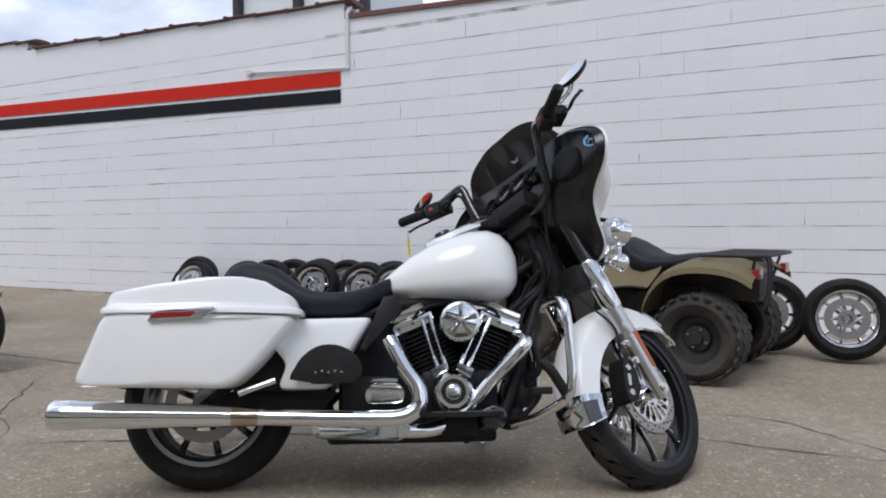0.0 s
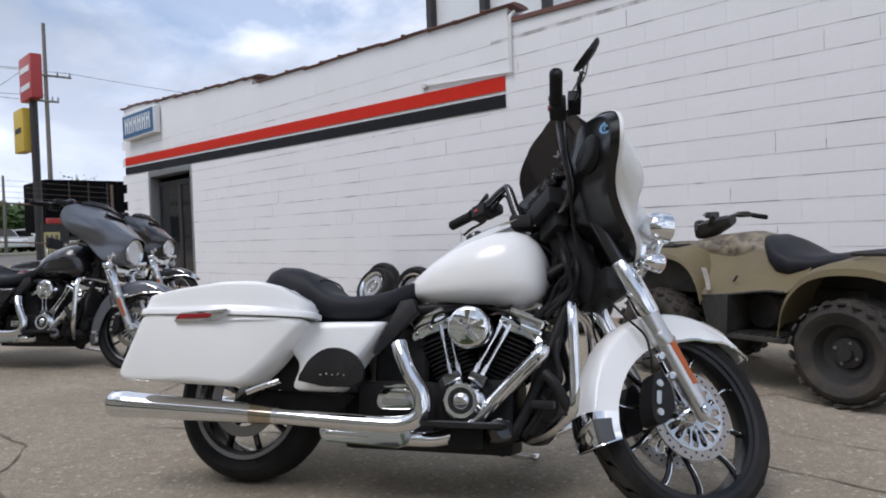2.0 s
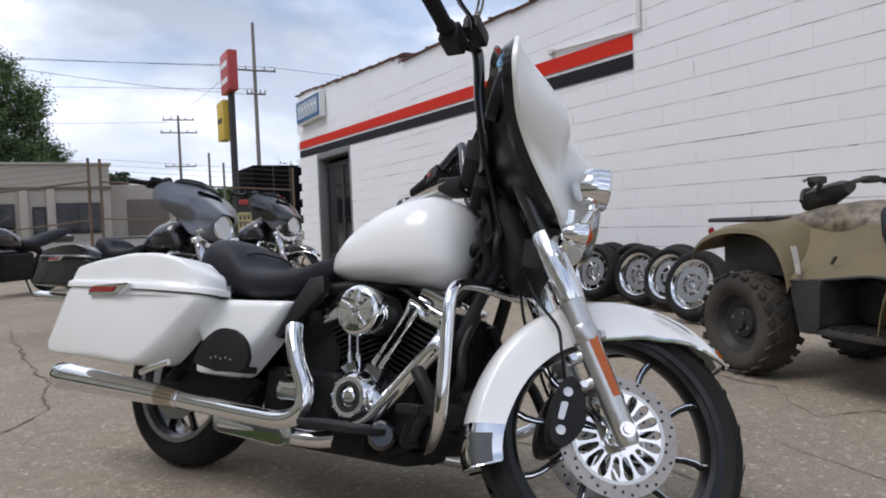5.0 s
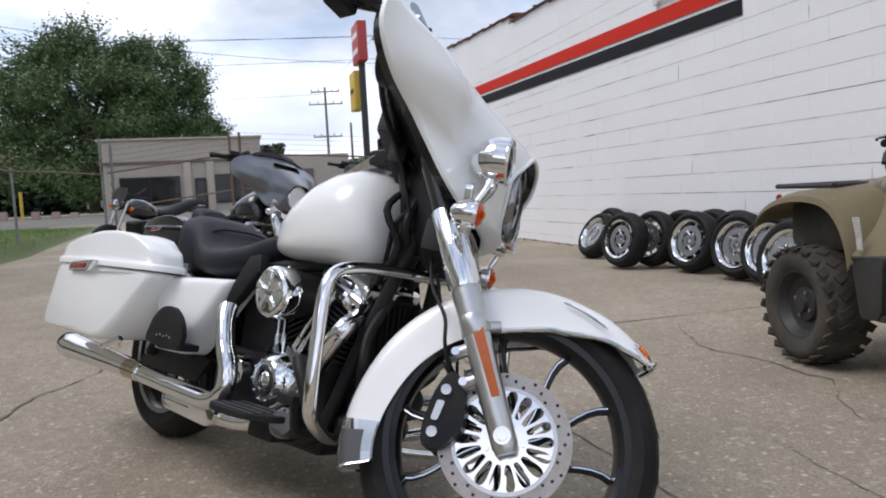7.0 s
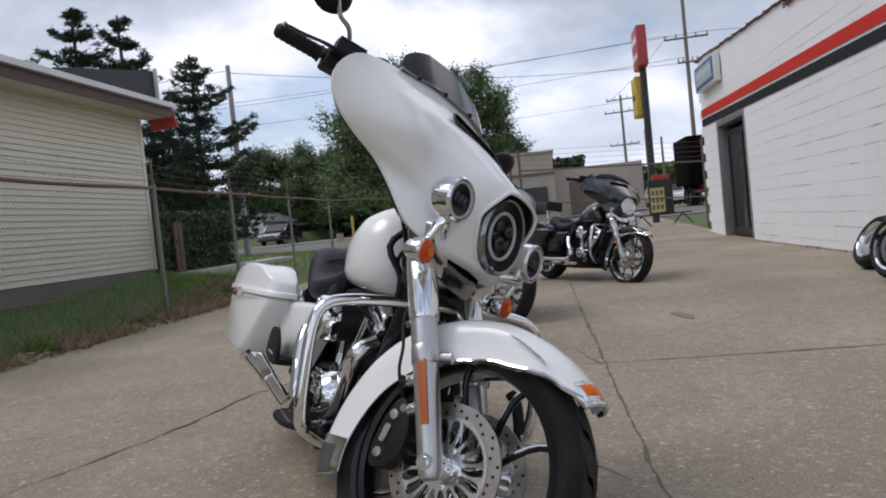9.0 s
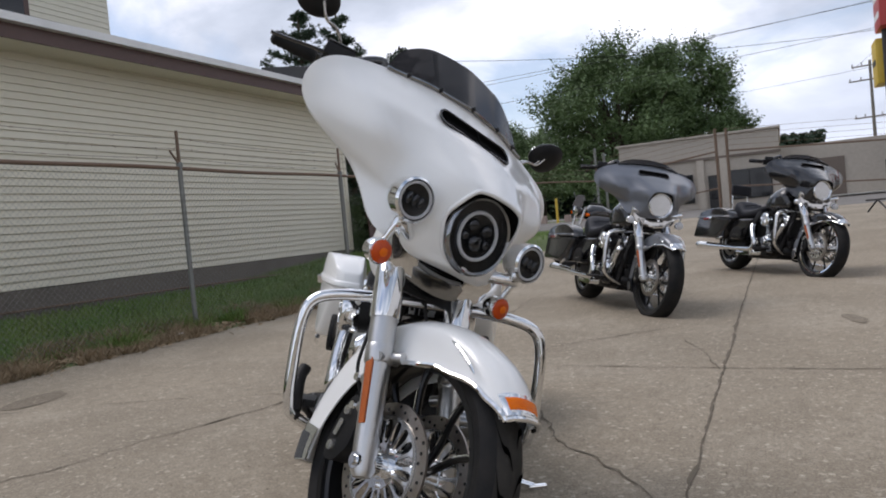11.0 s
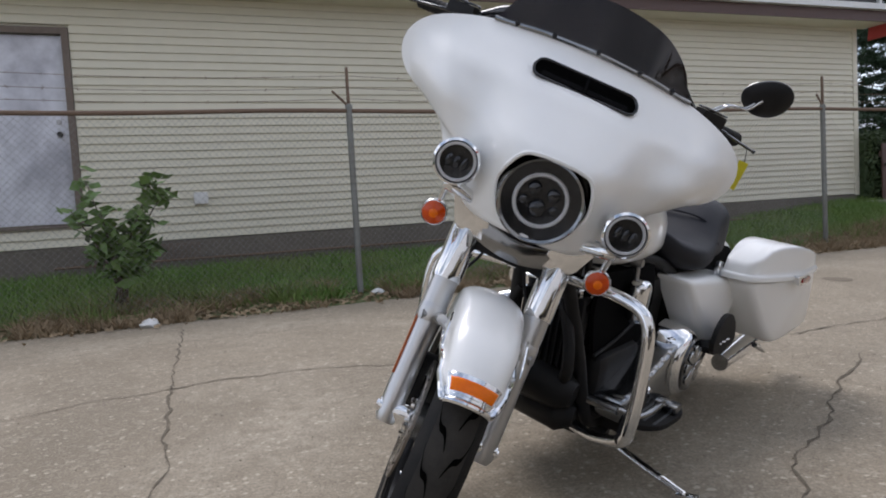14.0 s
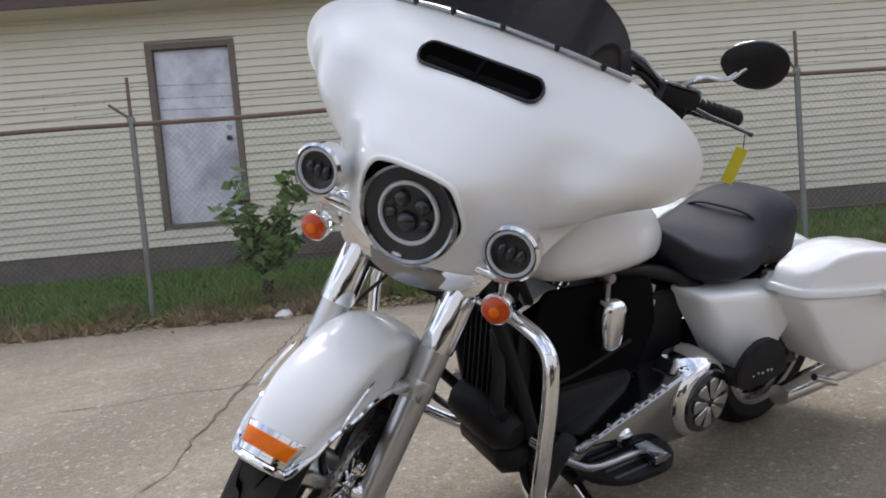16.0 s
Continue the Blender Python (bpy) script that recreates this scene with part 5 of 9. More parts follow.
    def crown_cap(steps, lo, hi, out, foot, wide=1.0):
        """Rows of a low cap over the crown, its four edges tucked down to the foot."""
        rows_ = []
        for f in steps:
            i = int(f)
            end = f in (steps[0], steps[-1])
            rows_.append([FW + (rings[i][j].lerp(rings[i + 1][j], f - i) - FW) * (foot if end or j in (lo, hi - 1) else out) for j in range(lo, hi)])
            rows_[-1] = [V((p.x, p.y * wide, p.z)) for p in rows_[-1]]
        return sheet(bmesh.new(), rows_)

    front("fender_reflector", crown_cap((0.42, 0.47, 0.75, 1.0, 1.25, 1.47, 1.52), 5, 12, 1.014, 1.006, 1.06), M["amber"] if near else ch, fen, "amber front fender lamp" if near else "", 60)
    bm = crown_cap((0.2, 0.26, 0.6, 1.0, 1.4, 1.86, 1.92), 4, 13, 1.011, 1.001)
    lb_ = front("lamp_bezel", bm, ch, fen, "chrome lamp bezel", 60)
    wing = [[FW + (p - FW) * 1.006 + V((0, 0.0025 if p.y > 0 else -0.0025, 0)) for p in r] for r in rings[:2]]
    wing[1] = [a_.lerp(b_, 0.35 + 0.65 * abs(k_ - 8) / 8) for k_, (a_, b_) in enumerate(zip(wing[0], wing[1]))]
    front("tip_trim", sheet(bmesh.new(), wing, 0.003), ch, lb_, "chrome wrap round the fender tip")
    # bright end cap at the fender's rear
    bm = bmesh.new()
    cap = [[FW + (p - FW) * 1.004 + V((0, 0.003 if p.y > 0 else -0.003, 0)) for p in r] for r in rings[-5:]]
    cap.append([FW + (p - FW) * 1.008 + V((0.0, 0.004 if p.y > 0 else -0.004, -0.006)) for p in rings[-1]])
    sheet(bm, cap, 0.003)
    fc = front("fender_tip", bm, ch, fen, "chrome fender end cap")
    for s in (0, -1):
        rows_ = [[p + V((0, -0.003 if s == 0 else 0.003, 0)) for p in (r[1:7] if s == 0 else r[-7:-1])] for r in cap[1:-1]]
        front("mesh_panel", sheet(bmesh.new(), [[q.lerp(r[len(r) // 2], 0.12) for q in r] for r in rows_], 0.002), M["mesh_gray"], fc, "gray inset panel")

    # fairing: outer shell
    loops = fairing_loops()
    bm = bmesh.new()
    skin(bm, [mirrored(h) for h in loops] + [[p + V((-0.011, 0, 0)) for p in mirrored([V((q.x, q.y * 0.990, 1.0 + (q.z - 1.0) * 0.990)) for q in loops[-1]])]], caps=False)
    fa = front("fairing", bm, fairing, lab="painted batwing fairing", smooth=60)
    bm = bmesh.new()
    hole = [mirrored([p + V((-0.001, 0, 0)) for p in loops[0]])]
    for deep, sc in ((0.0, 1.02), (0.35, 0.985), (1.0, 0.95), (1.0, 0.4)):
        hole.append([V((p.x * (1 - deep) + 1.475 * deep, p.y * sc, 0.9 + (p.z - 0.9) * sc)) for p in mirrored(loops[0])])
    skin(bm, hole[1:], caps=False)
    front("headlight_bucket", bm, M["lamp_black"], fa, "black headlight surround")
    bm = bmesh.new()
    tube(bm, [p + V((0.003, 0, 0)) for p in mirrored(loops[0])], 0.0055, 8, closed=True)
    front("opening_lip", bm, fairing, fa)
    # headlight
    hc, hx = V((1.518, 0, 0.897)), V((0.985, 0, 0.0)).normalized()
    hl = front("headlight", lathe(bmesh.new(), [(0.0, -0.05), (0.07, -0.045), (0.102, -0.012), (0.107, 0.0), (0.1055, 0.010), (0.100, 0.016), (0.0945, 0.012), (0.0945, 0.0), (0.0, -0.006)], hc, hx, 52), M["dark_chrome"] if halo else ch, lab="round headlight with dark chrome ring" if halo else "round headlight with chrome ring")
    if halo:
        front("reflector", lathe(bmesh.new(), [(0.094, 0.007), (0.080, 0.004), (0.064, 0.002), (0.05, -0.002), (0.0, -0.004)], hc, hx, 40), M["lamp_insert"], hl, "dark reflective lamp insert")
        front("halo_ring", lathe(bmesh.new(), [(0.057, 0.004), (0.0595, 0.009), (0.0645, 0.009), (0.067, 0.004)], hc, hx, 44), M["halo"], hl, "white halo ring")
        for y, z, r in ((-0.024, 0.022, 0.017), (0.024, 0.022, 0.017), (0.0, -0.020, 0.022), (0.038, -0.012, 0.012), (-0.038, -0.012, 0.012)):
            bm = bmesh.new()
            bmesh.ops.create_uvsphere(bm, u_segments=16, v_segments=10, radius=r)
            bmesh.ops.transform(bm, matrix=Matrix.Translation(hc + V((0.001, y, z))) @ Matrix.Diagonal((0.6, 1, 1, 1)), verts=bm.verts)
            front("projector", bm, M["projector"], hl, "glass projector lens")
    else:
        front("reflector", lathe(bmesh.new(), [(0.094, 0.004), (0.075, -0.015), (0.04, -0.03), (0.0, -0.035)], hc, hx, 36), M["silvered"], hl, "silvered reflector")
    front("lens", lathe(bmesh.new(), [(0.094, 0.008), (0.078, 0.016), (0.045, 0.021), (0.0, 0.024)], hc, hx, 36), M["lens"], hl, "clear domed lens")

    # vent slot: a flush patch, coloured black for the shade of its recess
    slot = round_outline([(-0.130, 1.149, 0), (0.130, 1.149, 0), (0.141, 1.170, 0), (0.125, 1.192, 0), (-0.125, 1.192, 0), (-0.141, 1.170, 0)], 0.017, 4)
    vt = front("vent", fairing_patch([(p.x, p.y) for p in slot], 0.0015), M["groove"], fa, "air vent slot, its shaded depth painted black")
    bm = bmesh.new()
    tube(bm, [V((nose_x(p.x, p.y) + 0.001, p.x, p.y)) for p in slot], 0.004, 8, closed=True)
    front("vent_rim", bm, M["lamp_black"], vt)
    for lo, hi in ((-0.116, -0.006), (0.006, 0.116)):
        duct = round_outline([(lo, 1.155, 0), (hi, 1.155, 0), (hi, 1.166, 0), (lo, 1.166, 0)], 0.004, 3)
        front("duct_lip", fairing_patch([(p.x, p.y) for p in duct], 0.0028, 4), M["matt_black"], vt)
    post = round_outline([(-0.004, 1.151, 0), (0.004, 1.151, 0), (0.004, 1.191, 0), (-0.004, 1.191, 0)], 0.002, 3)
    front("vent_divider", fairing_patch([(p.x, p.y) for p in post], 0.004, 4), M["matt_black"], vt)

    # inner fairing and dash
    bm = bmesh.new()
    edge = mirrored(loops[-1])
    rings = [[V((p.x - 0.010, p.y * 0.980, 1.0 + (p.z - 1.0) * 0.980)) for p in edge]]
    for t, dx in ((0.93, -0.030), (0.8, -0.022), (0.6, -0.02), (0.35, -0.03), (0.1, -0.035)):
        rings.append([V((p.x * t + 1.215 * (1 - t) + dx, p.y * t, 1.02 + (p.z - 1.02) * t)) for p in edge])
    skin(bm, rings)
    inn = front("inner_fairing", bm, M["gloss_plastic"], lab="black inner fairing with gauges")
    for y, z, r in ((-0.13, 1.12, 0.032), (-0.045, 1.13, 0.045), (0.045, 1.13, 0.045), (0.13, 1.12, 0.032)):
        g = front("gauge", lathe(bmesh.new(), [(r * 0.9, 0.0), (r * 0.9, 0.012), (r, 0.022), (r * 1.05, 0.018), (r * 1.05, 0.0)], (1.18, y, z), (-0.9, 0, 0.35), 24), M["black_paint"], inn)
        front("dial", lathe(bmesh.new(), [(0.0, 0.008), (r * 0.92, 0.007)], (1.18, y, z), (-0.9, 0, 0.35), 24), M["dark_glass"], g)
    front("radio", cube(bmesh.new(), (1.13, -0.10, 1.0), (1.2, 0.10, 1.07), 0.012), M["black_plastic"], inn)
    for s in (-1, 1):
        front("speaker", lathe(bmesh.new(), [(0.0, 0.012), (0.06, 0.012), (0.068, 0.006), (0.07, -0.02)], (1.185, s * 0.29, 1.09), (-1, 0, 0.15), 28), M["satin_black"], inn)
    if near:
        bm = bmesh.new()
        lathe(bm, [(0.019, 0.0), (0.022, 0.003), (0.026, 0.003), (0.028, 0.0)], (1.186, -0.425, 1.105), (-0.85, -0.5, 0.15), 20)
        tube(bm, curve([(1.182, -0.438, 1.10), (1.180, -0.425, 1.108), (1.181, -0.417, 1.098)], 4), 0.004, 6)
        front("emblem", bm, M["blue_mark"], inn, "pale blue round mark")

    # screen and its bright strip
    if screen:
        base = [V((lerp([(0, 1.258), (0.14, 1.243), (0.275, 1.205)], abs(y)), y, lerp([(0, 1.257), (0.14, 1.252), (0.275, 1.238)], abs(y)))) for y in [0.278 * (k / 14 - 1) for k in range(29)]]
        rows = []
        for i in range(9):
            t = i / 8
            rows.append([V((p.x - 0.7 * screen_h * t * (1 - 0.2 * (p.y / 0.278) ** 2) * math.sqrt(max(0.0, 1 - 0.97 * (abs(p.y) / 0.278) ** 2.6)), p.y * (1 - 0.05 * t),
                            p.z + screen_h * t * math.sqrt(max(0.0, 1 - 0.97 * (abs(p.y) / 0.278) ** 2.6)))) for p in base])
        front("windscreen", sheet(bmesh.new(), rows, 0.003), M["smoke"], lab="low smoked windscreen", smooth=60)
        strip = front("screen_strip", tube(bmesh.new(), [p + V((0.008, 0, -0.004)) for p in base], 0.0065, 8, squash=1.0), M["dark_chrome"] if near else M["black_plastic"], lab="dark chrome screen trim strip")
        for k in (3, 8, 14, 20, 25):
            front("screw", lathe(bmesh.new(), [(0, 0.014), (0.006, 0.012), (0.007, 0.0)], base[k] + V((0.008, 0, -0.004)), (0.8, 0, 0.5), 10), M["black_plastic"], strip)
        if near:
            bm = bmesh.new()
            for s in (-1, 1):
                prism(bm, [(1.226, 0.0, 1.290), (1.230, s * 0.008, 1.285), (1.217, s * 0.020, 1.299), (1.223, s * 0.007, 1.293)], (0.003, 0, 0.002))
            front("decal", bm, M["halo"], strip, "small pale wing-shaped mark")

    # lower crown and light bar in chrome
    bm = bmesh.new()
    rows = []
    for k in range(13):
        y = -0.15 + 0.3 * k / 12
        sag = 0.03 * math.cos(y / 0.15 * math.pi / 2)
        x = 1.405 + 0.036 * math.cos(y / 0.15 * math.pi / 2)
        rows.append([V((x - 0.03, y, 0.806 - sag)), V((x + 0.010, y, 0.798 - sag)), V((x + 0.019, y, 0.775 - sag)), V((x + 0.015, y, 0.742 - sag)), V((x - 0.025, y, 0.730 - sag))])
    sheet(bm, rows, 0.004)
    # near crown: plain chrome in a darker colour that stands for its reflections
    cr = front("fork_crown", bm, M["dark_chrome"] if near else ch, lab="chrome lower fork crown cover")
    front("steering_neck", cube(bmesh.new(), (1.33, -0.11, 0.69), (1.42, 0.11, 0.78), 0.02), sb, cr)
    for s in (-1, 1):
        bm = bmesh.new()
        tube(bm, curve([(1.41, s * 0.11, 0.815), (1.455, s * 0.15, 0.825), (1.485, s * 0.20, 0.838), (1.485, s * 0.222, 0.842)], 4), [0.014] * 12 + [0.012], 12, squash=1.2)
        rod(bm, (1.48, s * 0.217, 0.83), (1.487, s * 0.217, 0.86), 0.012, 12)
        rod(bm, (1.485, s * 0.217, 0.84), (1.455, s * 0.22, 0.765), 0.009, 10)
        lathe(bm, [(0, 0.012), (0.022, 0.008), (0.026, 0), (0.022, -0.01)], (1.40, s * 0.125, 0.80), (0.6, s, 0), 14)
        cube(bm, (1.385, s * 0.126 - 0.02, 0.735), (1.425, s * 0.126 + 0.02, 0.835), 0.01, 2, )
        lb = front("lamp_bracket", bm, ch, lab="chrome lamp bracket")
        ear = round_outline([(1.424, s * 0.070, 0.728), (1.424, s * 0.160, 0.738), (1.424, s * 0.182, 0.790), (1.424, s * 0.205, 0.842), (1.424, s * 0.150, 0.858), (1.424, s * 0.092, 0.812)], 0.016, 3)
        front("fork_ear", prism(bmesh.new(), ear, (0.020, 0, 0), 0.008, 3), ch, lb, "polished fork ear plate")
        front("ear_bolt", lathe(bmesh.new(), [(0, 0.004), (0.008, 0.003), (0.009, 0.0)], (1.445, s * 0.135, 0.812), (1, 0, 0), 12), M["satin_black"], lb, "dark socket bolt")
        if spots:
            sp = front("spot_lamp", bullet(bmesh.new(), V((1.509, s * 0.217, 0.901)), (1, s * 0.03, 0), 0.057, 0.085, 30), ch, lab="chrome auxiliary spot lamp")
            front("lamp_insert", lathe(bmesh.new(), [(0.051, 0.006), (0.046, 0.003), (0.0, -0.002)], (1.511, s * 0.217, 0.901), (1, s * 0.03, 0), 28), M["lamp_black"], sp)
            front("halo_ring", lathe(bmesh.new(), [(0.040, 0.004), (0.042, 0.008), (0.046, 0.008), (0.048, 0.004)], (1.511, s * 0.217, 0.901), (1, s * 0.03, 0), 30), M["halo"], sp, "white halo ring")
            for q in (-0.019, 0, 0.019):
                bm = bmesh.new()
                bmesh.ops.create_uvsphere(bm, u_segments=14, v_segments=8, radius=0.0105)
                bmesh.ops.transform(bm, matrix=Matrix.Translation((1.513, s * 0.217 + q, 0.901)) @ Matrix.Diagonal((0.7, 0.9, 1.5, 1)), verts=bm.verts)
                front("projector", bm, M["projector"], sp)
            front("lens", lathe(bmesh.new(), [(0.050, 0.010), (0.03, 0.014), (0.0, 0.016)], (1.511, s * 0.217, 0.901), (1, s * 0.03, 0), 26), M["lens"], sp)
        tl = front("turn_signal", bullet(bmesh.new(), V((1.463, s * 0.220, 0.756)), (1, 0, 0), 0.032, 0.055, 22), ch, lab="chrome bullet turn signal")
        front("amber_lens", lathe(bmesh.new(), [(0.0295, 0.006), (0.029, 0.014), (0.020, 0.021), (0.0, 0.024)], (1.463, s * 0.220, 0.756), (1, 0, 0), 22), M["amber_deep"] if near else M["halo"], tl, "deep amber lens" if near else "clear lens")
        if near:
            front("lens_centre", lathe(bmesh.new(), [(0.0, 0.0275), (0.006, 0.027), (0.0115, 0.0235)], (1.463, s * 0.220, 0.756), (1, 0, 0), 16), M["amber"], tl, "bright lens centre")
            front("lens_ring", lathe(bmesh.new(), [(0.0295, 0.004), (0.0325, 0.010), (0.0345, 0.006), (0.0335, 0.0)], (1.463, s * 0.220, 0.756), (1, 0, 0), 22, closed=True), ch, tl, "chrome lens ring")

    # handlebar
    hb = None
    for s in (-1, 1):
        path = curve([(1.19, 0.0, 0.985), (1.19, s * 0.10, 0.99), (1.178, s * 0.180, 1.025), (1.145, s * 0.212, 1.13), (1.120, s * 0.236, 1.250), (1.104, s * 0.262, 1.262), (1.050, s * 0.346, 1.214), (0.972, s * 0.500, 1.198)], 6)
        bar = front("handlebar", tube(bmesh.new(), path, 0.0165, 14), bk, lab="gloss black handlebar half")
        hb = hb or bar
        g0, g1 = V((1.022, s * 0.398, 1.2)), V((0.967, s * 0.510, 1.1975))
        gd = (g1 - g0).normalized()
        pts, rad = [], []
        for k in range(24):
            pts.append(g0 + (g1 - g0) * (k / 23))
            rad.append(0.0215 if k % 3 else 0.0195)
        rad[-1], rad[0] = 0.018, 0.026
        front("grip", tube(bmesh.new(), pts, rad, 16), M["rubber"], bar, "ribbed rubber grip")
        front("grip_end", lathe(bmesh.new(), [(0, 0.004), (0.010, 0.005), (0.013, 0.008), (0.0205, 0.0), (0.0205, -0.006)], g1, gd, 16), M["satin_black"], bar)
        f = Matrix.Translation((1.045, s * 0.358, 1.198)) @ Matrix((gd, gd.cross(V((0, 0, 1))) * s, V((0, 0, 1)))).transposed().to_4x4()
        sw = front("switch_housing", cube(bmesh.new(), (-0.035, -0.026, -0.032), (0.036, 0.03, 0.028), 0.012, 3, f), M["satin_black"], bar)
        front("switch", cube(bmesh.new(), (-0.004, -0.031, -0.012), (0.014, -0.024, 0.002), 0.002, 1, f), M["red_switch"], sw)
        fwd = V((0, 0, 1)).cross(gd)
        if fwd.x < 0:
            fwd = -fwd
        c = V((1.055, s * 0.352, 1.208))
        f2 = Matrix.Translation(c + fwd * 0.052) @ Matrix((gd, fwd, V((0, 0, 1)))).transposed().to_4x4()
        mc = front("master_cylinder", cube(bmesh.new(), (-0.045, -0.022, -0.006), (0.04, 0.022, 0.03), 0.007, 2, f2), M["satin_black"], bar)
        front("reservoir_lid", cube(bmesh.new(), (-0.043, -0.020, 0.031), (0.038, 0.020, 0.037), 0.002, 1, f2), M["black_paint"], mc)
        lev = curve([c + fwd * 0.05 + gd * 0.02, c + fwd * 0.066 + gd * 0.07 - V((0, 0, 0.006)), c + fwd * 0.062 + gd * 0.13 - V((0, 0, 0.012)), c + fwd * 0.07 + gd * 0.185 - V((0, 0, 0.018))], 5)
        front("lever", tube(bmesh.new(), lev, [0.009] * 5 + [0.0075] * 9 + [0.006, 0.010], 10, squash=0.6), M["black_paint"], bar, "black lever")
        # mirror
        if mirrors:
            mm = V((1.09, s * 0.484, 1.328))
            st0 = c + fwd * 0.04 + V((0, 0, 0.03))
            stem_run = curve([st0, st0 + fwd * 0.012 + V((0, s * 0.03, 0.035)), mm + V((0.012, -s * 0.035, -0.045)), mm + V((0.012, -s * 0.008, -0.010))], 5)
            stem = bmesh.new()
            for off in (-1, 1):
                tube(stem, [p + fwd * 0.0075 * off * (1 - 0.35 * q / len(stem_run)) for q, p in enumerate(stem_run)], 0.0036, 8)
            for q in (0, 4, 9, len(stem_run) - 1):
                rod(stem, stem_run[q] - fwd * 0.0075, stem_run[q] + fwd * 0.0075, 0.0036, 8)
            mi = front("mirror", stem, sv if near else M["black_paint"], lab="black oval mirror on a slotted stem")
            glass_n = V((-0.86, 0.0, 0.51)).normalized()
            glass_u = V((0, 0, 1)).cross(glass_n).normalized()
            glass_u = glass_u if glass_u.y * s > 0 else -glass_u
            glass_w = glass_n.cross(glass_u)
            glass_w = glass_w if glass_w.z > 0 else -glass_w
            bm = bmesh.new()
            rg = []
            for q, (dx, sc) in enumerate(((0.022, 0.12), (0.020, 0.5), (0.013, 0.85), (0.003, 1.0), (-0.004, 0.98))):
                ring = []
                for k in range(28):
                    a = 2 * math.pi * k / 28
                    yy = 0.072 * math.cos(a) * (1.0 if math.cos(a) > 0 else 0.85)
                    zz = 0.057 * math.sin(a) * (1 + 0.22 * math.cos(a))
                    ring.append(mm - glass_n * dx + glass_u * yy * sc + glass_w * (zz + 0.1 * yy) * sc)
                rg.append(ring)
            skin(bm, rg)
            front("mirror_shell", bm, M["satin_black"], mi)
            front("mirror_glass", prism(bmesh.new(), [p + glass_n * 0.001 for p in rg[-1]], glass_n * 0.0008), M["mirror"], mi)
        cab = curve([c + fwd * 0.03 - V((0, 0, 0.02)), (1.112, s * 0.264, 1.238), (1.134, s * 0.228, 1.13), (1.165, s * 0.195, 1.02), (1.22, s * 0.10, 0.92), (1.27, s * 0.05, 0.80)], 5)
        front("control_cable", tube(bmesh.new(), cab, 0.006, 8), M["black_plastic"], bar)
    front("riser", cube(bmesh.new(), (1.17, -0.07, 0.93), (1.22, 0.07, 1.005), 0.012), M["satin_black"], hb)
    if near:
        tg = [V((1.018, 0.532, 1.15)), V((1.026, 0.558, 1.15)), V((1.026, 0.558, 1.065)), V((1.018, 0.532, 1.065))]
        front("price_tag", prism(bmesh.new(), tg, (0.0015, -0.0004, 0)), M["yellow"], hb, "yellow paper tag hanging from the lever")
        front("tag_string", tube(bmesh.new(), [(1.022, 0.546, 1.15), (1.02, 0.535, 1.185)], 0.0012, 5), M["black_plastic"], hb)

    # tank
    bm = bmesh.new()
    rings = []
    for x, w, zb, zt in ((0.650, 0.030, 0.728, 0.764), (0.665, 0.058, 0.716, 0.778), (0.71, 0.102, 0.702, 0.815), (0.77, 0.140, 0.692, 0.862), (0.84, 0.166, 0.686, 0.904), (0.92, 0.184, 0.682, 0.938), (1.00, 0.192, 0.680, 0.961), (1.07, 0.188, 0.680, 0.966), (1.12, 0.171, 0.686, 0.951), (1.157, 0.143, 0.702, 0.918), (1.180, 0.105, 0.732, 0.875), (1.190, 0.055, 0.765, 0.835)):
        zc, hh = (zb + zt) / 2, (zt - zb) / 2
        sec = []
        for k in range(36):
            a = 2 * math.pi * k / 36
            ca, sa = math.cos(a), math.sin(a)
            yy = w * (1 if ca >= 0 else -1) * abs(ca) ** 0.72
            zz = zc - 0.16 * hh + (hh * 1.16 * abs(sa) ** 0.86 if sa > 0 else -hh * 0.84 * abs(sa) ** 0.6)
            sec.append(V((x, yy, zz)))
        rings.append(sec)
    skin(bm, rings)
    tk = body("fuel_tank", bm, tank_paint, lab="painted teardrop fuel tank", smooth=60)
    bm = bmesh.new()
    rows = []
    for x, w, z in ((0.84, 0.014, 0.902), (0.90, 0.032, 0.930), (0.96, 0.042, 0.955), (1.02, 0.047, 0.976), (1.07, 0.048, 0.992), (1.11, 0.042, 1.000), (1.14, 0.022, 0.990)):
        rows.append([V((x, w * q, z + 0.012 * (1 - q * q))) for q in (-1, -0.9, -0.6, -0.3, 0, 0.3, 0.6, 0.9, 1)])
    sheet(bm, rows, -0.02)
    cs = body("console", bm, ch, tk, "chrome tank console")
    body("fuel_cap", lathe(bmesh.new(), [(0, 0.012), (0.03, 0.011), (0.034, 0.005), (0.034, -0.01)], (0.90, 0, 0.962), (-0.45, 0, 1), 24), M["black_paint"], cs)
    bm = bmesh.new()
    cube(bm, (1.045, -0.055, 0.985), (1.135, 0.055, 1.03), 0.018, 3, Matrix.Translation((0, 0, 0)))
    body("console_pod", bm, M["black_plastic"], cs)

    # seat
    bm = bmesh.new()
    rings = []
    tops = [(0.03, 0.70), (0.05, 0.79), (0.09, 0.832), (0.135, 0.845), (0.2, 0.84), (0.262, 0.818), (0.31, 0.782), (0.353, 0.748), (0.40, 0.732), (0.47, 0.724), (0.55, 0.727), (0.61, 0.742), (0.655, 0.765), (0.69, 0.78), (0.705, 0.76)]
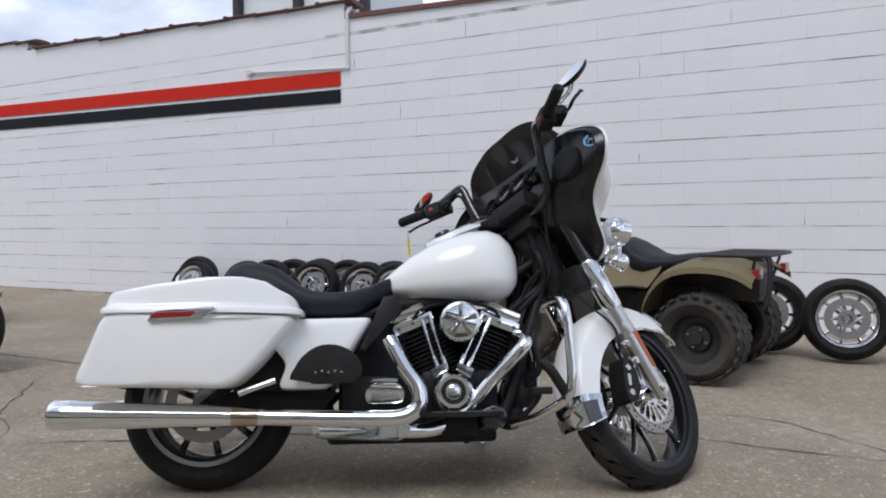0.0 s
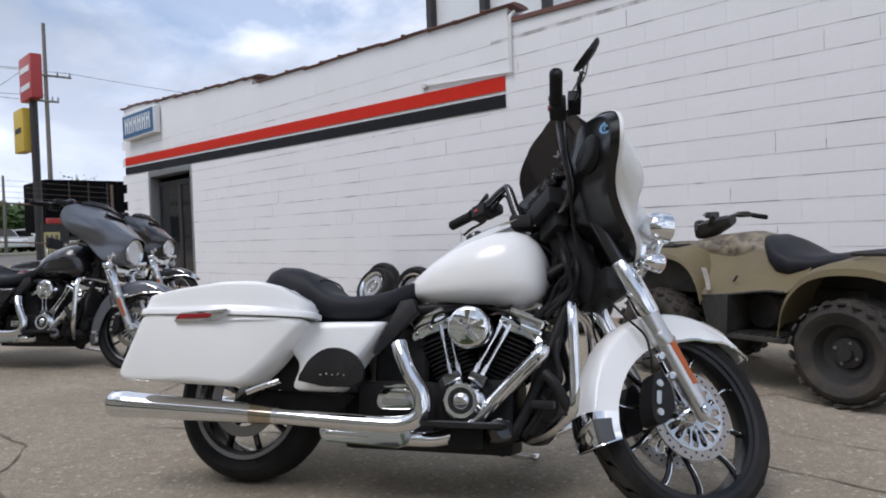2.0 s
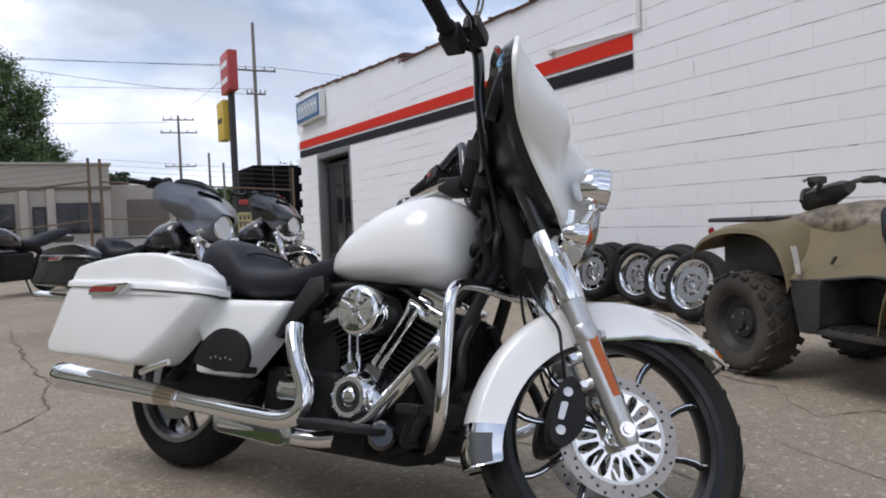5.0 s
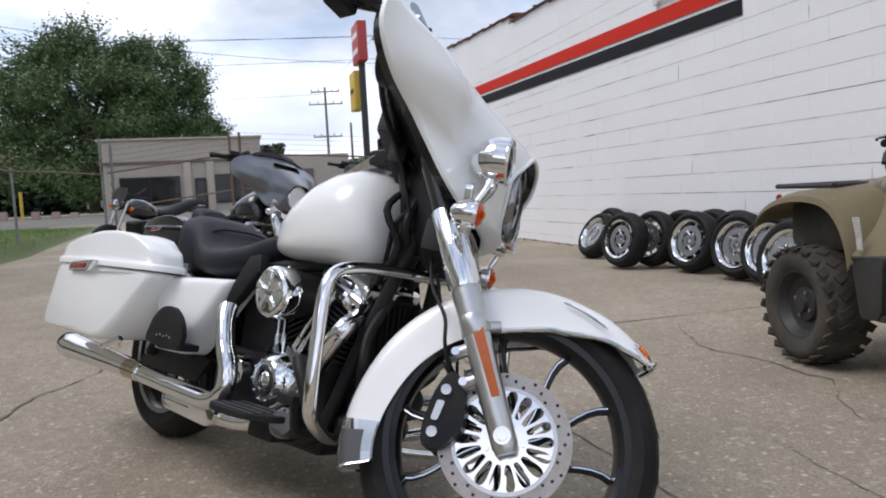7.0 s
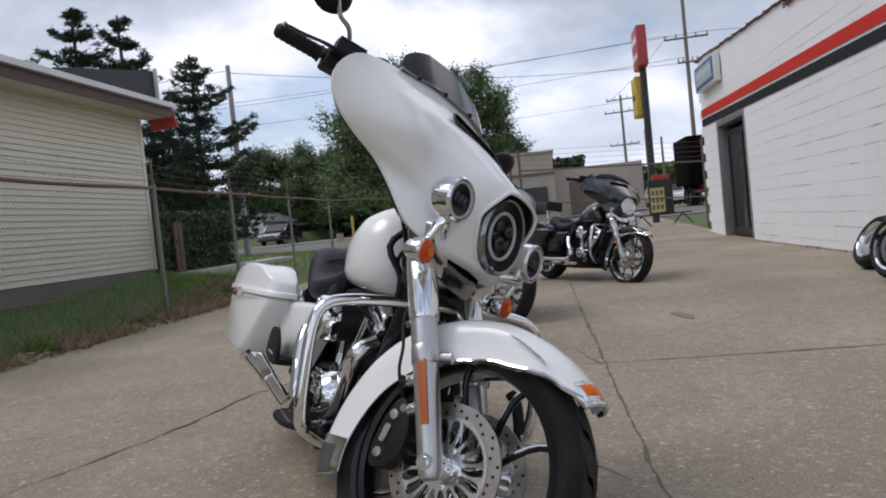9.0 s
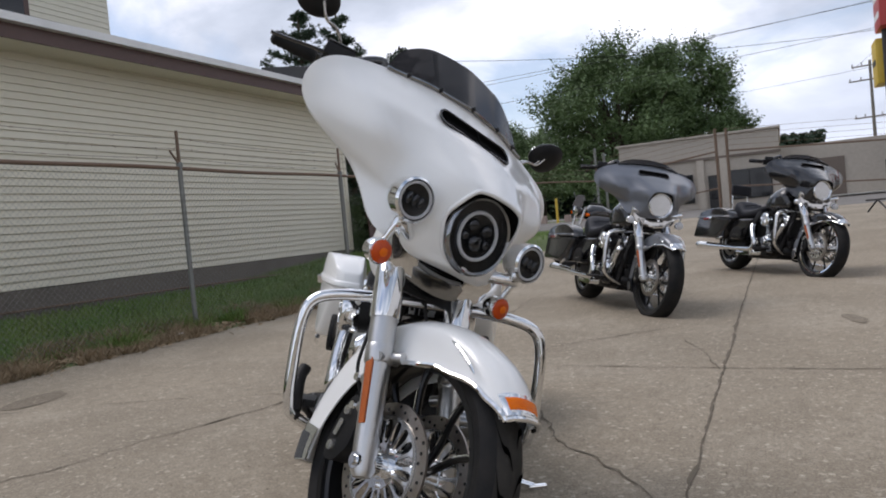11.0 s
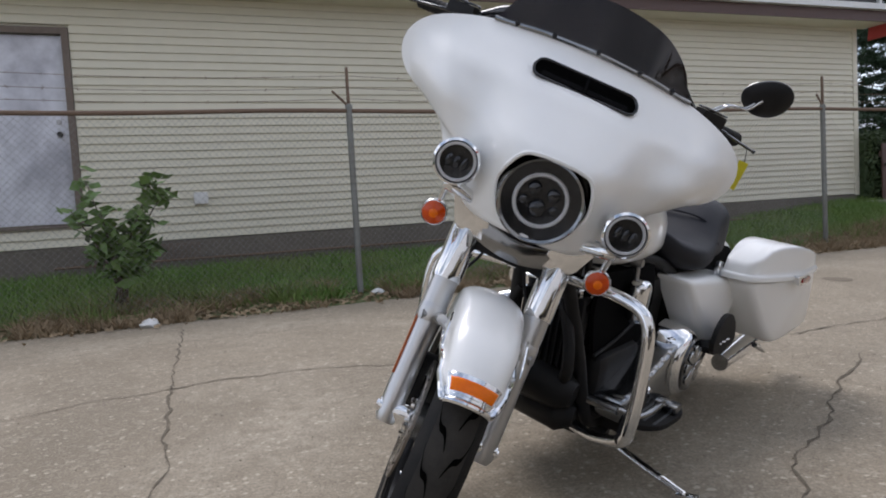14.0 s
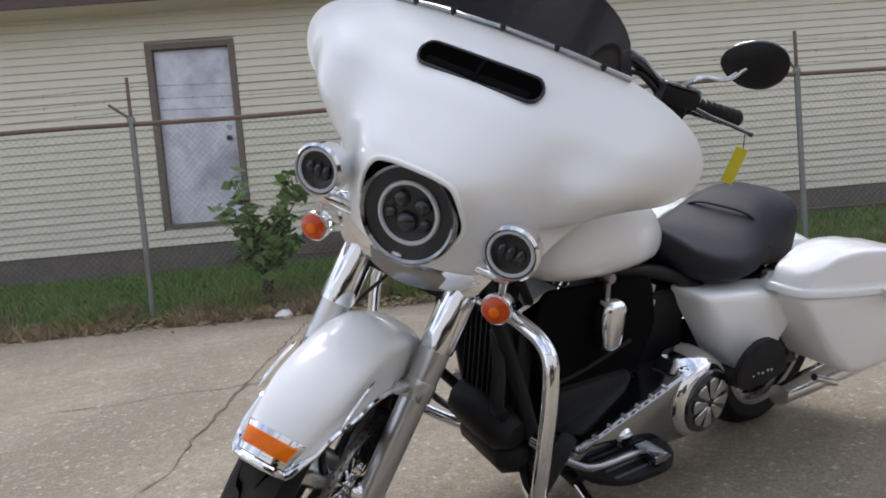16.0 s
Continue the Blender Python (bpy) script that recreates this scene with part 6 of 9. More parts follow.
    for x, zt in tops:
        w = lerp([(0.03, 0.06), (0.06, 0.12), (0.15, 0.155), (0.27, 0.162), (0.36, 0.186), (0.46, 0.202), (0.56, 0.188), (0.64, 0.140), (0.70, 0.085), (0.735, 0.05)], x)
        zb = lerp([(0.03, 0.61), (0.2, 0.61), (0.3, 0.625), (0.45, 0.612), (0.58, 0.620), (0.66, 0.668), (0.735, 0.745)], x)
        sec = []
        for k in range(32):
            a = 2 * math.pi * k / 32
            ca, sa = math.cos(a), math.sin(a)
            yy = w * (1 if ca >= 0 else -1) * abs(ca) ** 0.6
            zm, hh = (zb + zt) / 2, (zt - zb) / 2
            dish = 0.010 * math.exp(-((x - 0.47) / 0.09) ** 2) * sa if sa > 0 else 0
            sec.append(V((x, yy, zm + hh * (1 if sa >= 0 else -1) * abs(sa) ** (0.62 if sa > 0 else 0.5) - dish)))
        rings.append(sec)
    skin(bm, rings)
    seat = body("seat", bm, M["vinyl"], lab="black stepped two-up vinyl seat", smooth=60)
    body("seat_piping", tube(bmesh.new(), curve([(0.30, -0.172, 0.70), (0.31, -0.11, 0.777), (0.315, 0, 0.792), (0.31, 0.11, 0.777), (0.30, 0.172, 0.70)], 5), 0.004, 6), M["vinyl"], seat)
    if backrest:
        bm = bmesh.new()
        tube(bm, curve([(0.0, -0.10, 0.70), (-0.03, -0.10, 0.9), (-0.04, -0.06, 0.98), (-0.04, 0.06, 0.98), (-0.03, 0.10, 0.9), (0.0, 0.10, 0.70)], 5), 0.009, 8)
        br = body("backrest_frame", bm, ch)
        body("backrest_pad", cube(bmesh.new(), (-0.05, -0.12, 0.93), (0.01, 0.12, 1.06), 0.03, 4), M["vinyl"], br)

    # rear wheel and fender
    rw = body("rear_wheel", tyre(bmesh.new(), RW, RR, 0.175, 0.218), M["rubber"], lab="black rear tyre on a cast wheel")
    bm = lathe(bmesh.new(), [(0.218, -0.075), (0.228, -0.078), (0.224, -0.068), (0.20, -0.055), (0.192, -0.02), (0.192, 0.02), (0.20, 0.055), (0.224, 0.068), (0.228, 0.078), (0.218, 0.075)], RW, (0, 1, 0), 56)
    body("rim", bm, bk, rw)
    bm = bmesh.new()
    for s in (-1, 1):
        lathe(bm, [(0.214, s * 0.075), (0.230, s * 0.0785), (0.232, s * 0.073), (0.216, s * 0.069)], RW, (0, 1, 0), 56, closed=True)
    body("rim_lip", bm, M["steel"], rw, "polished rim edge")
    for k in range(9):
        a = 2 * math.pi * k / 9
        u = V((math.cos(a), 0, math.sin(a)))
        body("spoke", tube(bmesh.new(), [RW + u * 0.04 + V((0, -0.03, 0)), RW + u * 0.12 + V((0, -0.03, 0)), RW + u * 0.20], [0.016, 0.012, 0.014], 8), bk, rw)
    body("hub", lathe(bmesh.new(), [(0, -0.1), (0.03, -0.1), (0.05, -0.08), (0.06, 0.08), (0.03, 0.1), (0, 0.1)], RW, (0, 1, 0), 28), M["cast_gray"], rw)
    body("brake_disc", disc_ring(bmesh.new(), RW, -0.085, 0.105, 0.146, 0.006), M["steel"], rw, "steel brake disc")
    bm = bmesh.new()
    rows = []
    for k in range(25):
        a = radians(60 + 88 * k / 24)
        rows.append([RW + V((math.cos(a) * rr, yy, math.sin(a) * rr)) for yy, rr in ((-0.105, 0.315), (-0.106, 0.335), (-0.092, 0.358), (-0.05, 0.37), (0, 0.373), (0.05, 0.37), (0.092, 0.358), (0.106, 0.335), (0.105, 0.315))])
    body("rear_fender", sheet(bm, rows, 0.004), paint, lab="painted rear fender")
    for s in (-1, 1):
        rows = []
        for k in range(21):
            a = radians(4 + 166 * k / 20)
            rows.append([RW + V((math.cos(a) * rr, s * 0.111, math.sin(a) * rr)) for rr in (0.252, 0.28, 0.31, 0.338)])
        body("fender_liner", sheet(bmesh.new(), rows, 0.004), M["matt_black"], lab="black fender liner")
    for s in (-1, 1):
        body("fender_strut", prism(bmesh.new(), [(-0.10, s * 0.185, 0.58), (0.44, s * 0.185, 0.58), (0.46, s * 0.185, 0.34), (0.12, s * 0.185, 0.36)], (0, s * 0.012, 0), 0.004), sb, lab="black fender strut")
    bm = bmesh.new()
    for s in (-1, 1):
        prism(bm, [(-0.06, s * 0.115, 0.26), (0.06, s * 0.115, 0.26), (0.42, s * 0.125, 0.26), (0.50, s * 0.125, 0.34), (0.42, s * 0.125, 0.36), (0.05, s * 0.115, 0.35)], (0, s * 0.03, 0), 0.008)
        rod(bm, (0.06, s * 0.15, 0.32), (0.30, s * 0.16, 0.60), 0.022, 12)
    body("swingarm", bm, sb, lab="black swingarm")

    # saddlebags: the outer face curves inward towards the front
    def tuck(p):
        return V((p.x, p.y - (1 if p.y > 0 else -1) * (0.012 + 0.55 * max(0.0, p.x + 0.04) ** 2) * max(0.0, min(1.0, (abs(p.y) - 0.215) / 0.19)), p.z))

    for s in (-1, 1):
        low = [(-0.335, 0.372), (0.165, 0.357), (0.255, 0.44), (0.375, 0.605), (-0.250, 0.615)]
        bm = bmesh.new()
        ringsb = []
        for y, inset in ((0.222, 0.012), (0.226, 0.004), (0.40, 0.0), (0.418, 0.004), (0.428, 0.014), (0.431, 0.03)):
            o = densify(round_outline([(x, s * y, z) for x, z in low], 0.045, 5))
            c = sum(o, V()) / len(o)
            ringsb.append([tuck(p + (c - p).normalized() * inset) for p in o])
        skin(bm, ringsb)
        bag = body("saddlebag", bm, bag_paint, lab="painted hard saddlebag")
        # lid
        bm = bmesh.new()
        prof = [(-0.262, 0.640), (-0.22, 0.678), (-0.05, 0.710), (0.08, 0.730), (0.17, 0.734), (0.24, 0.724), (0.31, 0.684), (0.384, 0.628)]
        rows = []
        ringsl = []
        base = densify(round_outline([(-0.262, s * 0.218, 0), (0.386, s * 0.218, 0), (0.386, s * 0.437, 0), (-0.262, s * 0.437, 0)], 0.05, 5))
        cx, cy = 0.06, s * 0.328
        for h, sx, sy in ((-0.004, 0.985, 0.985), (-0.004, 1.008, 1.02), (0.012, 1.008, 1.02), (0.0165, 0.996, 0.985), (0.019, 0.982, 0.955), (0.30, 0.970, 0.935), (0.62, 0.954, 0.908), (0.86, 0.938, 0.882), (0.93, 0.930, 0.868), (0.972, 0.918, 0.848), (0.995, 0.895, 0.81), (1.0, 0.6, 0.45), (1.0, 0.25, 0.15)):
            ring = []
            for p in base:
                x, y = cx + (p.x - cx) * sx, cy + (p.y - cy) * sy
                zt = lerp(prof, cx + (x - cx) * 0.92)
                ring.append(tuck(V((x, y, 0.612 + (h if h < 0.02 else h * max(0.02, zt - 0.612))))))
            ringsl.append(ring)
        skin(bm, ringsl)
        lid = body("bag_lid", bm, bag_paint, bag, "domed saddlebag lid", 50)
        rf = body("bag_lamp", prism(bmesh.new(), round_outline([(-0.10, s * 0.400, 0.578), (0.075, s * 0.400, 0.584), (0.125, s * 0.400, 0.625), (-0.075, s * 0.400, 0.612)], 0.012, 3), (0, s * 0.030, 0), 0.004), ch, bag, "chrome lamp housing")
        body("red_lens", prism(bmesh.new(), round_outline([(-0.09, s * 0.429, 0.588), (0.045, s * 0.429, 0.592), (0.06, s * 0.429, 0.610), (-0.075, s * 0.429, 0.607)], 0.006, 3), (0, s * 0.005, 0), 0.002), M["red_lens"], rf, "red lens")
        bm = tube(bmesh.new(), curve([(0.20, s * 0.385, 0.340), (0.26, s * 0.385, 0.362), (0.315, s * 0.375, 0.382)], 4), 0.010, 10)
        body("guard_rail", bm, ch, bag, "chrome bag guard tube")
        body("latch", cube(bmesh.new(), (0.33, s * 0.205 - 0.010, 0.60), (0.365, s * 0.205 + 0.010, 0.650), 0.006), ch, bag, "chrome docking latch")
        # side cover
        bm = bmesh.new()
        out = [(0.255, 0.60), (0.63, 0.612), (0.60, 0.56), (0.47, 0.352), (0.30, 0.352), (0.33, 0.44), (0.255, 0.53)]
        ringsb = []
        for y, inset in ((0.16, 0.0), (0.235, 0.0), (0.262, 0.006), (0.272, 0.02), (0.275, 0.045)):
            o = round_outline([(x, s * (y - max(0, x - 0.45) * 0.42), z) for x, z in out], 0.03, 4)
            c = sum(o, V()) / len(o)
            ringsb.append([p + (c - p).normalized() * inset for p in o])
        skin(bm, ringsb)
        body("side_cover", bm, bag_paint if not near else paint, lab="painted side cover")
        # folded passenger footboard
        bm = bmesh.new()
        o = [V((0.350, s * 0.297, 0.386))] + [V((0.48 - 0.122 * math.cos(q), s * 0.297, 0.388 + 0.116 * math.sin(q) ** (1.25 if q < math.pi / 2 else 0.8))) for q in [math.pi * k / 16 for k in range(1, 16)]] + [V((0.594, s * 0.297, 0.392)), V((0.56, s * 0.297, 0.372)), V((0.46, s * 0.297, 0.368))]
        prism(bm, o, (0, s * 0.018, 0), 0.005)
        fb = body("passenger_footboard", bm, M["rubber"], lab="folded black half-moon footboard")
        bm = bmesh.new()
        for k in range(5):
            lathe(bm, [(0, s * 0.004), (0.004, s * 0.003), (0.0045, 0)], (0.44 + 0.022 * k, s * 0.3155, 0.408 + 0.004 * (k % 2)), (0, 1, 0), 8)
        body("stud", bm, ch, fb)
        body("footboard_bracket", cube(bmesh.new(), (0.42, s * 0.21 - 0.02, 0.37), (0.56, s * 0.30, 0.392), 0.006), sb, fb)
        # mufflers
        pts = [(-0.452, 0.282), (-0.445, 0.282), (-0.38, 0.281), (-0.37, 0.281), (0.10, 0.268), (0.243, 0.262)]
        bm = tube(bmesh.new(), [(x, s * 0.262, z) for x, z in pts], [0.046, 0.0505, 0.0505, 0.0475, 0.037, 0.0295], 26)
        mf = body("muffler", bm, ch, lab="long tapered chrome muffler")
        body("muffler_mouth", lathe(bmesh.new(), [(0.0, -0.002), (0.040, -0.002), (0.042, 0.004)], (-0.4525, s * 0.262, 0.282), (1, 0, 0), 20), M["lamp_black"], mf)
        if near and s < 0:
            body("heat_stain", tube(bmesh.new(), [(0.155, s * 0.262, 0.2662), (0.246, s * 0.262, 0.2622)], [0.0352, 0.0305], 26, caps=False), M["burnt"], mf, "golden heat tint on the pipe")
        body("clamp", tube(bmesh.new(), [(0.244, s * 0.262, 0.262), (0.262, s * 0.262, 0.2615)], 0.0315, 24), ch, mf)
        # engine guard
        gp = curve([(1.285, 0, 0.672), (1.29, s * 0.12, 0.672), (1.30, s * 0.25, 0.664), (1.306, s * 0.318, 0.640), (1.312, s * 0.343, 0.58), (1.316, s * 0.348, 0.46), (1.316, s * 0.345, 0.36), (1.30, s * 0.325, 0.305), (1.22, s * 0.22, 0.245), (1.14, s * 0.12, 0.215)], 6)
        body("engine_guard", tube(bmesh.new(), gp, 0.0165, 16), ch, lab="chrome engine guard tube")
        bm = bmesh.new()
        lathe(bm, [(0.0, 0.012), (0.015, 0.012), (0.02, 0.0), (0.015, -0.012)], (1.30, s * 0.325, 0.31), (0.5, s, 0), 12)
        tube(bm, curve([(1.30, s * 0.325, 0.32), (1.25, s * 0.33, 0.40), (1.22, s * 0.32, 0.43)], 4), 0.018, 10)
        body("highway_peg", bm, M["satin_black"])
        # rider floorboard
        bm = bmesh.new()
        o = round_outline([(0.80, s * 0.20, 0), (1.06, s * 0.20, 0), (1.10, s * 0.26, 0), (1.04, s * 0.335, 0), (0.86, s * 0.345, 0), (0.79, s * 0.28, 0)], 0.05, 4)
        prism(bm, [p + V((0, 0, 0.250)) for p in o], (0, 0, 0.016), 0.004)
        fl = body("floorboard", bm, M["rubber"], lab="black rubber rider floorboard")
        for k in range(4):
            body("inlay", cube(bmesh.new(), (0.84, s * (0.225 + 0.03 * k) - 0.004, 0.2665), (1.04, s * (0.225 + 0.03 * k) + 0.004, 0.2685), 0.001), M["mesh_gray"], fl, "gray rubber inlay strip")
        body("floorboard_bracket", cube(bmesh.new(), (0.88, min(s * 0.10, s * 0.22), 0.18), (1.0, max(s * 0.10, s * 0.22), 0.249), 0.008), sb, fl)

    # frame
    bm = bmesh.new()
    for s in (-1, 1):
        tube(bm, curve([(1.30, s * 0.045, 0.80), (1.255, s * 0.075, 0.66), (1.18, s * 0.11, 0.45), (1.11, s * 0.125, 0.27), (1.03, s * 0.13, 0.20), (0.75, s * 0.13, 0.185), (0.50, s * 0.13, 0.20), (0.44, s * 0.13, 0.28), (0.42, s * 0.12, 0.5), (0.40, s * 0.10, 0.62)], 5), 0.019, 12)
        tube(bm, curve([(1.30, s * 0.03, 0.86), (1.0, s * 0.06, 0.70), (0.70, s * 0.10, 0.66), (0.50, s * 0.12, 0.58)], 4), 0.02, 10)
    cube(bm, (1.26, -0.05, 0.72), (1.36, 0.05, 0.92), 0.02)
    body("frame", bm, sb, lab="black tubular frame")
    for s in (-1, 1):
        if near and s > 0:
            continue
        bm = prism(bmesh.new(), [(0.715, s * 0.12, 0.70), (0.735, s * 0.13, 0.645), (0.66, s * 0.15, 0.555), (0.605, s * 0.165, 0.487), (0.578, s * 0.165, 0.492), (0.63, s * 0.15, 0.60), (0.665, s * 0.13, 0.69)], (0, s * 0.035, 0), 0.012)
        body("frame_cover", bm, sb if s < 0 else M["matt_black"], lab="black frame cover")
    bm = bmesh.new()
    tube(bm, [(1.17, -0.10, 0.33), (1.175, -0.08, 0.33), (1.18, 0.0, 0.33), (1.185, 0.09, 0.325), (1.18, 0.125, 0.32)], [0.03, 0.062, 0.066, 0.06, 0.035], 12)
    tube(bm, [(1.13, -0.11, 0.245), (1.14, -0.08, 0.245), (1.15, 0.08, 0.24), (1.14, 0.12, 0.24)], [0.03, 0.052, 0.055, 0.03], 12)
    tube(bm, curve([(1.20, 0.09, 0.36), (1.25, 0.12, 0.42), (1.235, 0.10, 0.50), (1.22, 0.06, 0.58)], 4), 0.017, 9)
    tube(bm, curve([(1.20, -0.10, 0.36), (1.245, -0.14, 0.42), (1.23, -0.12, 0.50), (1.24, -0.07, 0.60)], 4), 0.014, 9)
    body("oil_cooler", bm, M["satin_black"], lab="black oil cooler and regulator block")
    # regulator drawn large and black, so it also stands for the engine's shade
    rg_ = body("regulator", cube(bmesh.new(), (1.135, -0.085, 0.38), (1.185, 0.105, 0.60), 0.012, 2), M["black_plastic"], lab="black finned regulator panel")
    for k in range(9 if near else 0):
        body("regulator_fin", cube(bmesh.new(), (1.186, -0.078 + 0.02 * k, 0.39), (1.203, -0.073 + 0.02 * k, 0.59), 0.001), M["black_plastic"], rg_)
    rng2 = random.Random(77)
    body("steering_head_cover", tube(bmesh.new(), curve([(1.36, 0, 0.70), (1.33, 0, 0.78), (1.28, 0, 0.90), (1.23, 0, 1.0)], 4), [0.05, 0.06, 0.065, 0.07, 0.075, 0.075, 0.075, 0.075, 0.075, 0.075, 0.07, 0.06, 0.05], 14), M["black_plastic"])
    for k in range(14 if near else 5):
        y0, y1 = rng2.uniform(-0.11, 0.11), rng2.uniform(-0.10, 0.10)
        pts = curve([(1.24 + rng2.uniform(-0.03, 0.05), y1, 0.98), (1.25 + rng2.uniform(-0.05, 0.07), y0 * 1.3, 0.86 + rng2.uniform(-0.05, 0.05)), (1.24 + rng2.uniform(-0.07, 0.04), y0, 0.74), (1.18 + rng2.uniform(-0.04, 0.03), y0 * 0.8, 0.64)], 5)
        body("wiring", tube(bmesh.new(), pts, rng2.uniform(0.006, 0.013), 7), M["black_plastic"])

    # engine
    bm = bmesh.new()
    cube(bm, (0.80, -0.13, 0.20), (1.09, 0.15, 0.42), 0.05, 4)
    cube(bm, (0.50, -0.14, 0.20), (0.82, 0.16, 0.40), 0.04, 3)
    cube(bm, (0.55, -0.09, 0.38), (0.76, 0.10, 0.60), 0.03, 3)
    cube(bm, (0.46, -0.12, 0.155), (1.08, 0.11, 0.21), 0.027, 3)
    eng = body("engine", bm, M["satin_black"], lab="black and chrome air-cooled V-twin engine")
    crank = V((0.94, 0, 0.255))
    for sg, nm in ((-1, "rear"), (1, "front")):
        d = V((sg * math.sin(radians(22.5)), 0, math.cos(radians(22.5))))
        t = V((d.z, 0, -d.x))
        rot = Matrix((t, (0, 1, 0), d)).transposed().to_4x4()
        bm = bmesh.new()
        cube(bm, (-0.06, -0.07, 0.15), (0.06, 0.07, 0.40), 0.02, 2, Matrix.Translation(crank) @ rot)
        cy = body("cylinder", bm, M["satin_black"], eng)
        for k in range(11):
            z = 0.165 + 0.0165 * k
            w = 0.088 if k < 8 else 0.094
            bm = bmesh.new()
            prism(bm, [Matrix.Translation(crank) @ rot @ p for p in round_outline([(-w, -w - 0.02, z), (w, -w - 0.02, z), (w, w, z), (-w, w, z)], 0.05, 4)], d * 0.0055)
            body("fin", bm, M["satin_black"], cy, "", 30)
        bm = bmesh.new()
        cube(bm, (-0.080 + sg * 0.022, -0.126, 0.352), (0.080 + sg * 0.022, 0.105, 0.396), 0.012, 2, Matrix.Translation(crank) @ rot)
        cube(bm, (-0.068 + sg * 0.026, -0.114, 0.396), (0.068 + sg * 0.026, 0.095, 0.438), 0.016, 3, Matrix.Translation(crank) @ rot)
        rb = body("rocker_box", bm, ch, cy, "chrome rocker box")
        for xx in (-0.058, 0.0, 0.058):
            c = (Matrix.Translation(crank) @ rot) @ V((xx + sg * 0.022, -0.127, 0.374))
            body("rocker_bolt", lathe(bmesh.new(), [(0, -0.008), (0.006, -0.007), (0.0075, 0.0)], c, (0, 1, 0), 8), M["dark_chrome"], rb)
        for q in (-0.016, 0.016):
            a = V((0.918 + sg * 0.03 + q, -0.155, 0.40))
            b = crank + d * 0.375 + t * (q - sg * 0.03) + V((0, -0.118, 0))
            body("pushrod_tube", tube(bmesh.new(), [a, a.lerp(b, 0.3), a.lerp(b, 0.31), a.lerp(b, 0.72), a.lerp(b, 0.73), b], [0.0095, 0.0095, 0.0062, 0.0062, 0.0090, 0.0090], 12), ch, cy, "chrome pushrod tube")
        body("lifter_block", cube(bmesh.new(), (-0.032, -0.02, -0.026), (0.032, 0.016, 0.020), 0.009, 2, Matrix.Translation((0.918 + sg * 0.045, -0.150, 0.412)) @ rot), M["dark_chrome"], cy)
        body("spark_lead", tube(bmesh.new(), curve([crank + d * 0.38 + V((sg * 0.02, -0.12, 0)), crank + d * 0.40 + V((-sg * 0.03, -0.16, 0.02)), V((0.94, -0.06, 0.68))], 4), 0.006, 8), M["rubber"], cy)
    # cam cover
    cc = body("cam_cover", lathe(bmesh.new(), [(0.0, -0.208), (0.036, -0.208), (0.04, -0.204), (0.042, -0.214), (0.058, -0.214), (0.066, -0.206), (0.078, -0.185), (0.086, -0.16), (0.09, -0.12)], (0.918, 0, 0.337), (0, 1, 0), 44), ch, eng, "round chrome cam cover")
    body("timer_cover", lathe(bmesh.new(), [(0.0, -0.2185), (0.020, -0.218), (0.025, -0.214), (0.026, -0.205)], (0.918, 0, 0.337), (0, 1, 0), 30), ch, cc)
    body("dark_ring", lathe(bmesh.new(), [(0.029, -0.212), (0.031, -0.2165), (0.043, -0.2165), (0.045, -0.2145)], (0.918, 0, 0.337), (0, 1, 0), 36), M["black_paint"], cc, "black ring")
    for k in range(10):
        a = 2 * math.pi * k / 10
        body("screw", lathe(bmesh.new(), [(0, -0.218), (0.004, -0.218), (0.0045, -0.205)], (0.918 + 0.057 * math.cos(a), 0, 0.337 + 0.057 * math.sin(a)), (0, 1, 0), 6), ch, cc)
    # air cleaner
    ac = body("air_cleaner", lathe(bmesh.new(), [(0.0, -0.258), (0.062, -0.258), (0.070, -0.254), (0.0735, -0.246), (0.0735, -0.20), (0.066, -0.19), (0.05, -0.10)], (0.946, 0, 0.584), (0, 1, 0), 48), ch, eng, "round chrome air cleaner")
    bm = bmesh.new()
    for k in range(5):
        a = math.pi / 2 + 2 * math.pi * k / 5
        u, tt = V((math.cos(a), 0, math.sin(a))), V((-math.sin(a), 0, math.cos(a)))
        c = V((0.946, -0.2585, 0.584))
        prism(bm, [c + u * 0.008 - tt * 0.003, c + u * 0.058 - tt * 0.012, c + u * 0.062, c + u * 0.058 + tt * 0.012, c + u * 0.008 + tt * 0.003], (0, -0.0045, 0), 0.0015, 1)
    body("raised_blade", bm, ch, ac, "raised star blade")
    body("cap_screw", lathe(bmesh.new(), [(0, -0.268), (0.007, -0.267), (0.008, -0.258)], (0.946, 0, 0.584), (0, 1, 0), 12), M["steel"], ac)
    body("air_cleaner_back", lathe(bmesh.new(), [(0.0, -0.10), (0.06, -0.10), (0.07, -0.19), (0.072, -0.205), (0.0, -0.2)], (0.946, 0, 0.584), (0, 1, 0), 30), sb, ac)
    # gearbox end cover
    bm = bmesh.new()
    prism(bm, round_outline([(0.605, -0.145, 0.300), (0.738, -0.145, 0.300), (0.745, -0.145, 0.345), (0.720, -0.145, 0.372), (0.625, -0.145, 0.372), (0.600, -0.145, 0.345)], 0.02, 4), (0, -0.034, 0), 0.008)
    gc = body("gearbox_cover", bm, ch, eng, "chrome gearbox side cover")
    bm = bmesh.new()
    prism(bm, round_outline([(0.622, -0.180, 0.312), (0.724, -0.180, 0.312), (0.724, -0.180, 0.338), (0.622, -0.180, 0.338)], 0.012, 3), (0, -0.006, 0), 0.003)
    body("raised_panel", bm, sv, gc)
    body("cover_fins", cube(bmesh.new(), (0.62, -0.17, 0.374), (0.72, -0.12, 0.388), 0.004), ch, gc)
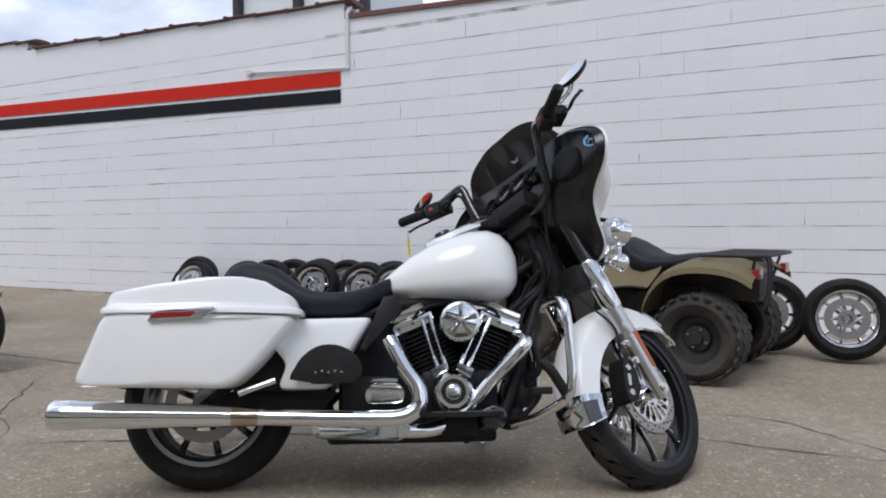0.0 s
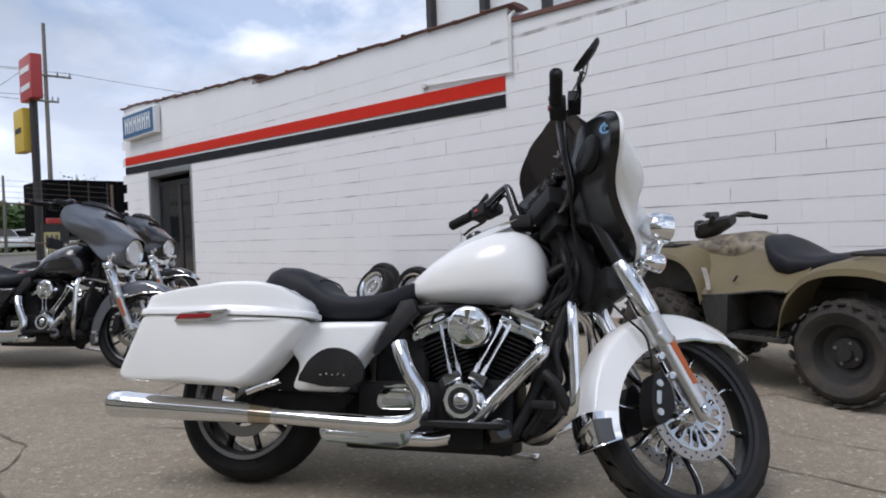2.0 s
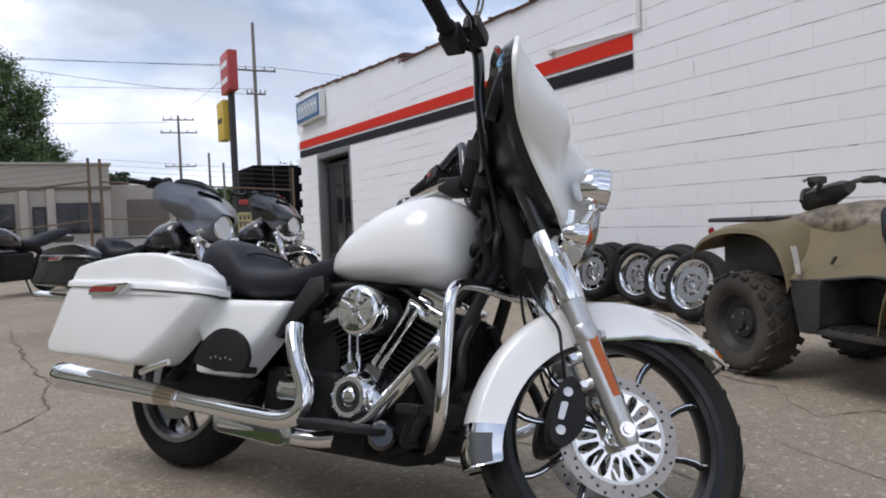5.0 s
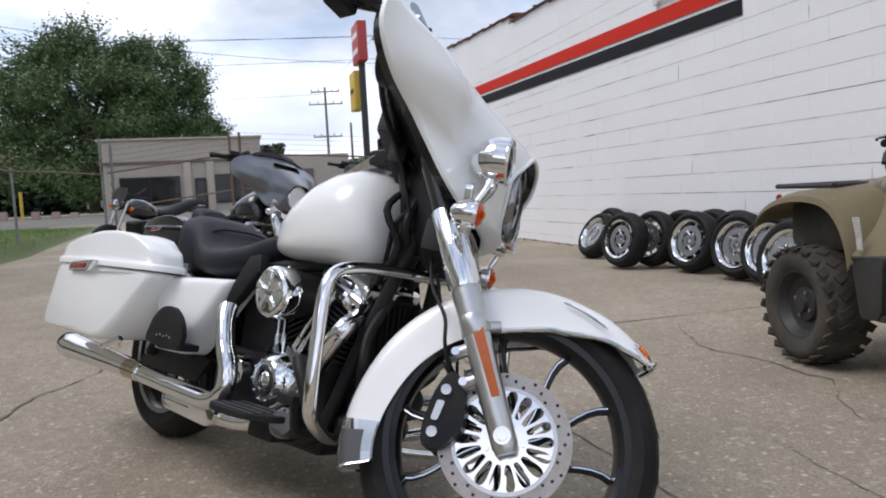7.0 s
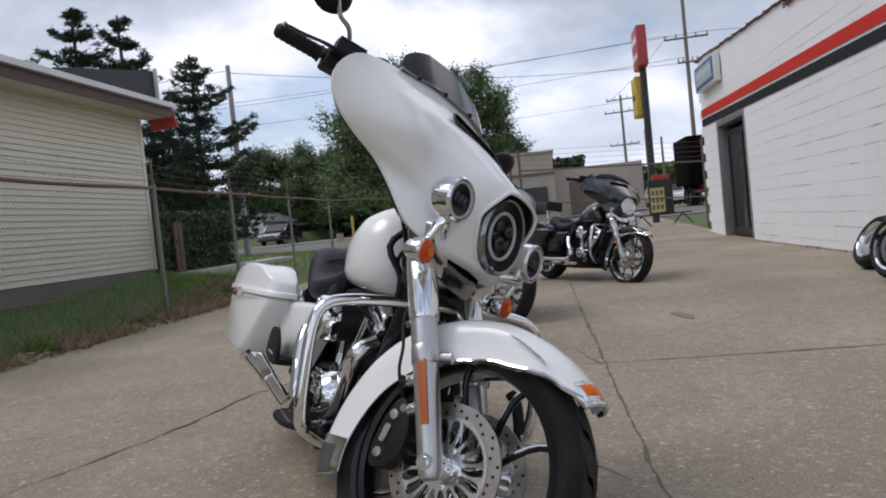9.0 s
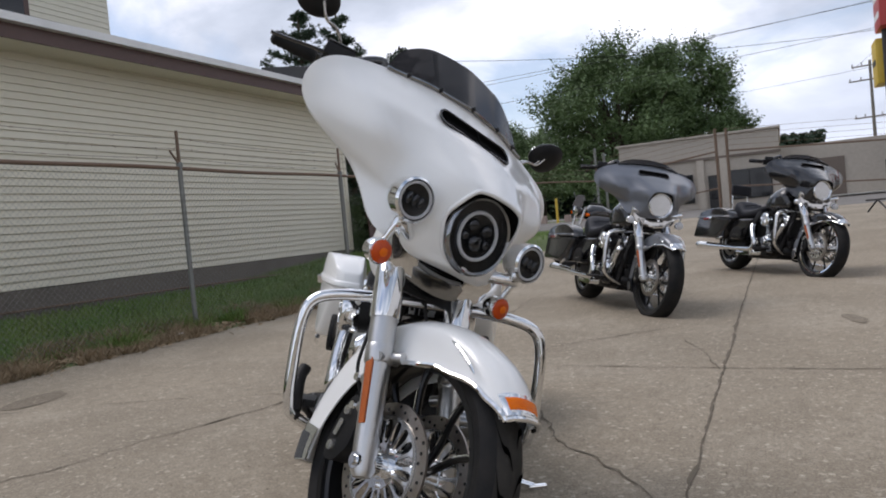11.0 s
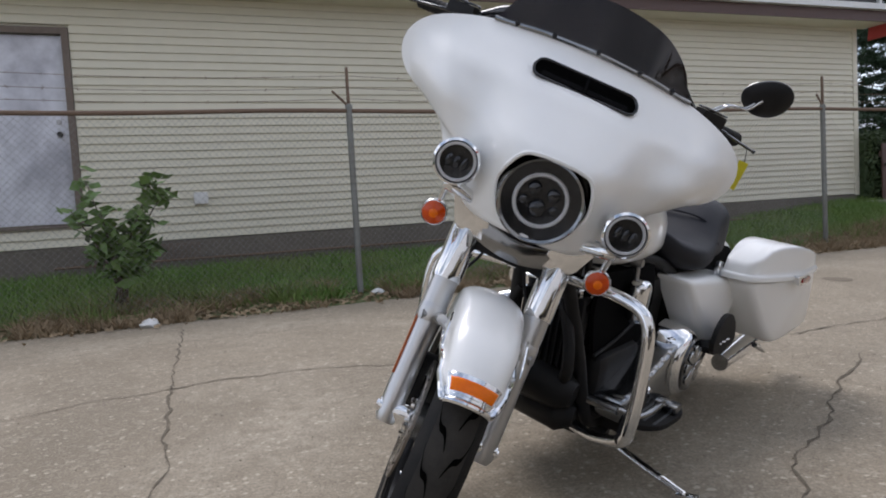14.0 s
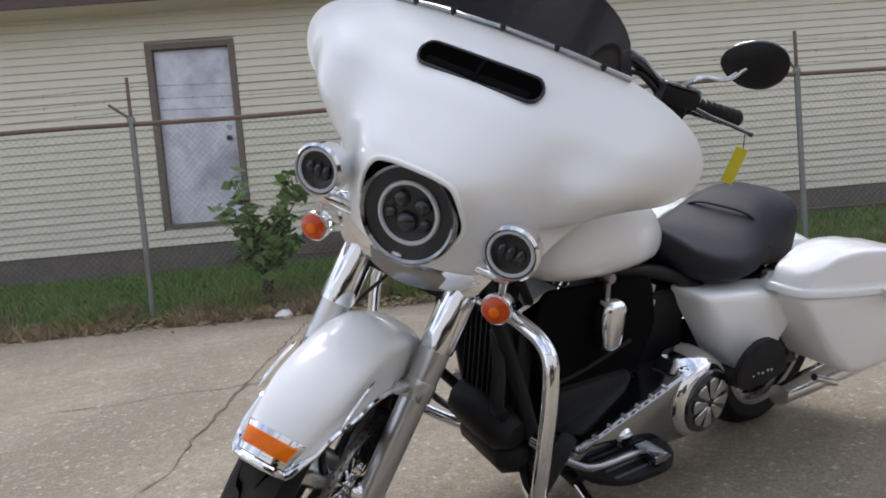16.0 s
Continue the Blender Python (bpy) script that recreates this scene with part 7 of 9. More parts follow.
    # exhaust headers
    h1 = curve([(0.690, -0.225, 0.525), (0.708, -0.238, 0.490), (0.745, -0.25, 0.42), (0.79, -0.255, 0.35), (0.79, -0.26, 0.285), (0.73, -0.262, 0.252), (0.60, -0.262, 0.25), (0.26, -0.262, 0.2615)], 7)
    body("rear_header", tube(bmesh.new(), h1, 0.0285, 20), ch, eng, "chrome rear exhaust header")
    h2 = curve([(1.17, -0.12, 0.54), (1.19, -0.175, 0.51), (1.14, -0.175, 0.455), (1.05, -0.165, 0.365), (0.96, -0.170, 0.272), (0.86, -0.20, 0.212), (0.72, -0.23, 0.205), (0.45, -0.24, 0.212)], 7)
    body("front_header", tube(bmesh.new(), h2, [0.0265] * len(h2), 20), ch, eng, "chrome front exhaust header")
    bm = bmesh.new()
    prism(bm, round_outline([(0.42, -0.262, 0.244), (0.735, -0.262, 0.246), (0.772, -0.262, 0.215), (0.735, -0.262, 0.172), (0.43, -0.262, 0.184)], 0.03, 4), (0, 0.05, 0), 0.018, 4)
    body("heat_shield", bm, ch, eng, "chrome collector heat shield")
    # primary drive side
    bm = bmesh.new()
    ringsb = []
    for y, inset in ((0.13, 0.0), (0.222, 0.0), (0.232, 0.004), (0.238, 0.012), (0.242, 0.03)):
        pts = []
        n = 40
        for k in range(n):
            a = 2 * math.pi * k / n
            if math.cos(a) < 0:
                pts.append(V((0.645 + 0.112 * math.cos(a), y, 0.335 + 0.112 * math.sin(a))))
            else:
                pts.append(V((1.045 + 0.045 * math.cos(a), y, 0.282 + 0.046 * math.sin(a))))
        c = V((0.8, y, 0.325))
        ringsb.append([p + (c - p).normalized() * inset for p in pts])
    skin(bm, ringsb)
    # plain chrome cover; the darker colour stands for the dark ground it mirrors
    pc = body("primary_cover", bm, M["dark_chrome"], eng, "chrome primary drive cover, darkened for its dim reflections", 50)
    dc = V((0.640, 0.262, 0.340))
    body("derby_housing", lathe(bmesh.new(), [(0.09, 0.262), (0.100, 0.258), (0.112, 0.242), (0.122, 0.20), (0.124, 0.15)], (0.640, 0, 0.340), (0, 1, 0), 48), ch, pc, "domed chrome clutch housing")
    for k in range(6):
        x = 0.80 + 0.048 * k
        body("cover_screw", lathe(bmesh.new(), [(0, 0.012), (0.006, 0.011), (0.0075, 0.0)], (x, 0.236, 0.408 - 0.014 * k), (0, 1, 0), 10), ch, pc)
    # added black panel: stands for the shade over the left side of the cylinders
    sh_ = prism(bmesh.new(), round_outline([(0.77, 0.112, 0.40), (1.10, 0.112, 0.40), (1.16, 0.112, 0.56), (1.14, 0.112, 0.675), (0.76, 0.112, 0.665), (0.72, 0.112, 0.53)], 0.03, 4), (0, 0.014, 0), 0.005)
    body("engine_side_panel", sh_, M["matt_black"], eng, "made-up black panel standing for shade over the cylinders")
    body("panel_strap", tube(bmesh.new(), curve([(1.12, 0.132, 0.43), (0.98, 0.134, 0.455), (0.82, 0.132, 0.50)], 4), 0.005, 8), sb, eng)
    body("derby_ring", lathe(bmesh.new(), [(0.0, 0.008), (0.074, 0.010), (0.086, 0.008), (0.09, 0.0), (0.09, -0.02)], dc, (0, 1, 0), 44), M["black_paint"], pc, "black derby cover ring")
    for k in range(8):
        a = 2 * math.pi * k / 8
        u, tt = V((math.cos(a), 0, math.sin(a))), V((-math.sin(a), 0, math.cos(a)))
        c = dc + V((0, 0.011, 0))
        body("derby_blade", prism(bmesh.new(), [c + u * 0.012 - tt * 0.004, c + u * 0.066 - tt * 0.019, c + u * 0.072, c + u * 0.066 + tt * 0.019, c + u * 0.012 + tt * 0.004], (0, 0.006, 0), 0.002, 1), sv, pc)
    body("inspection_cover", lathe(bmesh.new(), [(0, 0.010), (0.022, 0.009), (0.027, 0.004), (0.029, 0)], (0.93, 0.240, 0.30), (0, 1, 0), 28), ch, pc)
    bm = bmesh.new()
    hr = []
    for y, inset in ((0.135, 0.012), (0.145, 0.0), (0.168, 0.0), (0.182, 0.005), (0.188, 0.014), (0.189, 0.017)):
        o = round_outline([(0.922, y, 0.508), (0.966, y, 0.508), (0.986, y, 0.585), (0.980, y, 0.642), (0.914, y, 0.642), (0.906, y, 0.585)], 0.02, 4)
        c = sum(o, V()) / len(o)
        hr.append([p + (c - p).normalized() * inset for p in o])
    skin(bm, hr)
    hv = body("horn_cover", bm, ch, eng, "chrome teardrop horn cover")
    bm = rod(bmesh.new(), (0.945, 0.145, 0.63), (0.945, 0.140, 0.690), 0.007, 10)
    lathe(bm, [(0, 0.014), (0.012, 0.014), (0.015, 0.006), (0.015, -0.02)], (0.945, 0.140, 0.690), (0, 1, 0), 16)
    body("horn_bracket", bm, M["steel"], hv, "steel horn bracket")
    bm = bmesh.new()
    tube(bm, curve([(1.16, 0.24, 0.32), (1.10, 0.29, 0.30), (0.98, 0.30, 0.30), (0.90, 0.29, 0.285)], 5), 0.009, 10)
    rod(bm, (1.16, 0.16, 0.32), (1.16, 0.25, 0.32), 0.016, 12)
    cube(bm, (0.875, 0.265, 0.27), (0.925, 0.335, 0.295), 0.008)
    body("shift_linkage", bm, M["dark_chrome"], eng, "chrome shift lever and linkage")
    bm = bmesh.new()
    tube(bm, curve([(1.13, -0.16, 0.23), (1.15, -0.25, 0.24), (1.20, -0.30, 0.30), (1.21, -0.31, 0.33)], 4), 0.010, 10)
    cube(bm, (1.18, -0.345, 0.32), (1.25, -0.275, 0.345), 0.008)
    body("brake_pedal", bm, M["satin_black"], eng)
    bm = bmesh.new()
    lathe(bm, [(0, -0.03), (0.036, -0.03), (0.04, -0.02), (0.04, 0.06), (0.03, 0.075), (0, 0.075)], (1.037, -0.19, 0.238), (0.35, -0.5, 0.1), 24)
    body("oil_filter", bm, bk, eng, "gloss black oil filter")
    # side stand
    bm = bmesh.new()
    p0, p1 = V((0.99, 0.145, 0.155)), V((1.07, 0.445, 0.122))
    tube(bm, curve([p0, p0.lerp(p1, 0.5) + V((0, 0, -0.006)), p1], 5), [0.013] * 9 + [0.010, 0.010], 12)
    cube(bm, (-0.014, -0.03, -0.006), (0.014, 0.03, 0.006), 0.004, 2, Matrix.Translation(p1 + V((0.004, 0.012, 0))) @ Matrix.Rotation(radians(14), 4, "X"))
    ss = body("side_stand", bm, ch, lab="chrome side stand, down")
    rod(bm := bmesh.new(), p0 + V((0, -0.03, 0.01)), p0 + V((0, 0.02, 0)), 0.022, 12)
    body("stand_pivot", bm, sb, ss)
    return bike


def bike_pose(x, y, heading, lean):
    return Matrix.Translation((x, y, 0)) @ Matrix.Rotation(radians(heading), 4, "Z") @ Matrix.Rotation(radians(-lean), 4, "X")


motorcycle(bike_pose(0.016, 0.002, 29.69, 14.28), "pearl white touring motorcycle leaning on its side stand", "motorcycles on the lot",
                        M["white_paint"], M["white_paint"], 37.05)


# ---- the other motorcycles ----
motorcycle(bike_pose(-4.37, -0.16, 33.0, 11.0), "charcoal gray touring motorcycle with black saddlebags", "motorcycles on the lot",
           M["gray_paint"], M["black_paint"], 4.0, near=False, spots=False, tank_paint=M["black_paint"], fairing=M["gray_paint"], halo=False, screen_h=0.045, mirrors=False)
motorcycle(bike_pose(-6.74, 1.12, 33.5, 11.0), "black touring motorcycle with a passenger backrest", "motorcycles on the lot",
           M["black_paint"], M["black_paint"], 3.0, near=False, spots=False, backrest=True, halo=False, wheel_bright=False, screen_h=0.045, mirrors=False)


def standard_bike(m):
    """A small unfaired motorcycle with a flyscreen."""
    bike = thing("motorcycle", "small black unfaired sport motorcycle", "motorcycle", m, "motorcycles on the lot")
    bk, sb = M["black_paint"], M["satin_black"]
    for nm, c in (("front_wheel", V((1.38, 0, 0.30))), ("rear_wheel", V((0, 0, 0.30)))):
        w = part(nm, tyre(bmesh.new(), c, 0.30, 0.12, 0.22), M["rubber"], bike)
        part("rim", lathe(bmesh.new(), [(0.22, -0.05), (0.205, -0.03), (0.2, 0), (0.205, 0.03), (0.22, 0.05)], c, (0, 1, 0), 40), sb, w)
        for k in range(5):
            a = 2 * math.pi * k / 5
            part("spoke", rod(bmesh.new(), c, c + V((math.cos(a) * 0.205, 0, math.sin(a) * 0.205)), 0.014, 8), sb, w)
        part("brake_disc", disc_ring(bmesh.new(), c, -0.06, 0.07, 0.14, 0.005), M["steel"], w)
    for s in (-1, 1):
        part("fork_leg", rod(bmesh.new(), (1.38, s * 0.09, 0.30), (1.12, s * 0.09, 0.92), 0.024, 12), M["satin_silver"], bike)
        part("grip", rod(bmesh.new(), (1.08, s * 0.18, 0.98), (1.00, s * 0.36, 0.97), 0.018, 10), M["rubber"], bike)
        part("turn_signal", bullet(bmesh.new(), V((1.17, s * 0.2, 0.82)), (1, 0, 0), 0.025, 0.05, 14), M["amber"], bike)
    rings = []
    for x, w, zb, zt in ((0.52, 0.06, 0.66, 0.74), (0.62, 0.12, 0.62, 0.84), (0.80, 0.15, 0.62, 0.92), (0.96, 0.14, 0.66, 0.93), (1.06, 0.08, 0.72, 0.86)):
        rings.append([V((x, w * math.cos(a), (zb + zt) / 2 + (zt - zb) / 2 * math.sin(a))) for a in [2 * math.pi * k / 20 for k in range(20)]])
    skin(bm := bmesh.new(), rings)
    part("fuel_tank", bm, bk, bike)
    rings = []
    for x, w, zb, zt in ((-0.28, 0.06, 0.80, 0.90), (-0.1, 0.10, 0.72, 0.89), (0.15, 0.13, 0.66, 0.83), (0.35, 0.14, 0.62, 0.76), (0.54, 0.09, 0.62, 0.76)):
        rings.append([V((x, w * math.cos(a), (zb + zt) / 2 + (zt - zb) / 2 * math.sin(a))) for a in [2 * math.pi * k / 20 for k in range(20)]])
    skin(bm := bmesh.new(), rings)
    part("seat", bm, M["vinyl"], bike)
    part("tail", cube(bmesh.new(), (-0.38, -0.08, 0.70), (-0.05, 0.08, 0.80), 0.03, 3), bk, bike)
    part("tail_light", cube(bmesh.new(), (-0.40, -0.06, 0.73), (-0.378, 0.06, 0.78), 0.008), M["red_lens"], bike)
    part("engine", cube(bmesh.new(), (0.42, -0.17, 0.22), (0.95, 0.17, 0.60), 0.06, 3), sb, bike)
    part("frame", tube(bmesh.new(), curve([(1.1, 0, 0.85), (0.6, 0, 0.66), (0.2, 0, 0.6), (0.05, 0, 0.34)], 5), 0.05, 10), sb, bike)
    part("exhaust", tube(bmesh.new(), curve([(0.9, -0.12, 0.34), (0.7, -0.17, 0.2), (0.3, -0.2, 0.24), (-0.25, -0.22, 0.42)], 5), 0.045, 14), M["steel"], bike)
    hl = part("headlight", bullet(bmesh.new(), V((1.24, 0, 0.86)), (1, 0, 0), 0.085, 0.12, 24), bk, bike)
    part("lens", lathe(bmesh.new(), [(0.075, 0.004), (0.05, 0.02), (0, 0.028)], (1.24, 0, 0.86), (1, 0, 0), 24), M["mirror"], hl)
    part("flyscreen", prism(bmesh.new(), round_outline([(1.22, -0.14, 0.92), (1.22, 0.14, 0.92), (1.13, 0.11, 1.10), (1.13, -0.11, 1.10)], 0.05, 4), (0.004, 0, 0.002)), M["smoke"], bike)
    part("mirror_pair", tube(bmesh.new(), curve([(1.05, -0.34, 1.12), (1.08, -0.2, 1.03), (1.08, 0.2, 1.03), (1.05, 0.34, 1.12)], 5), 0.006, 6), bk, bike)
    part("side_stand", rod(bmesh.new(), (0.5, 0.1, 0.25), (0.52, 0.24, 0.06), 0.012, 8), sb, bike)
    return bike


standard_bike(bike_pose(-10.05, -0.62, -42, 9) @ Matrix.Scale(1.1, 4))


# ---- take-off wheels leaning along the wall ----
def loose_wheel(m, style, label):
    w = thing("spare_wheelset", label, "motorcycle wheel", m, "wheels along the wall")
    c = V((0, 0, 0))
    tw = (0.19, 0.19, 0.15)[style % 3]
    part("tyre", tyre(bmesh.new(), c, 0.284, tw, 0.185), M["rubber"], w)
    lip = tw / 2 - 0.01
    part("rim", lathe(bmesh.new(), [(0.192, -lip), (0.196, -lip - 0.006), (0.182, -lip + 0.006), (0.166, -lip * 0.5), (0.162, 0), (0.166, lip * 0.5), (0.182, lip - 0.006), (0.196, lip + 0.006), (0.192, lip)], c, (0, 1, 0), 48), M["chrome"] if style != 1 else M["black_paint"], w, "bright rim" if style != 1 else "")
    if style == 1:
        bm = bmesh.new()
        lathe(bm, [(0.176, -lip), (0.197, -lip - 0.007), (0.198, -lip - 0.002), (0.179, -lip + 0.004)], c, (0, 1, 0), 48, closed=True)
        part("rim_lip", bm, M["chrome"], w, "polished lip")
    n = (9, 10, 28)[style % 3]
    for k in range(n):
        a = 2 * math.pi * k / n
        u = V((math.cos(a), 0, math.sin(a)))
        part("spoke", tube(bmesh.new(), [u * 0.04 + V((0, -0.03, 0)), u * 0.10 + V((0, -0.025, 0)), u * 0.17], [0.016, 0.010, 0.012] if style != 2 else [0.003] * 3, 6), (M["satin_silver"], M["black_paint"], M["chrome"])[style % 3], w)
    part("hub", lathe(bmesh.new(), [(0, -0.06), (0.02, -0.06), (0.025, -0.05), (0.05, -0.045), (0.055, 0.05), (0, 0.06)], c, (0, 1, 0), 24), M["satin_silver"], w)
    d = part("brake_disc", disc_ring(bmesh.new(), c, -0.062, 0.088, 0.142, 0.006), M["steel"], w, "steel brake disc")
    dc_ = part("disc_carrier", disc_ring(bmesh.new(), c, -0.063, 0.035, 0.06, 0.007), M["steel"], w)
    for k in range(6):
        a = 2 * math.pi * k / 6
        part("carrier_arm", tube(bmesh.new(), [V((math.cos(a) * 0.05, -0.063, math.sin(a) * 0.05)), V((math.cos(a + 0.35) * 0.075, -0.063, math.sin(a + 0.35) * 0.075)), V((math.cos(a + 0.5) * 0.1, -0.063, math.sin(a + 0.5) * 0.1))], 0.008, 6), M["steel"], dc_)
    return w


def leaning(x, y, tilt, yaw, roll):
    """Stands a wheel on its tread at (x, y), leaning back by tilt degrees toward the wall."""
    m = Matrix.Translation((x, y, 0)) @ Matrix.Rotation(radians(yaw), 4, "Z") @ Matrix.Rotation(radians(-tilt), 4, "X")
    return m @ Matrix.Translation((0, 0, 0.284 + 0.015)) @ Matrix.Rotation(radians(roll), 4, "Y")


WHEEL_LABELS = ("used motorcycle wheel with bright cast spokes", "used motorcycle wheel with black spokes and bright lip", "used wire-spoked motorcycle wheel with tyre")
first = [loose_wheel(leaning(-4.62, 4.26, 30, 4, 12), 0, WHEEL_LABELS[0]), loose_wheel(leaning(-3.46, 4.02, 12, 12, 40), 1, WHEEL_LABELS[1]), loose_wheel(leaning(-1.11, 3.90, 16, 4, 70), 2, WHEEL_LABELS[2])]
for x, y, tilt, yaw, roll, st_ in ((-4.86, 4.66, 12, 6, 50, 1), (-3.36, 4.29, 11, 12, 10, 0), (-3.22, 4.52, 12, 10, 25, 1), (-2.97, 4.70, 11, 9, 15, 1), (-2.76, 4.33, 12, 10, 33, 0),
                                   (-2.52, 4.60, 12, 9, 61, 0), (-2.10, 4.32, 12, 11, 5, 0), (-1.92, 4.58, 13, 9, 21, 1), (-1.70, 4.27, 15, 6, 44, 0), (1.77, 3.80, 10, 4, 3, 1), (2.27, 3.64, 10, 2, 20, 0), (2.94, 3.57, 10, 4, 33, 0)):
    copy_thing(first[st_], leaning(x, y, tilt, yaw, roll))


# ---- all-terrain vehicle ----
def quad(m):
    q = thing("quad_bike", "olive all-terrain vehicle with racks and muddy tyres", "quad bike", m)
    ol, bk = M["olive"], M["atv_black"]
    bar_turn = Matrix.Translation((1.13, 0, 0.012)) @ Matrix.Rotation(radians(6), 4, "Z") @ Matrix.Translation((-0.73, 0, 0))
    for x, w, nm in ((0.045, 0.29, "rear_wheel"), (1.25, 0.22, "front_wheel")):
        for s in (-1, 1):
            c = V((x, s * 0.40, 0.276))
            wheel = part(nm, tyre(bmesh.new(), c, 0.272, w, 0.150), M["mud"], q, "muddy knobbly tyre")
            bm = bmesh.new()
            for k in range(22):
                for j, yy in enumerate((-0.36, -0.12, 0.12, 0.36)):
                    a = 2 * math.pi * (k + 0.5 * (j % 2)) / 22
                    mm_ = Matrix.Translation(c) @ Matrix.Rotation(-a, 4, "Y") @ Matrix.Translation((0.275 - (0.012 if abs(yy) > 0.3 else 0), yy * w * 1.1, 0)) @ Matrix.Rotation(radians(28 if yy > 0 else -28), 4, "X")
                    cube(bm, (-0.012, -w * 0.12, -0.019), (-0.001, w * 0.12, 0.019), 0, 1, mm_)
            part("tread_lug", bm, M["mud"], wheel, "", 20)
            part("rim", lathe(bmesh.new(), [(0.16, s * w * 0.38), (0.165, s * w * 0.42), (0.15, s * w * 0.40), (0.125, s * w * 0.20), (0.085, s * w * 0.16), (0.075, s * w * 0.24), (0.04, s * w * 0.26), (0.035, s * w * 0.34), (0.0, s * w * 0.34)], c, (0, 1, 0), 36), M["dark_metal"], wheel, "dark steel rim")
            for k in range(4):
                a = 2 * math.pi * k / 4 + 0.4
                part("wheel_nut", lathe(bmesh.new(), [(0, s * (w * 0.24 + 0.012)), (0.009, s * (w * 0.24 + 0.011)), (0.01, s * w * 0.2)], c + V((math.cos(a) * 0.058, 0, math.sin(a) * 0.058)), (0, 1, 0), 8), M["steel"], wheel)
    for s in (-1, 1):
        # front fender: an arch with a shoulder and a rear mud guard
        bm = bmesh.new()
        prof = [(1.575, 0.655), (1.54, 0.715), (1.44, 0.770), (1.29, 0.802), (1.13, 0.802), (1.01, 0.772), (0.93, 0.70), (0.888, 0.61), (0.868, 0.525)]
        rows = [[V((x, s * y, z - dz)) for y, dz in ((0.12, -0.03 if 0.95 < x < 1.48 else 0.0), (0.24, -0.012), (0.36, 0.0), (0.45, 0.008), (0.50, 0.03), (0.51, 0.055))] for x, z in [(p.x, p.z) for p in curve([(a, 0, b) for a, b in prof], 4)]]
        part("front_fender", sheet(bm, rows, 0.006), ol, q, "olive plastic fender")
        bm = bmesh.new()
        guard = round_outline([(0.886, s * 0.20, 0.526), (0.700, s * 0.20, 0.540), (0.712, s * 0.20, 0.315), (0.745, s * 0.20, 0.285), (0.828, s * 0.20, 0.282)], 0.02, 3)
        prism(bm, guard, (0, s * 0.285, 0), 0.012, 2)
        cube(bm, (0.36, min(s * 0.20, s * 0.48), 0.284), (0.78, max(s * 0.20, s * 0.48), 0.312), 0.01)
        fw_ = part("footwell", bm, bk, q, "black plastic footwell")
        for k in range(7):
            part("grip_rib", cube(bmesh.new(), (0.40 + 0.045 * k, min(s * 0.24, s * 0.46), 0.3135), (0.415 + 0.045 * k, max(s * 0.24, s * 0.46), 0.322)), bk, fw_)
        bm = bmesh.new()
        prof = [(0.385, 0.40), (0.362, 0.52), (0.305, 0.625), (0.22, 0.70), (0.10, 0.735), (-0.05, 0.738), (-0.18, 0.712), (-0.275, 0.66)]
        rows = [[V((x, s * y, z - dz)) for y, dz in ((0.14, -0.02), (0.26, -0.008), (0.38, 0.0), (0.46, 0.01), (0.51, 0.035), (0.52, 0.07))] for x, z in [(p.x, p.z) for p in curve([(a, 0, b) for a, b in prof], 4)]]
        part("rear_fender", sheet(bm, rows, 0.006), ol, q, "olive plastic fender")
        bm = bmesh.new()
        prism(bm, [(0.872, s * 0.482, 0.690), (0.845, s * 0.487, 0.62), (0.832, s * 0.489, 0.56), (0.808, s * 0.487, 0.56), (0.818, s * 0.484, 0.63), (0.846, s * 0.476, 0.690)], (0, s * 0.006, 0))
        part("side_decal", bm, M["white_slab"], q, "pale worn decal")
        bm = bmesh.new()
        rows = []
        for x, zt, zb, yt, yb in ((1.10, 0.83, 0.77, 0.17, 0.40), (1.0, 0.825, 0.70, 0.18, 0.44), (0.93, 0.825, 0.60, 0.19, 0.482), (0.868, 0.822, 0.53, 0.19, 0.486), (0.80, 0.815, 0.533, 0.19, 0.48), (0.72, 0.80, 0.540, 0.19, 0.465), (0.60, 0.755, 0.555, 0.18, 0.44), (0.48, 0.70, 0.568, 0.18, 0.43), (0.36, 0.70, 0.565, 0.19, 0.46)):
            rows.append([V((x, s * (yt + (yb - yt) * u ** 1.4), zt + (zb - zt) * u)) for u in (0, 0.2, 0.4, 0.6, 0.8, 1.0)])
        sheet(bm, rows, 0.006)
        sp_ = part("side_panel", bm, ol, q, "olive side panel")
        part("panel_slot", cube(bmesh.new(), (-0.022, -0.006, -0.006), (0.022, 0.006, 0.006), 0.004, 2, Matrix.Translation((0.70, s * 0.405, 0.625)) @ Matrix.Rotation(radians(55), 4, "Y")), bk, sp_, "dark slot in the panel")
        part("panel_seam", tube(bmesh.new(), curve([(0.87, s * 0.487, 0.526), (0.74, s * 0.470, 0.534), (0.60, s * 0.442, 0.552), (0.48, s * 0.432, 0.565), (0.38, s * 0.455, 0.562)], 4), 0.008, 6), bk, sp_)
        bm = bmesh.new()
        lathe(bm, [(0, s * 0.27), (0.10, s * 0.265), (0.115, s * 0.25), (0.12, s * 0.15)], (0.62, 0, 0.43), (0, 1, 0), 26)
        lathe(bm, [(0, s * 0.265), (0.075, s * 0.26), (0.085, s * 0.15)], (0.46, 0, 0.45), (0, 1, 0), 22)
        part("engine_cover", bm, bk, q)
        part("grip", rod(bmesh.new(), (0.585, s * 0.25, 0.985), (0.535, s * 0.345, 0.968), 0.0165, 12), M["rubber"], q, "", 40, bar_turn)
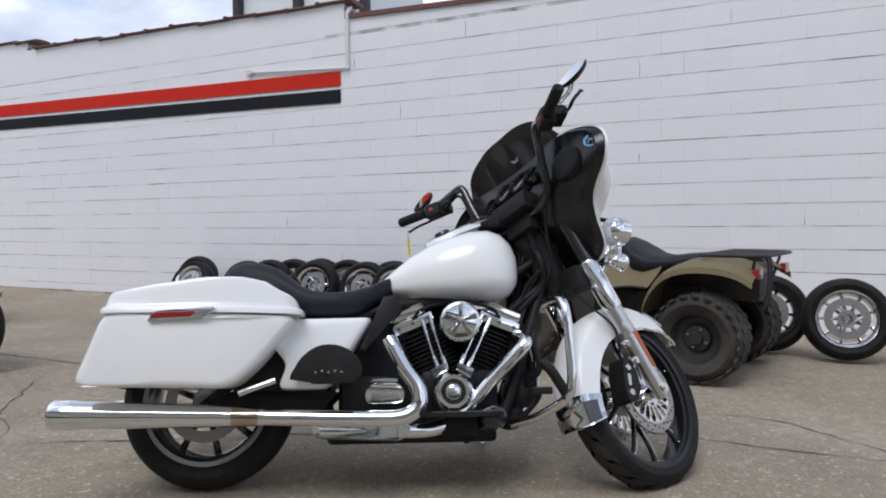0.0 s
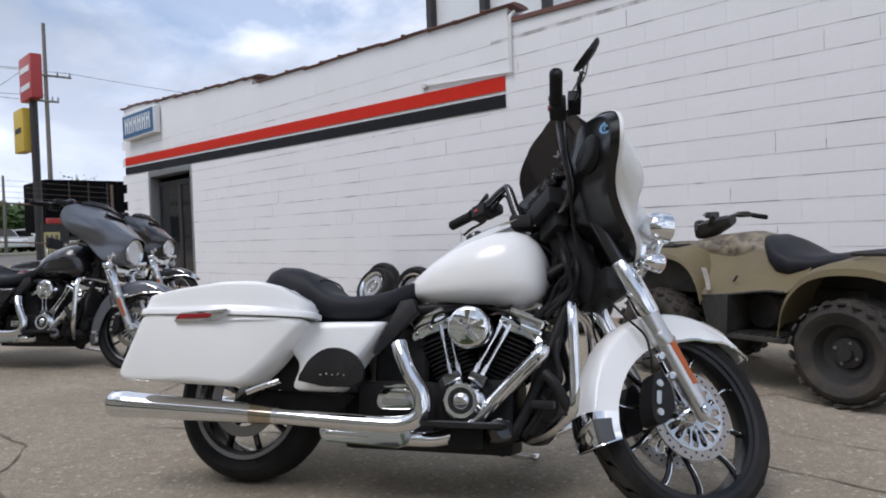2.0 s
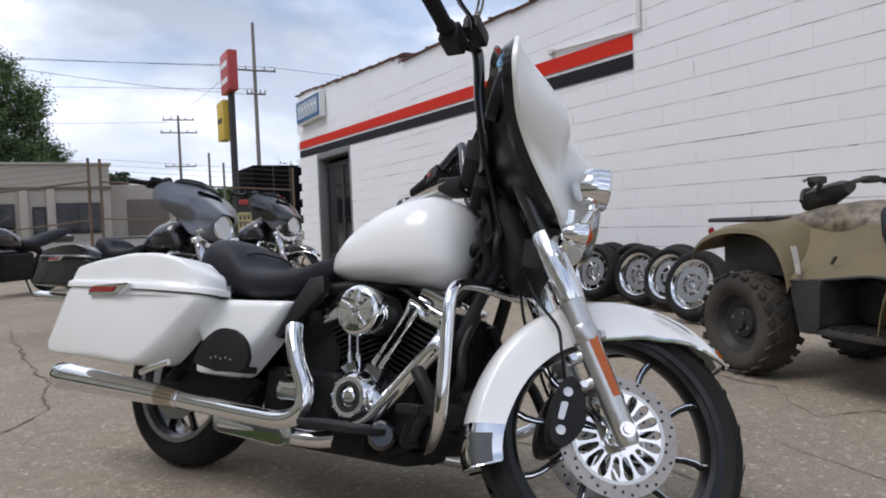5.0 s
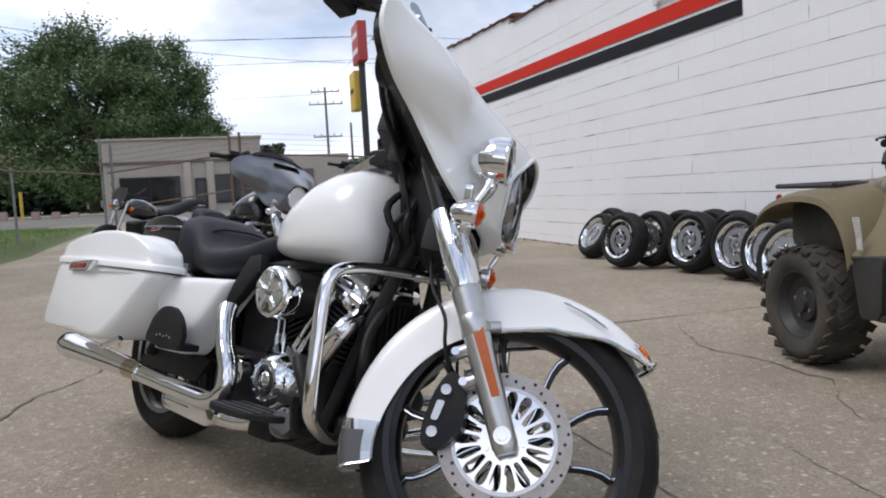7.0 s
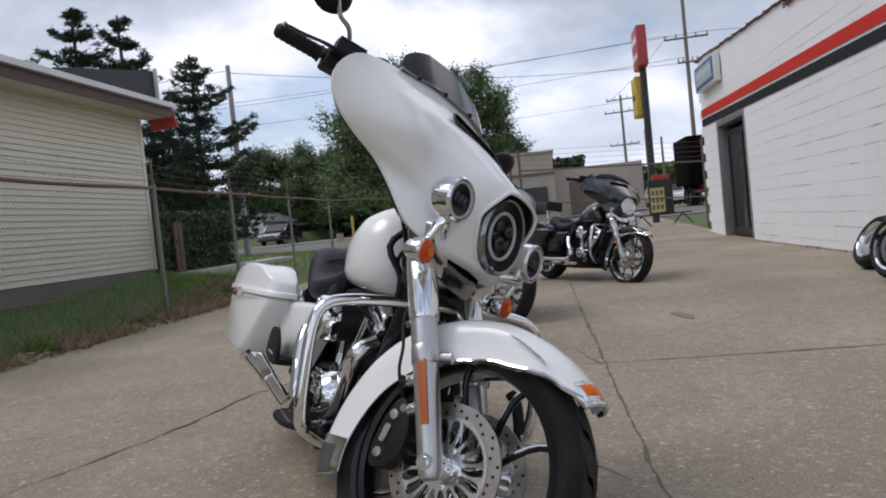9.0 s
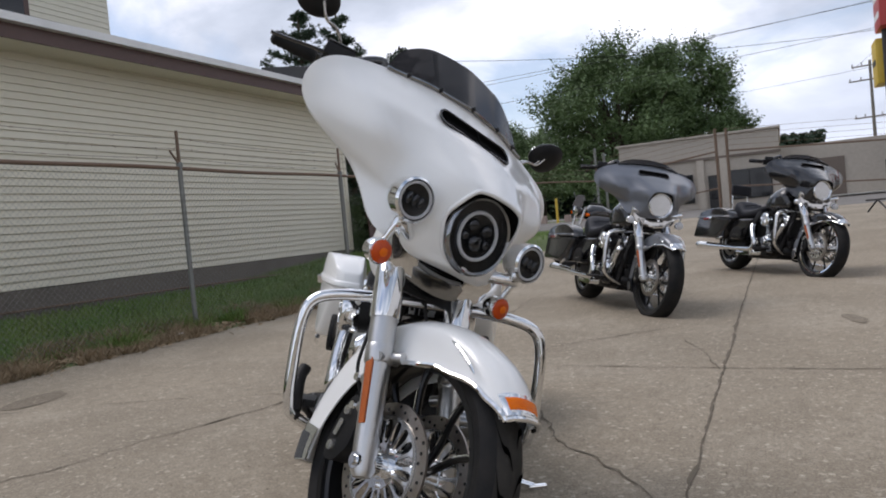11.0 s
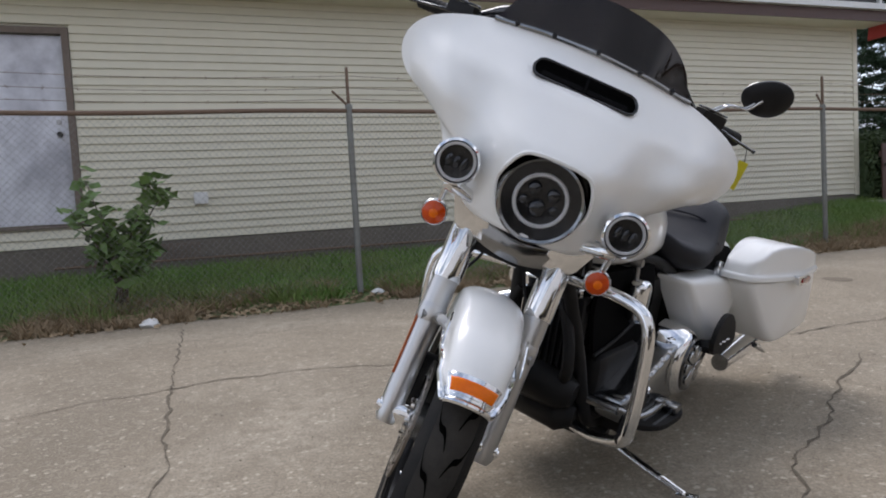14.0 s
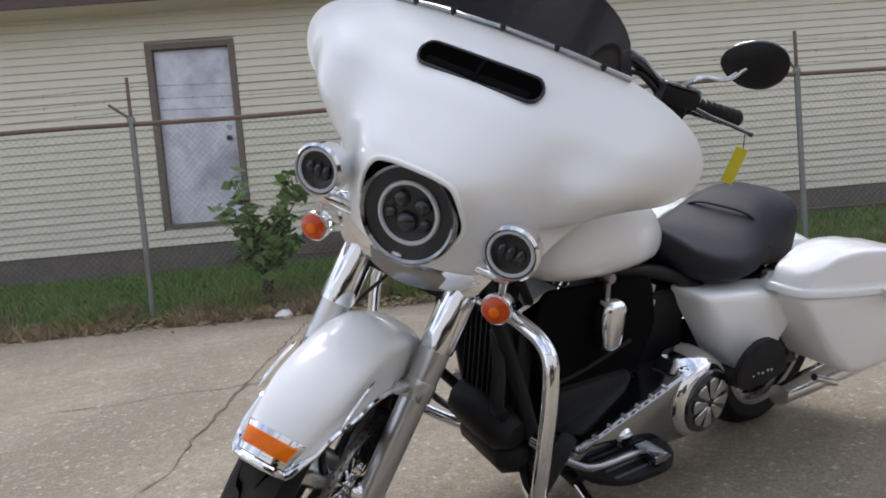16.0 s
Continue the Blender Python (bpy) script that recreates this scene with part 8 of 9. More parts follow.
        part("lever", tube(bmesh.new(), curve([(0.65, s * 0.21, 1.0), (0.63, s * 0.29, 0.995), (0.57, s * 0.35, 0.985)], 4), 0.006, 6), M["black_paint"], q, "", 40, bar_turn)
        part("headlamp", lathe(bmesh.new(), [(0, 0.03), (0.05, 0.02), (0.06, 0.0), (0.05, -0.06), (0, -0.08)], (1.53, s * 0.25, 0.66), (1, 0, 0), 20), M["mirror"], q, "clear headlamp")
        part("rack_reflector", lathe(bmesh.new(), [(0, 0.01), (0.022, 0.008), (0.025, 0)], (1.585, s * 0.36, 0.752), (0, s, 0), 14), M["red_lens"], q)
        part("tail_lamp", cube(bmesh.new(), (-0.285, min(s * 0.30, s * 0.42), 0.635), (-0.25, max(s * 0.30, s * 0.42), 0.70), 0.012), M["red_lens"], q, "red tail lamp")
        part("shock", rod(bmesh.new(), (1.21, s * 0.28, 0.28), (1.13, s * 0.16, 0.66), 0.03, 12), M["dark_metal"], q)
    bm = bmesh.new()
    cube(bm, (-0.24, -0.17, 0.48), (0.42, 0.17, 0.715), 0.04, 2)
    cube(bm, (0.08, -0.19, 0.28), (1.38, 0.19, 0.58), 0.05, 3)
    cube(bm, (1.28, -0.25, 0.36), (1.55, 0.25, 0.66), 0.05, 3)
    cube(bm, (-0.05, -0.30, 0.24), (0.17, 0.30, 0.32), 0.03)
    cube(bm, (1.17, -0.32, 0.25), (1.31, 0.32, 0.31), 0.02)
    cube(bm, (0.97, -0.36, 0.52), (1.50, 0.36, 0.735), 0.05, 2)
    part("chassis", bm, bk, q, "black chassis and engine")
    rings = []
    for x, w, zb, zt in ((0.56, 0.12, 0.62, 0.78), (0.66, 0.19, 0.62, 0.862), (0.82, 0.235, 0.64, 0.896), (1.0, 0.25, 0.68, 0.880), (1.16, 0.24, 0.72, 0.845), (1.33, 0.2, 0.74, 0.805)):
        rings.append([V((x, w * (1 if math.cos(a) > 0 else -1) * abs(math.cos(a)) ** 0.7, (zb + zt) / 2 + (zt - zb) / 2 * (1 if math.sin(a) > 0 else -1) * abs(math.sin(a)) ** 0.8)) for a in [2 * math.pi * k / 24 for k in range(24)]])
    skin(bm := bmesh.new(), rings)
    part("tank_cover", bm, M["camo"], q, "camouflage-print tank cover")
    rings = []
    for x, w, zb, zt in ((-0.04, 0.12, 0.70, 0.755), (0.07, 0.17, 0.69, 0.775), (0.22, 0.185, 0.67, 0.768), (0.36, 0.205, 0.64, 0.750), (0.46, 0.265, 0.615, 0.762), (0.54, 0.270, 0.625, 0.808), (0.60, 0.235, 0.68, 0.845), (0.66, 0.17, 0.75, 0.872), (0.70, 0.10, 0.80, 0.868)):
        rings.append([V((x, w * (1 if math.cos(a) > 0 else -1) * abs(math.cos(a)) ** 0.6, (zb + zt) / 2 + (zt - zb) / 2 * (1 if math.sin(a) > 0 else -1) * abs(math.sin(a)) ** 0.6)) for a in [2 * math.pi * k / 24 for k in range(24)]])
    skin(bm := bmesh.new(), rings)
    part("seat", bm, M["vinyl"], q, "black vinyl seat")
    part("handlebar", tube(bmesh.new(), curve([(0.545, -0.325, 0.972), (0.60, -0.22, 0.992), (0.655, -0.13, 0.985), (0.72, -0.07, 0.925), (0.735, 0, 0.915), (0.72, 0.07, 0.925), (0.655, 0.13, 0.985), (0.60, 0.22, 0.992), (0.545, 0.325, 0.972)], 5), 0.013, 10), bk, q, "", 40, bar_turn)
    skin(bm := bmesh.new(), [[V((x, w * math.cos(a) * (1.0 if math.sin(a) > 0 else 0.85), z + h_ * (1 if math.sin(a) > 0 else -1) * abs(math.sin(a)) ** 0.7)) for a in [2 * math.pi * k / 18 for k in range(18)]] for x, w, z, h_ in ((0.835, 0.05, 0.885, 0.03), (0.82, 0.085, 0.885, 0.05), (0.77, 0.10, 0.90, 0.062), (0.70, 0.095, 0.918, 0.058), (0.63, 0.075, 0.945, 0.045), (0.59, 0.05, 0.955, 0.03))])
    part("headlight_pod", bm, bk, q, "", 40, bar_turn)
    part("pod_cowl", tube(bmesh.new(), curve([(0.79, -0.105, 0.89), (0.815, -0.06, 0.942), (0.82, 0.0, 0.952), (0.815, 0.06, 0.942), (0.79, 0.105, 0.89)], 4), 0.012, 8), bk, q, "", 40, bar_turn)
    for s in (-1, 1):
        part("switch_pod", cube(bmesh.new(), (0.585, s * 0.20 - 0.032, 0.972), (0.655, s * 0.20 + 0.032, 1.012), 0.013, 2), bk, q, "", 40, bar_turn)
    for nm, x0, x1, z in (("rear_rack", -0.31, 0.06, 0.772), ("front_rack", 1.16, 1.60, 0.815)):
        bm = bmesh.new()
        tube(bm, curve([(x0, -0.30, z), (x0, 0.30, z), (x0 + 0.04, 0.36, z), (x1 - 0.04, 0.36, z), (x1, 0.30, z), (x1, -0.30, z), (x1 - 0.04, -0.36, z), (x0 + 0.04, -0.36, z)], 3), 0.012, 8, closed=True)
        for k in range(4):
            y = -0.22 + 0.147 * k
            rod(bm, (x0, y, z), (x1, y, z), 0.009, 8)
        rack = part(nm, bm, M["dark_metal"], q, "black tube rack")
        for s in (-1, 1):
            part("rack_stay", rod(bmesh.new(), (x0 + 0.06, s * 0.33, z), (x0 + 0.10, s * 0.30, z - 0.16), 0.009, 8), M["dark_metal"], rack)
    bm = bmesh.new()
    for yy in (0.28, 0.34):
        tube(bm, curve([(-0.28, yy, 0.772), (-0.32, yy, 0.745), (-0.325, yy, 0.62), (-0.31, yy, 0.50)], 4), 0.010, 8)
    part("hanging_bar", bm, M["dark_metal"], q, "black tube hanging behind the rack")
    return q


quad(Matrix.Translation((1.56, 3.01, 0)) @ Matrix.Rotation(radians(169.5), 4, "Z"))

# ---- across the street and along the verge ----
bl = thing("tan_building", "tan brick single-storey building with dark windows", "building", None)
part("wall", cube(bmesh.new(), (-47, -5.8, -0.1), (-35, 1.8, 4.15), 0.02), M["tan_brick"], bl, "", 0)
part("wall_low", cube(bmesh.new(), (-46, 1.8, -0.1), (-36, 6.5, 3.25), 0.02), M["tan_brick"], bl, "", 0)
part("parapet_band", cube(bmesh.new(), (-35.02, -5.9, 3.0), (-34.9, 1.85, 3.12)), M["gray_wood"], bl, "", 0)
part("coping", cube(bmesh.new(), (-47.1, -5.95, 4.15), (-34.88, 1.9, 4.25), 0.02), M["tan_brick"], bl, "", 0)
for a, b, za, zb in ((-5.0, -2.2, 0.9, 2.35), (-0.6, 1.4, 0.9, 2.35)):
    w = part("window", cube(bmesh.new(), (-34.99, a, za), (-34.93, b, zb), 0.01), M["dark_metal"], bl, "dark metal window frame")
    n = 2
    for k in range(n):
        part("pane", cube(bmesh.new(), (-34.925, a + 0.06 + (b - a - 0.06) * k / n, za + 0.06), (-34.91, a + (b - a - 0.06) * (k + 1) / n, zb - 0.06)), M["dark_glass"], w)
for y in (-2.0, -0.9):
    part("pier", cube(bmesh.new(), (-34.99, y, 0), (-34.85, y + 0.35, 3.0), 0.02), M["tan_brick"], bl)
dr = part("door", cube(bmesh.new(), (-34.99, -1.5, 0), (-34.94, -0.95, 2.2), 0.01), M["dark_metal"], bl)
part("pane", cube(bmesh.new(), (-34.935, -1.42, 1.0), (-34.925, -1.03, 2.05)), M["dark_glass"], dr)
part("garage_door", cube(bmesh.new(), (-35.99, 2.6, 0), (-35.93, 4.55, 2.5), 0.01), M["gray_wood"], bl, "gray-brown garage door")



def cargo_trailer(m):
    """Dark enclosed cargo trailer, seen from behind."""
    t = thing("cargo_trailer", "dark enclosed cargo trailer standing beyond the shop corner", "trailer", m)
    part("cargo_box", cube(bmesh.new(), (0, -1.2, 0.85), (3.0, 1.2, 2.75), 0.03), M["matt_black"], t)
    part("drawbar", prism(bmesh.new(), [(3.0, -0.4, 0.6), (3.0, 0.4, 0.6), (4.1, 0.04, 0.6), (4.1, -0.04, 0.6)], (0, 0, 0.08), 0.01), M["dark_metal"], t)
    part("chassis", cube(bmesh.new(), (0.1, -0.5, 0.55), (2.95, 0.5, 0.84), 0.02), M["satin_black"], t)
    d = part("rear_door", cube(bmesh.new(), (-0.03, -1.12, 0.95), (-0.004, 1.12, 2.68), 0.01), M["matt_black"], t)
    for y in (-0.55, 0.0, 0.55):
        part("door_rib", cube(bmesh.new(), (-0.05, y - 0.02, 0.97), (-0.032, y + 0.02, 2.66), 0.004), M["dark_metal"], d)
    for s in (-1, 1):
        part("tail_lamp", cube(bmesh.new(), (-0.12, s * 0.95 - 0.09, 0.53), (-0.101, s * 0.95 + 0.09, 0.60), 0.006), M["red_lens"], t, "red tail lamp")
        for x in (1.1, 2.0):
            w = part("wheel", tyre(bmesh.new(), V((x, s * 0.95, 0.42)), 0.42, 0.26, 0.24), M["rubber"], t)
            part("rim", lathe(bmesh.new(), [(0, s * 0.09), (0.14, s * 0.085), (0.24, s * 0.07)], (x, s * 0.95, 0.42), (0, 1, 0), 18), M["cast_gray"], w)
    part("bumper", cube(bmesh.new(), (-0.1, -1.1, 0.5), (0.08, 1.1, 0.62), 0.01), M["dark_metal"], t)
    return t


cargo_trailer(pose(-33.4, 10.2, rise(-35) - 0.02, 0, 0, 180) @ Matrix.Diagonal((1.2, 1.55, 1.26, 1)))

# entrance gate across the lot: two tall leaves of rusty tube with barbed strands above
ga = thing("entrance_gate", "rusty tube gate with tall posts across the lot entrance", "gate", None)
GX = -16.8
for y0, z0, y1, z1 in ((-2.72, 1.78, 0.30, 2.16), (0.56, 2.15, 5.45, 1.88)):
    leaf_ = part("top_rail", rod(bmesh.new(), (GX, y0, z0), (GX, y1, z1), 0.022, 8), M["rust"], ga, "rusty tube rail")
    part("mid_rail", rod(bmesh.new(), (GX, y0, z0 - 0.92), (GX, y1, z1 - 0.95), 0.018, 8), M["rust"], leaf_)
    for k, dz in enumerate((0.14, 0.28, 0.42, 0.56)):
        part("barbed_strand", rod(bmesh.new(), (GX, y0, z0 + dz), (GX, y1, z1 + dz * 0.95), 0.004, 5), M["rust"], leaf_)
for y, z in ((-2.84, 2.66), (-2.60, 2.5), (0.30, 2.74), (0.56, 2.72), (5.45, 2.5)):
    part("post", rod(bmesh.new(), (GX, y, 0), (GX, y, z), 0.036, 10), M["rust"] if y > 0 else M["galv"], ga, "tall weathered post")

wh = thing("white_house", "small white gabled house across the street", "house", Matrix.Translation((0, -0.9, 0.15)))
part("wall", prism(bmesh.new(), [(-57, -26.0, 0.3), (-57, -22.7, 0.3), (-57, -22.7, 2.7), (-57, -24.35, 3.5), (-57, -26.0, 2.7)], (-8, 0, 0)), M["house_white"], wh, "", 0)
for sy in (-1, 1):
    part("roof", prism(bmesh.new(), [(-56.7, -24.35, 3.62), (-56.7, -24.35 + sy * 2.0, 2.62), (-56.7, -24.35 + sy * 2.0, 2.52), (-56.7, -24.35, 3.5)], (-8.6, 0, 0)), M["roof_gray"], wh, "", 0)
for y in (-25.2, -23.4):
    w = part("window", cube(bmesh.new(), (-57.0, y - 0.3, 1.4), (-56.94, y + 0.3, 2.2), 0.01), M["white_trim"], wh)
    part("pane", cube(bmesh.new(), (-56.935, y - 0.24, 1.46), (-56.92, y + 0.24, 2.14)), M["dark_glass"], w)
part("porch", cube(bmesh.new(), (-63, -22.6, 2.1), (-60, -20.6, 2.25), 0.02), M["roof_gray"], wh)

def car(m, paint, label, pickup=False):
    """A small parked vehicle, far off."""
    c = thing("car", label, "car", m, "parked cars")
    prof = [(-2.2, 0.35), (-2.2, 0.85), (-2.05, 0.95), (-1.5, 1.0), (-1.05, 1.55), (0.5, 1.6), (1.15, 1.05), (2.05, 0.9), (2.2, 0.7), (2.2, 0.35)]
    part("body", prism(bmesh.new(), round_outline([(x, -0.9, z) for x, z in prof], 0.12, 3), (0, 1.8, 0), 0.06, 2), paint, c)
    for s in (-1, 1):
        part("side_glass", prism(bmesh.new(), [(-1.15, s * 0.902, 1.05), (0.95, s * 0.902, 1.05), (0.42, s * 0.902, 1.5), (-0.85, s * 0.902, 1.48)], (0, s * 0.006, 0)), M["lamp_black"], c)
        for x in (-1.35, 1.35):
            w = part("wheel", tyre(bmesh.new(), V((x, s * 0.82, 0.32)), 0.32, 0.2, 0.2), M["rubber"], c)
            part("rim", lathe(bmesh.new(), [(0, s * 0.09), (0.12, s * 0.085), (0.2, s * 0.07)], (x, s * 0.82, 0.32), (0, 1, 0), 18), M["satin_silver"], w)
        part("headlight", cube(bmesh.new(), (2.14, min(s * 0.5, s * 0.8), 0.68), (2.215, max(s * 0.5, s * 0.8), 0.82), 0.02), M["halo"], c)
    part("windscreen", prism(bmesh.new(), [(0.58, -0.75, 1.56), (0.58, 0.75, 1.56), (1.12, 0.8, 1.08), (1.12, -0.8, 1.08)], (0.03, 0, 0.03)), M["atv_black"], c)
    return c


car(pose(-50, -19.4, rise(-50) - 0.02, 0, 0, -3), M["black_paint"], "dark sport-utility vehicle facing down the side street")
for k, (cx, cy) in enumerate(((-52, 10.2), (-52, 12.6), (-54, 15.2))):
    car(pose(cx, cy, rise(cx) - 0.02, 0, 0, 20 + 5 * k), M["car_white"], "white car parked beyond the shop corner")
car(pose(-58, 12.0, rise(-58) - 0.02, 0, 0, 15), M["stripe_red"], "red car parked in the far row")
car(pose(-62, -9.0, rise(-60) - 0.02, 0, 0, 80), M["car_white"], "white car parked by the far trees")


def utility_pole(x, y, h, arms, label, r=0.13, material=None):
    p = thing("utility_pole", label, "pole", Matrix.Translation((x, y, -0.1)), "poles")
    part("pole", rod(bmesh.new(), (0, 0, 0), (0, 0, h), r, 12, r * 0.65), material or M["wood_pole"], p)
    for z, w, turn in arms:
        d = V((math.cos(radians(turn)), math.sin(radians(turn)), 0))
        a = part("crossarm", rod(bmesh.new(), V((0.12, 0, z)) - d * w, V((0.12, 0, z)) + d * w, 0.055, 6), M["wood_pole"], p)
        for q in (-0.95, -0.45, 0.45, 0.95):
            part("insulator", lathe(bmesh.new(), [(0.03, 0), (0.05, 0.06), (0.03, 0.1), (0.045, 0.16), (0, 0.2)], V((0.12, 0, z + 0.05)) + d * w * q, (0, 0, 1), 8), M["cast_gray"], a)
    return p


utility_pole(-35.6, 9.2, 11.9, ((9.35, 1.1, 88), (8.1, 0.5, 88)), "tall wooden utility pole with crossarm")
utility_pole(-53.1, 7.7, 9.5, ((8.2, 1.3, 80), (9.15, 1.1, 80), (5.7, 1.1, 80)), "distant wooden utility pole with crossarms")
utility_pole(-24.5, -11.0, 8.3, (), "plain pale gray street pole", 0.14, M["pale_pole"])
utility_pole(-40.0, 7.4, 5.4, (), "short bare wooden pole", 0.1)
utility_pole(-42.0, 8.6, 5.0, (), "short bare wooden pole", 0.1)


def cable(a, b, sag, r=0.011):
    pts = [V(a).lerp(V(b), k / 24) - V((0, 0, sag * 4 * (k / 24) * (1 - k / 24))) for k in range(25)]
    tagged(part("cable", tube(bmesh.new(), pts, r, 5, caps=False), M["black_plastic"], None), "thin black overhead cable", "cable", "cables")


for a, b, sag in (((-24.5, -11, 7.9), (-35.6, 9.2, 8.0), 0.5), ((-35.6, 8.2, 9.5), (-38, -60, 10.5), 1.0), ((-35.6, 10.2, 9.5), (-38, -60, 11.2), 1.0), ((-35.6, 9.2, 8.3), (-30, -60, 8.4), 1.2),
                  ((-24.5, -11, 8.0), (-22, -60, 8.6), 0.8), ((-35.6, 8.3, 9.5), (-53.1, 6.6, 8.9), 0.3), ((-35.6, 10.0, 9.5), (-33, 60, 10.0), 1.0), ((-53.1, 7.7, 8.9), (-54, -50, 10.0), 1.0)):
    cable(a, b, sag)

tagged(part("yellow_post", rod(bmesh.new(), (-33.8, -9.05, 0.3), (-33.8, -9.05, 1.85), 0.07, 10), M["sign_yellow"], None), "yellow-painted steel post at the street edge", "post")
for k, (bx, by) in enumerate(((-34.4, -10.0), (-34.2, -8.6), (-34.0, -7.7), (-33.9, -6.9))):
    tagged(part("concrete_block", cube(bmesh.new(), (bx - 0.15, by - 0.16, 0.4), (bx + 0.15, by + 0.16, 0.98 - 0.06 * k), 0.03), M["pink_block"], None), "small pinkish concrete block by the street", "block", "blocks by the street")
ps = thing("pole_sign", "tall pole with a red sign above a yellow sign", "sign", Matrix.Translation((0, 0.14, 0)))
part("pole", rod(bmesh.new(), (-20.4, 4.5, -0.1), (-20.4, 4.5, 6.4), 0.11, 14), M["dark_metal"], ps)
rs_ = part("red_panel", cube(bmesh.new(), (-20.95, 4.30, 5.18), (-19.75, 4.60, 6.42), 0.03), M["sign_red"], ps, "red sign cabinet")
for k, z in enumerate((5.55, 6.05)):
    part("bar", cube(bmesh.new(), (-20.8, 4.288, z - 0.1), (-19.9, 4.299, z + 0.06)), M["sign_white"], rs_, "pale bar", 0)
ys_ = part("yellow_panel", cube(bmesh.new(), (-21.6, 4.25, 3.75), (-20.6, 4.55, 5.0), 0.03), M["sign_yellow"], ps, "yellow sign cabinet")
part("bar", cube(bmesh.new(), (-21.4, 4.238, 4.3), (-20.8, 4.249, 4.45)), M["dark_metal"], ys_, "dark bar", 0)

ab = thing("sidewalk_sign", "weathered yellow changeable-letter board on a wide stand", "sign", pose(-18.6, 4.55, rise(-18.6), 0, 0, 12))
part("board", cube(bmesh.new(), (-0.05, -0.36, 0.34), (0.05, 0.36, 1.34), 0.01), M["dark_metal"], ab)
part("face", cube(bmesh.new(), (0.051, -0.33, 0.40), (0.057, 0.10, 1.12)), M["pale_yellow"], ab, "pale yellow letter panel", 0)
for k in range(3):
    for j in range(3):
        part("bar", cube(bmesh.new(), (0.058, -0.29 + 0.13 * j, 0.48 + 0.21 * k), (0.062, -0.21 + 0.13 * j, 0.62 + 0.21 * k)), M["gray_wood"], ab, "dark bar", 0)
part("header", cube(bmesh.new(), (-0.05, -0.22, 1.345), (0.05, 0.30, 1.50), 0.03), M["sign_red"], ab, "red arrow header")
for s in (-1, 1):
    part("stand_leg", rod(bmesh.new(), (0, s * 0.62, 0.33), (0.45, s * 0.62 + 0.1, 0.02), 0.022, 8), M["dark_metal"], ab)
    part("stand_leg", rod(bmesh.new(), (0, s * 0.62, 0.33), (-0.45, s * 0.62 - 0.1, 0.02), 0.022, 8), M["dark_metal"], ab)
part("stand_bar", rod(bmesh.new(), (0, -0.9, 0.33), (0, 0.9, 0.33), 0.022, 8), M["dark_metal"], ab)


# ---- trees and hedge ----
def leaf_quads(pts, faces, c, s, rng, flat=0.5):
    """One small leaf clump: a bent quad pair with its own turn."""
    u = V((rng.gauss(0, 1), rng.gauss(0, 1), rng.gauss(0, flat))).normalized()
    w = V((rng.gauss(0, 1), rng.gauss(0, 1), rng.gauss(0, 1)))
    w = (w - u * w.dot(u)).normalized()
    i = len(pts)
    pts += [c - u * s, c + w * s * 0.5, c + u * s, c - w * s * 0.5]
    faces.append((i, i + 1, i + 2, i + 3))


def leaf_mesh(name, pts, faces, material, parent):
    me = bpy.data.meshes.new(name)
    me.from_pydata(pts, [], faces)
    me.materials.append(material)
    ob = new(name, me)
    ob.parent = parent
    return tagged(ob, kind="stuff")


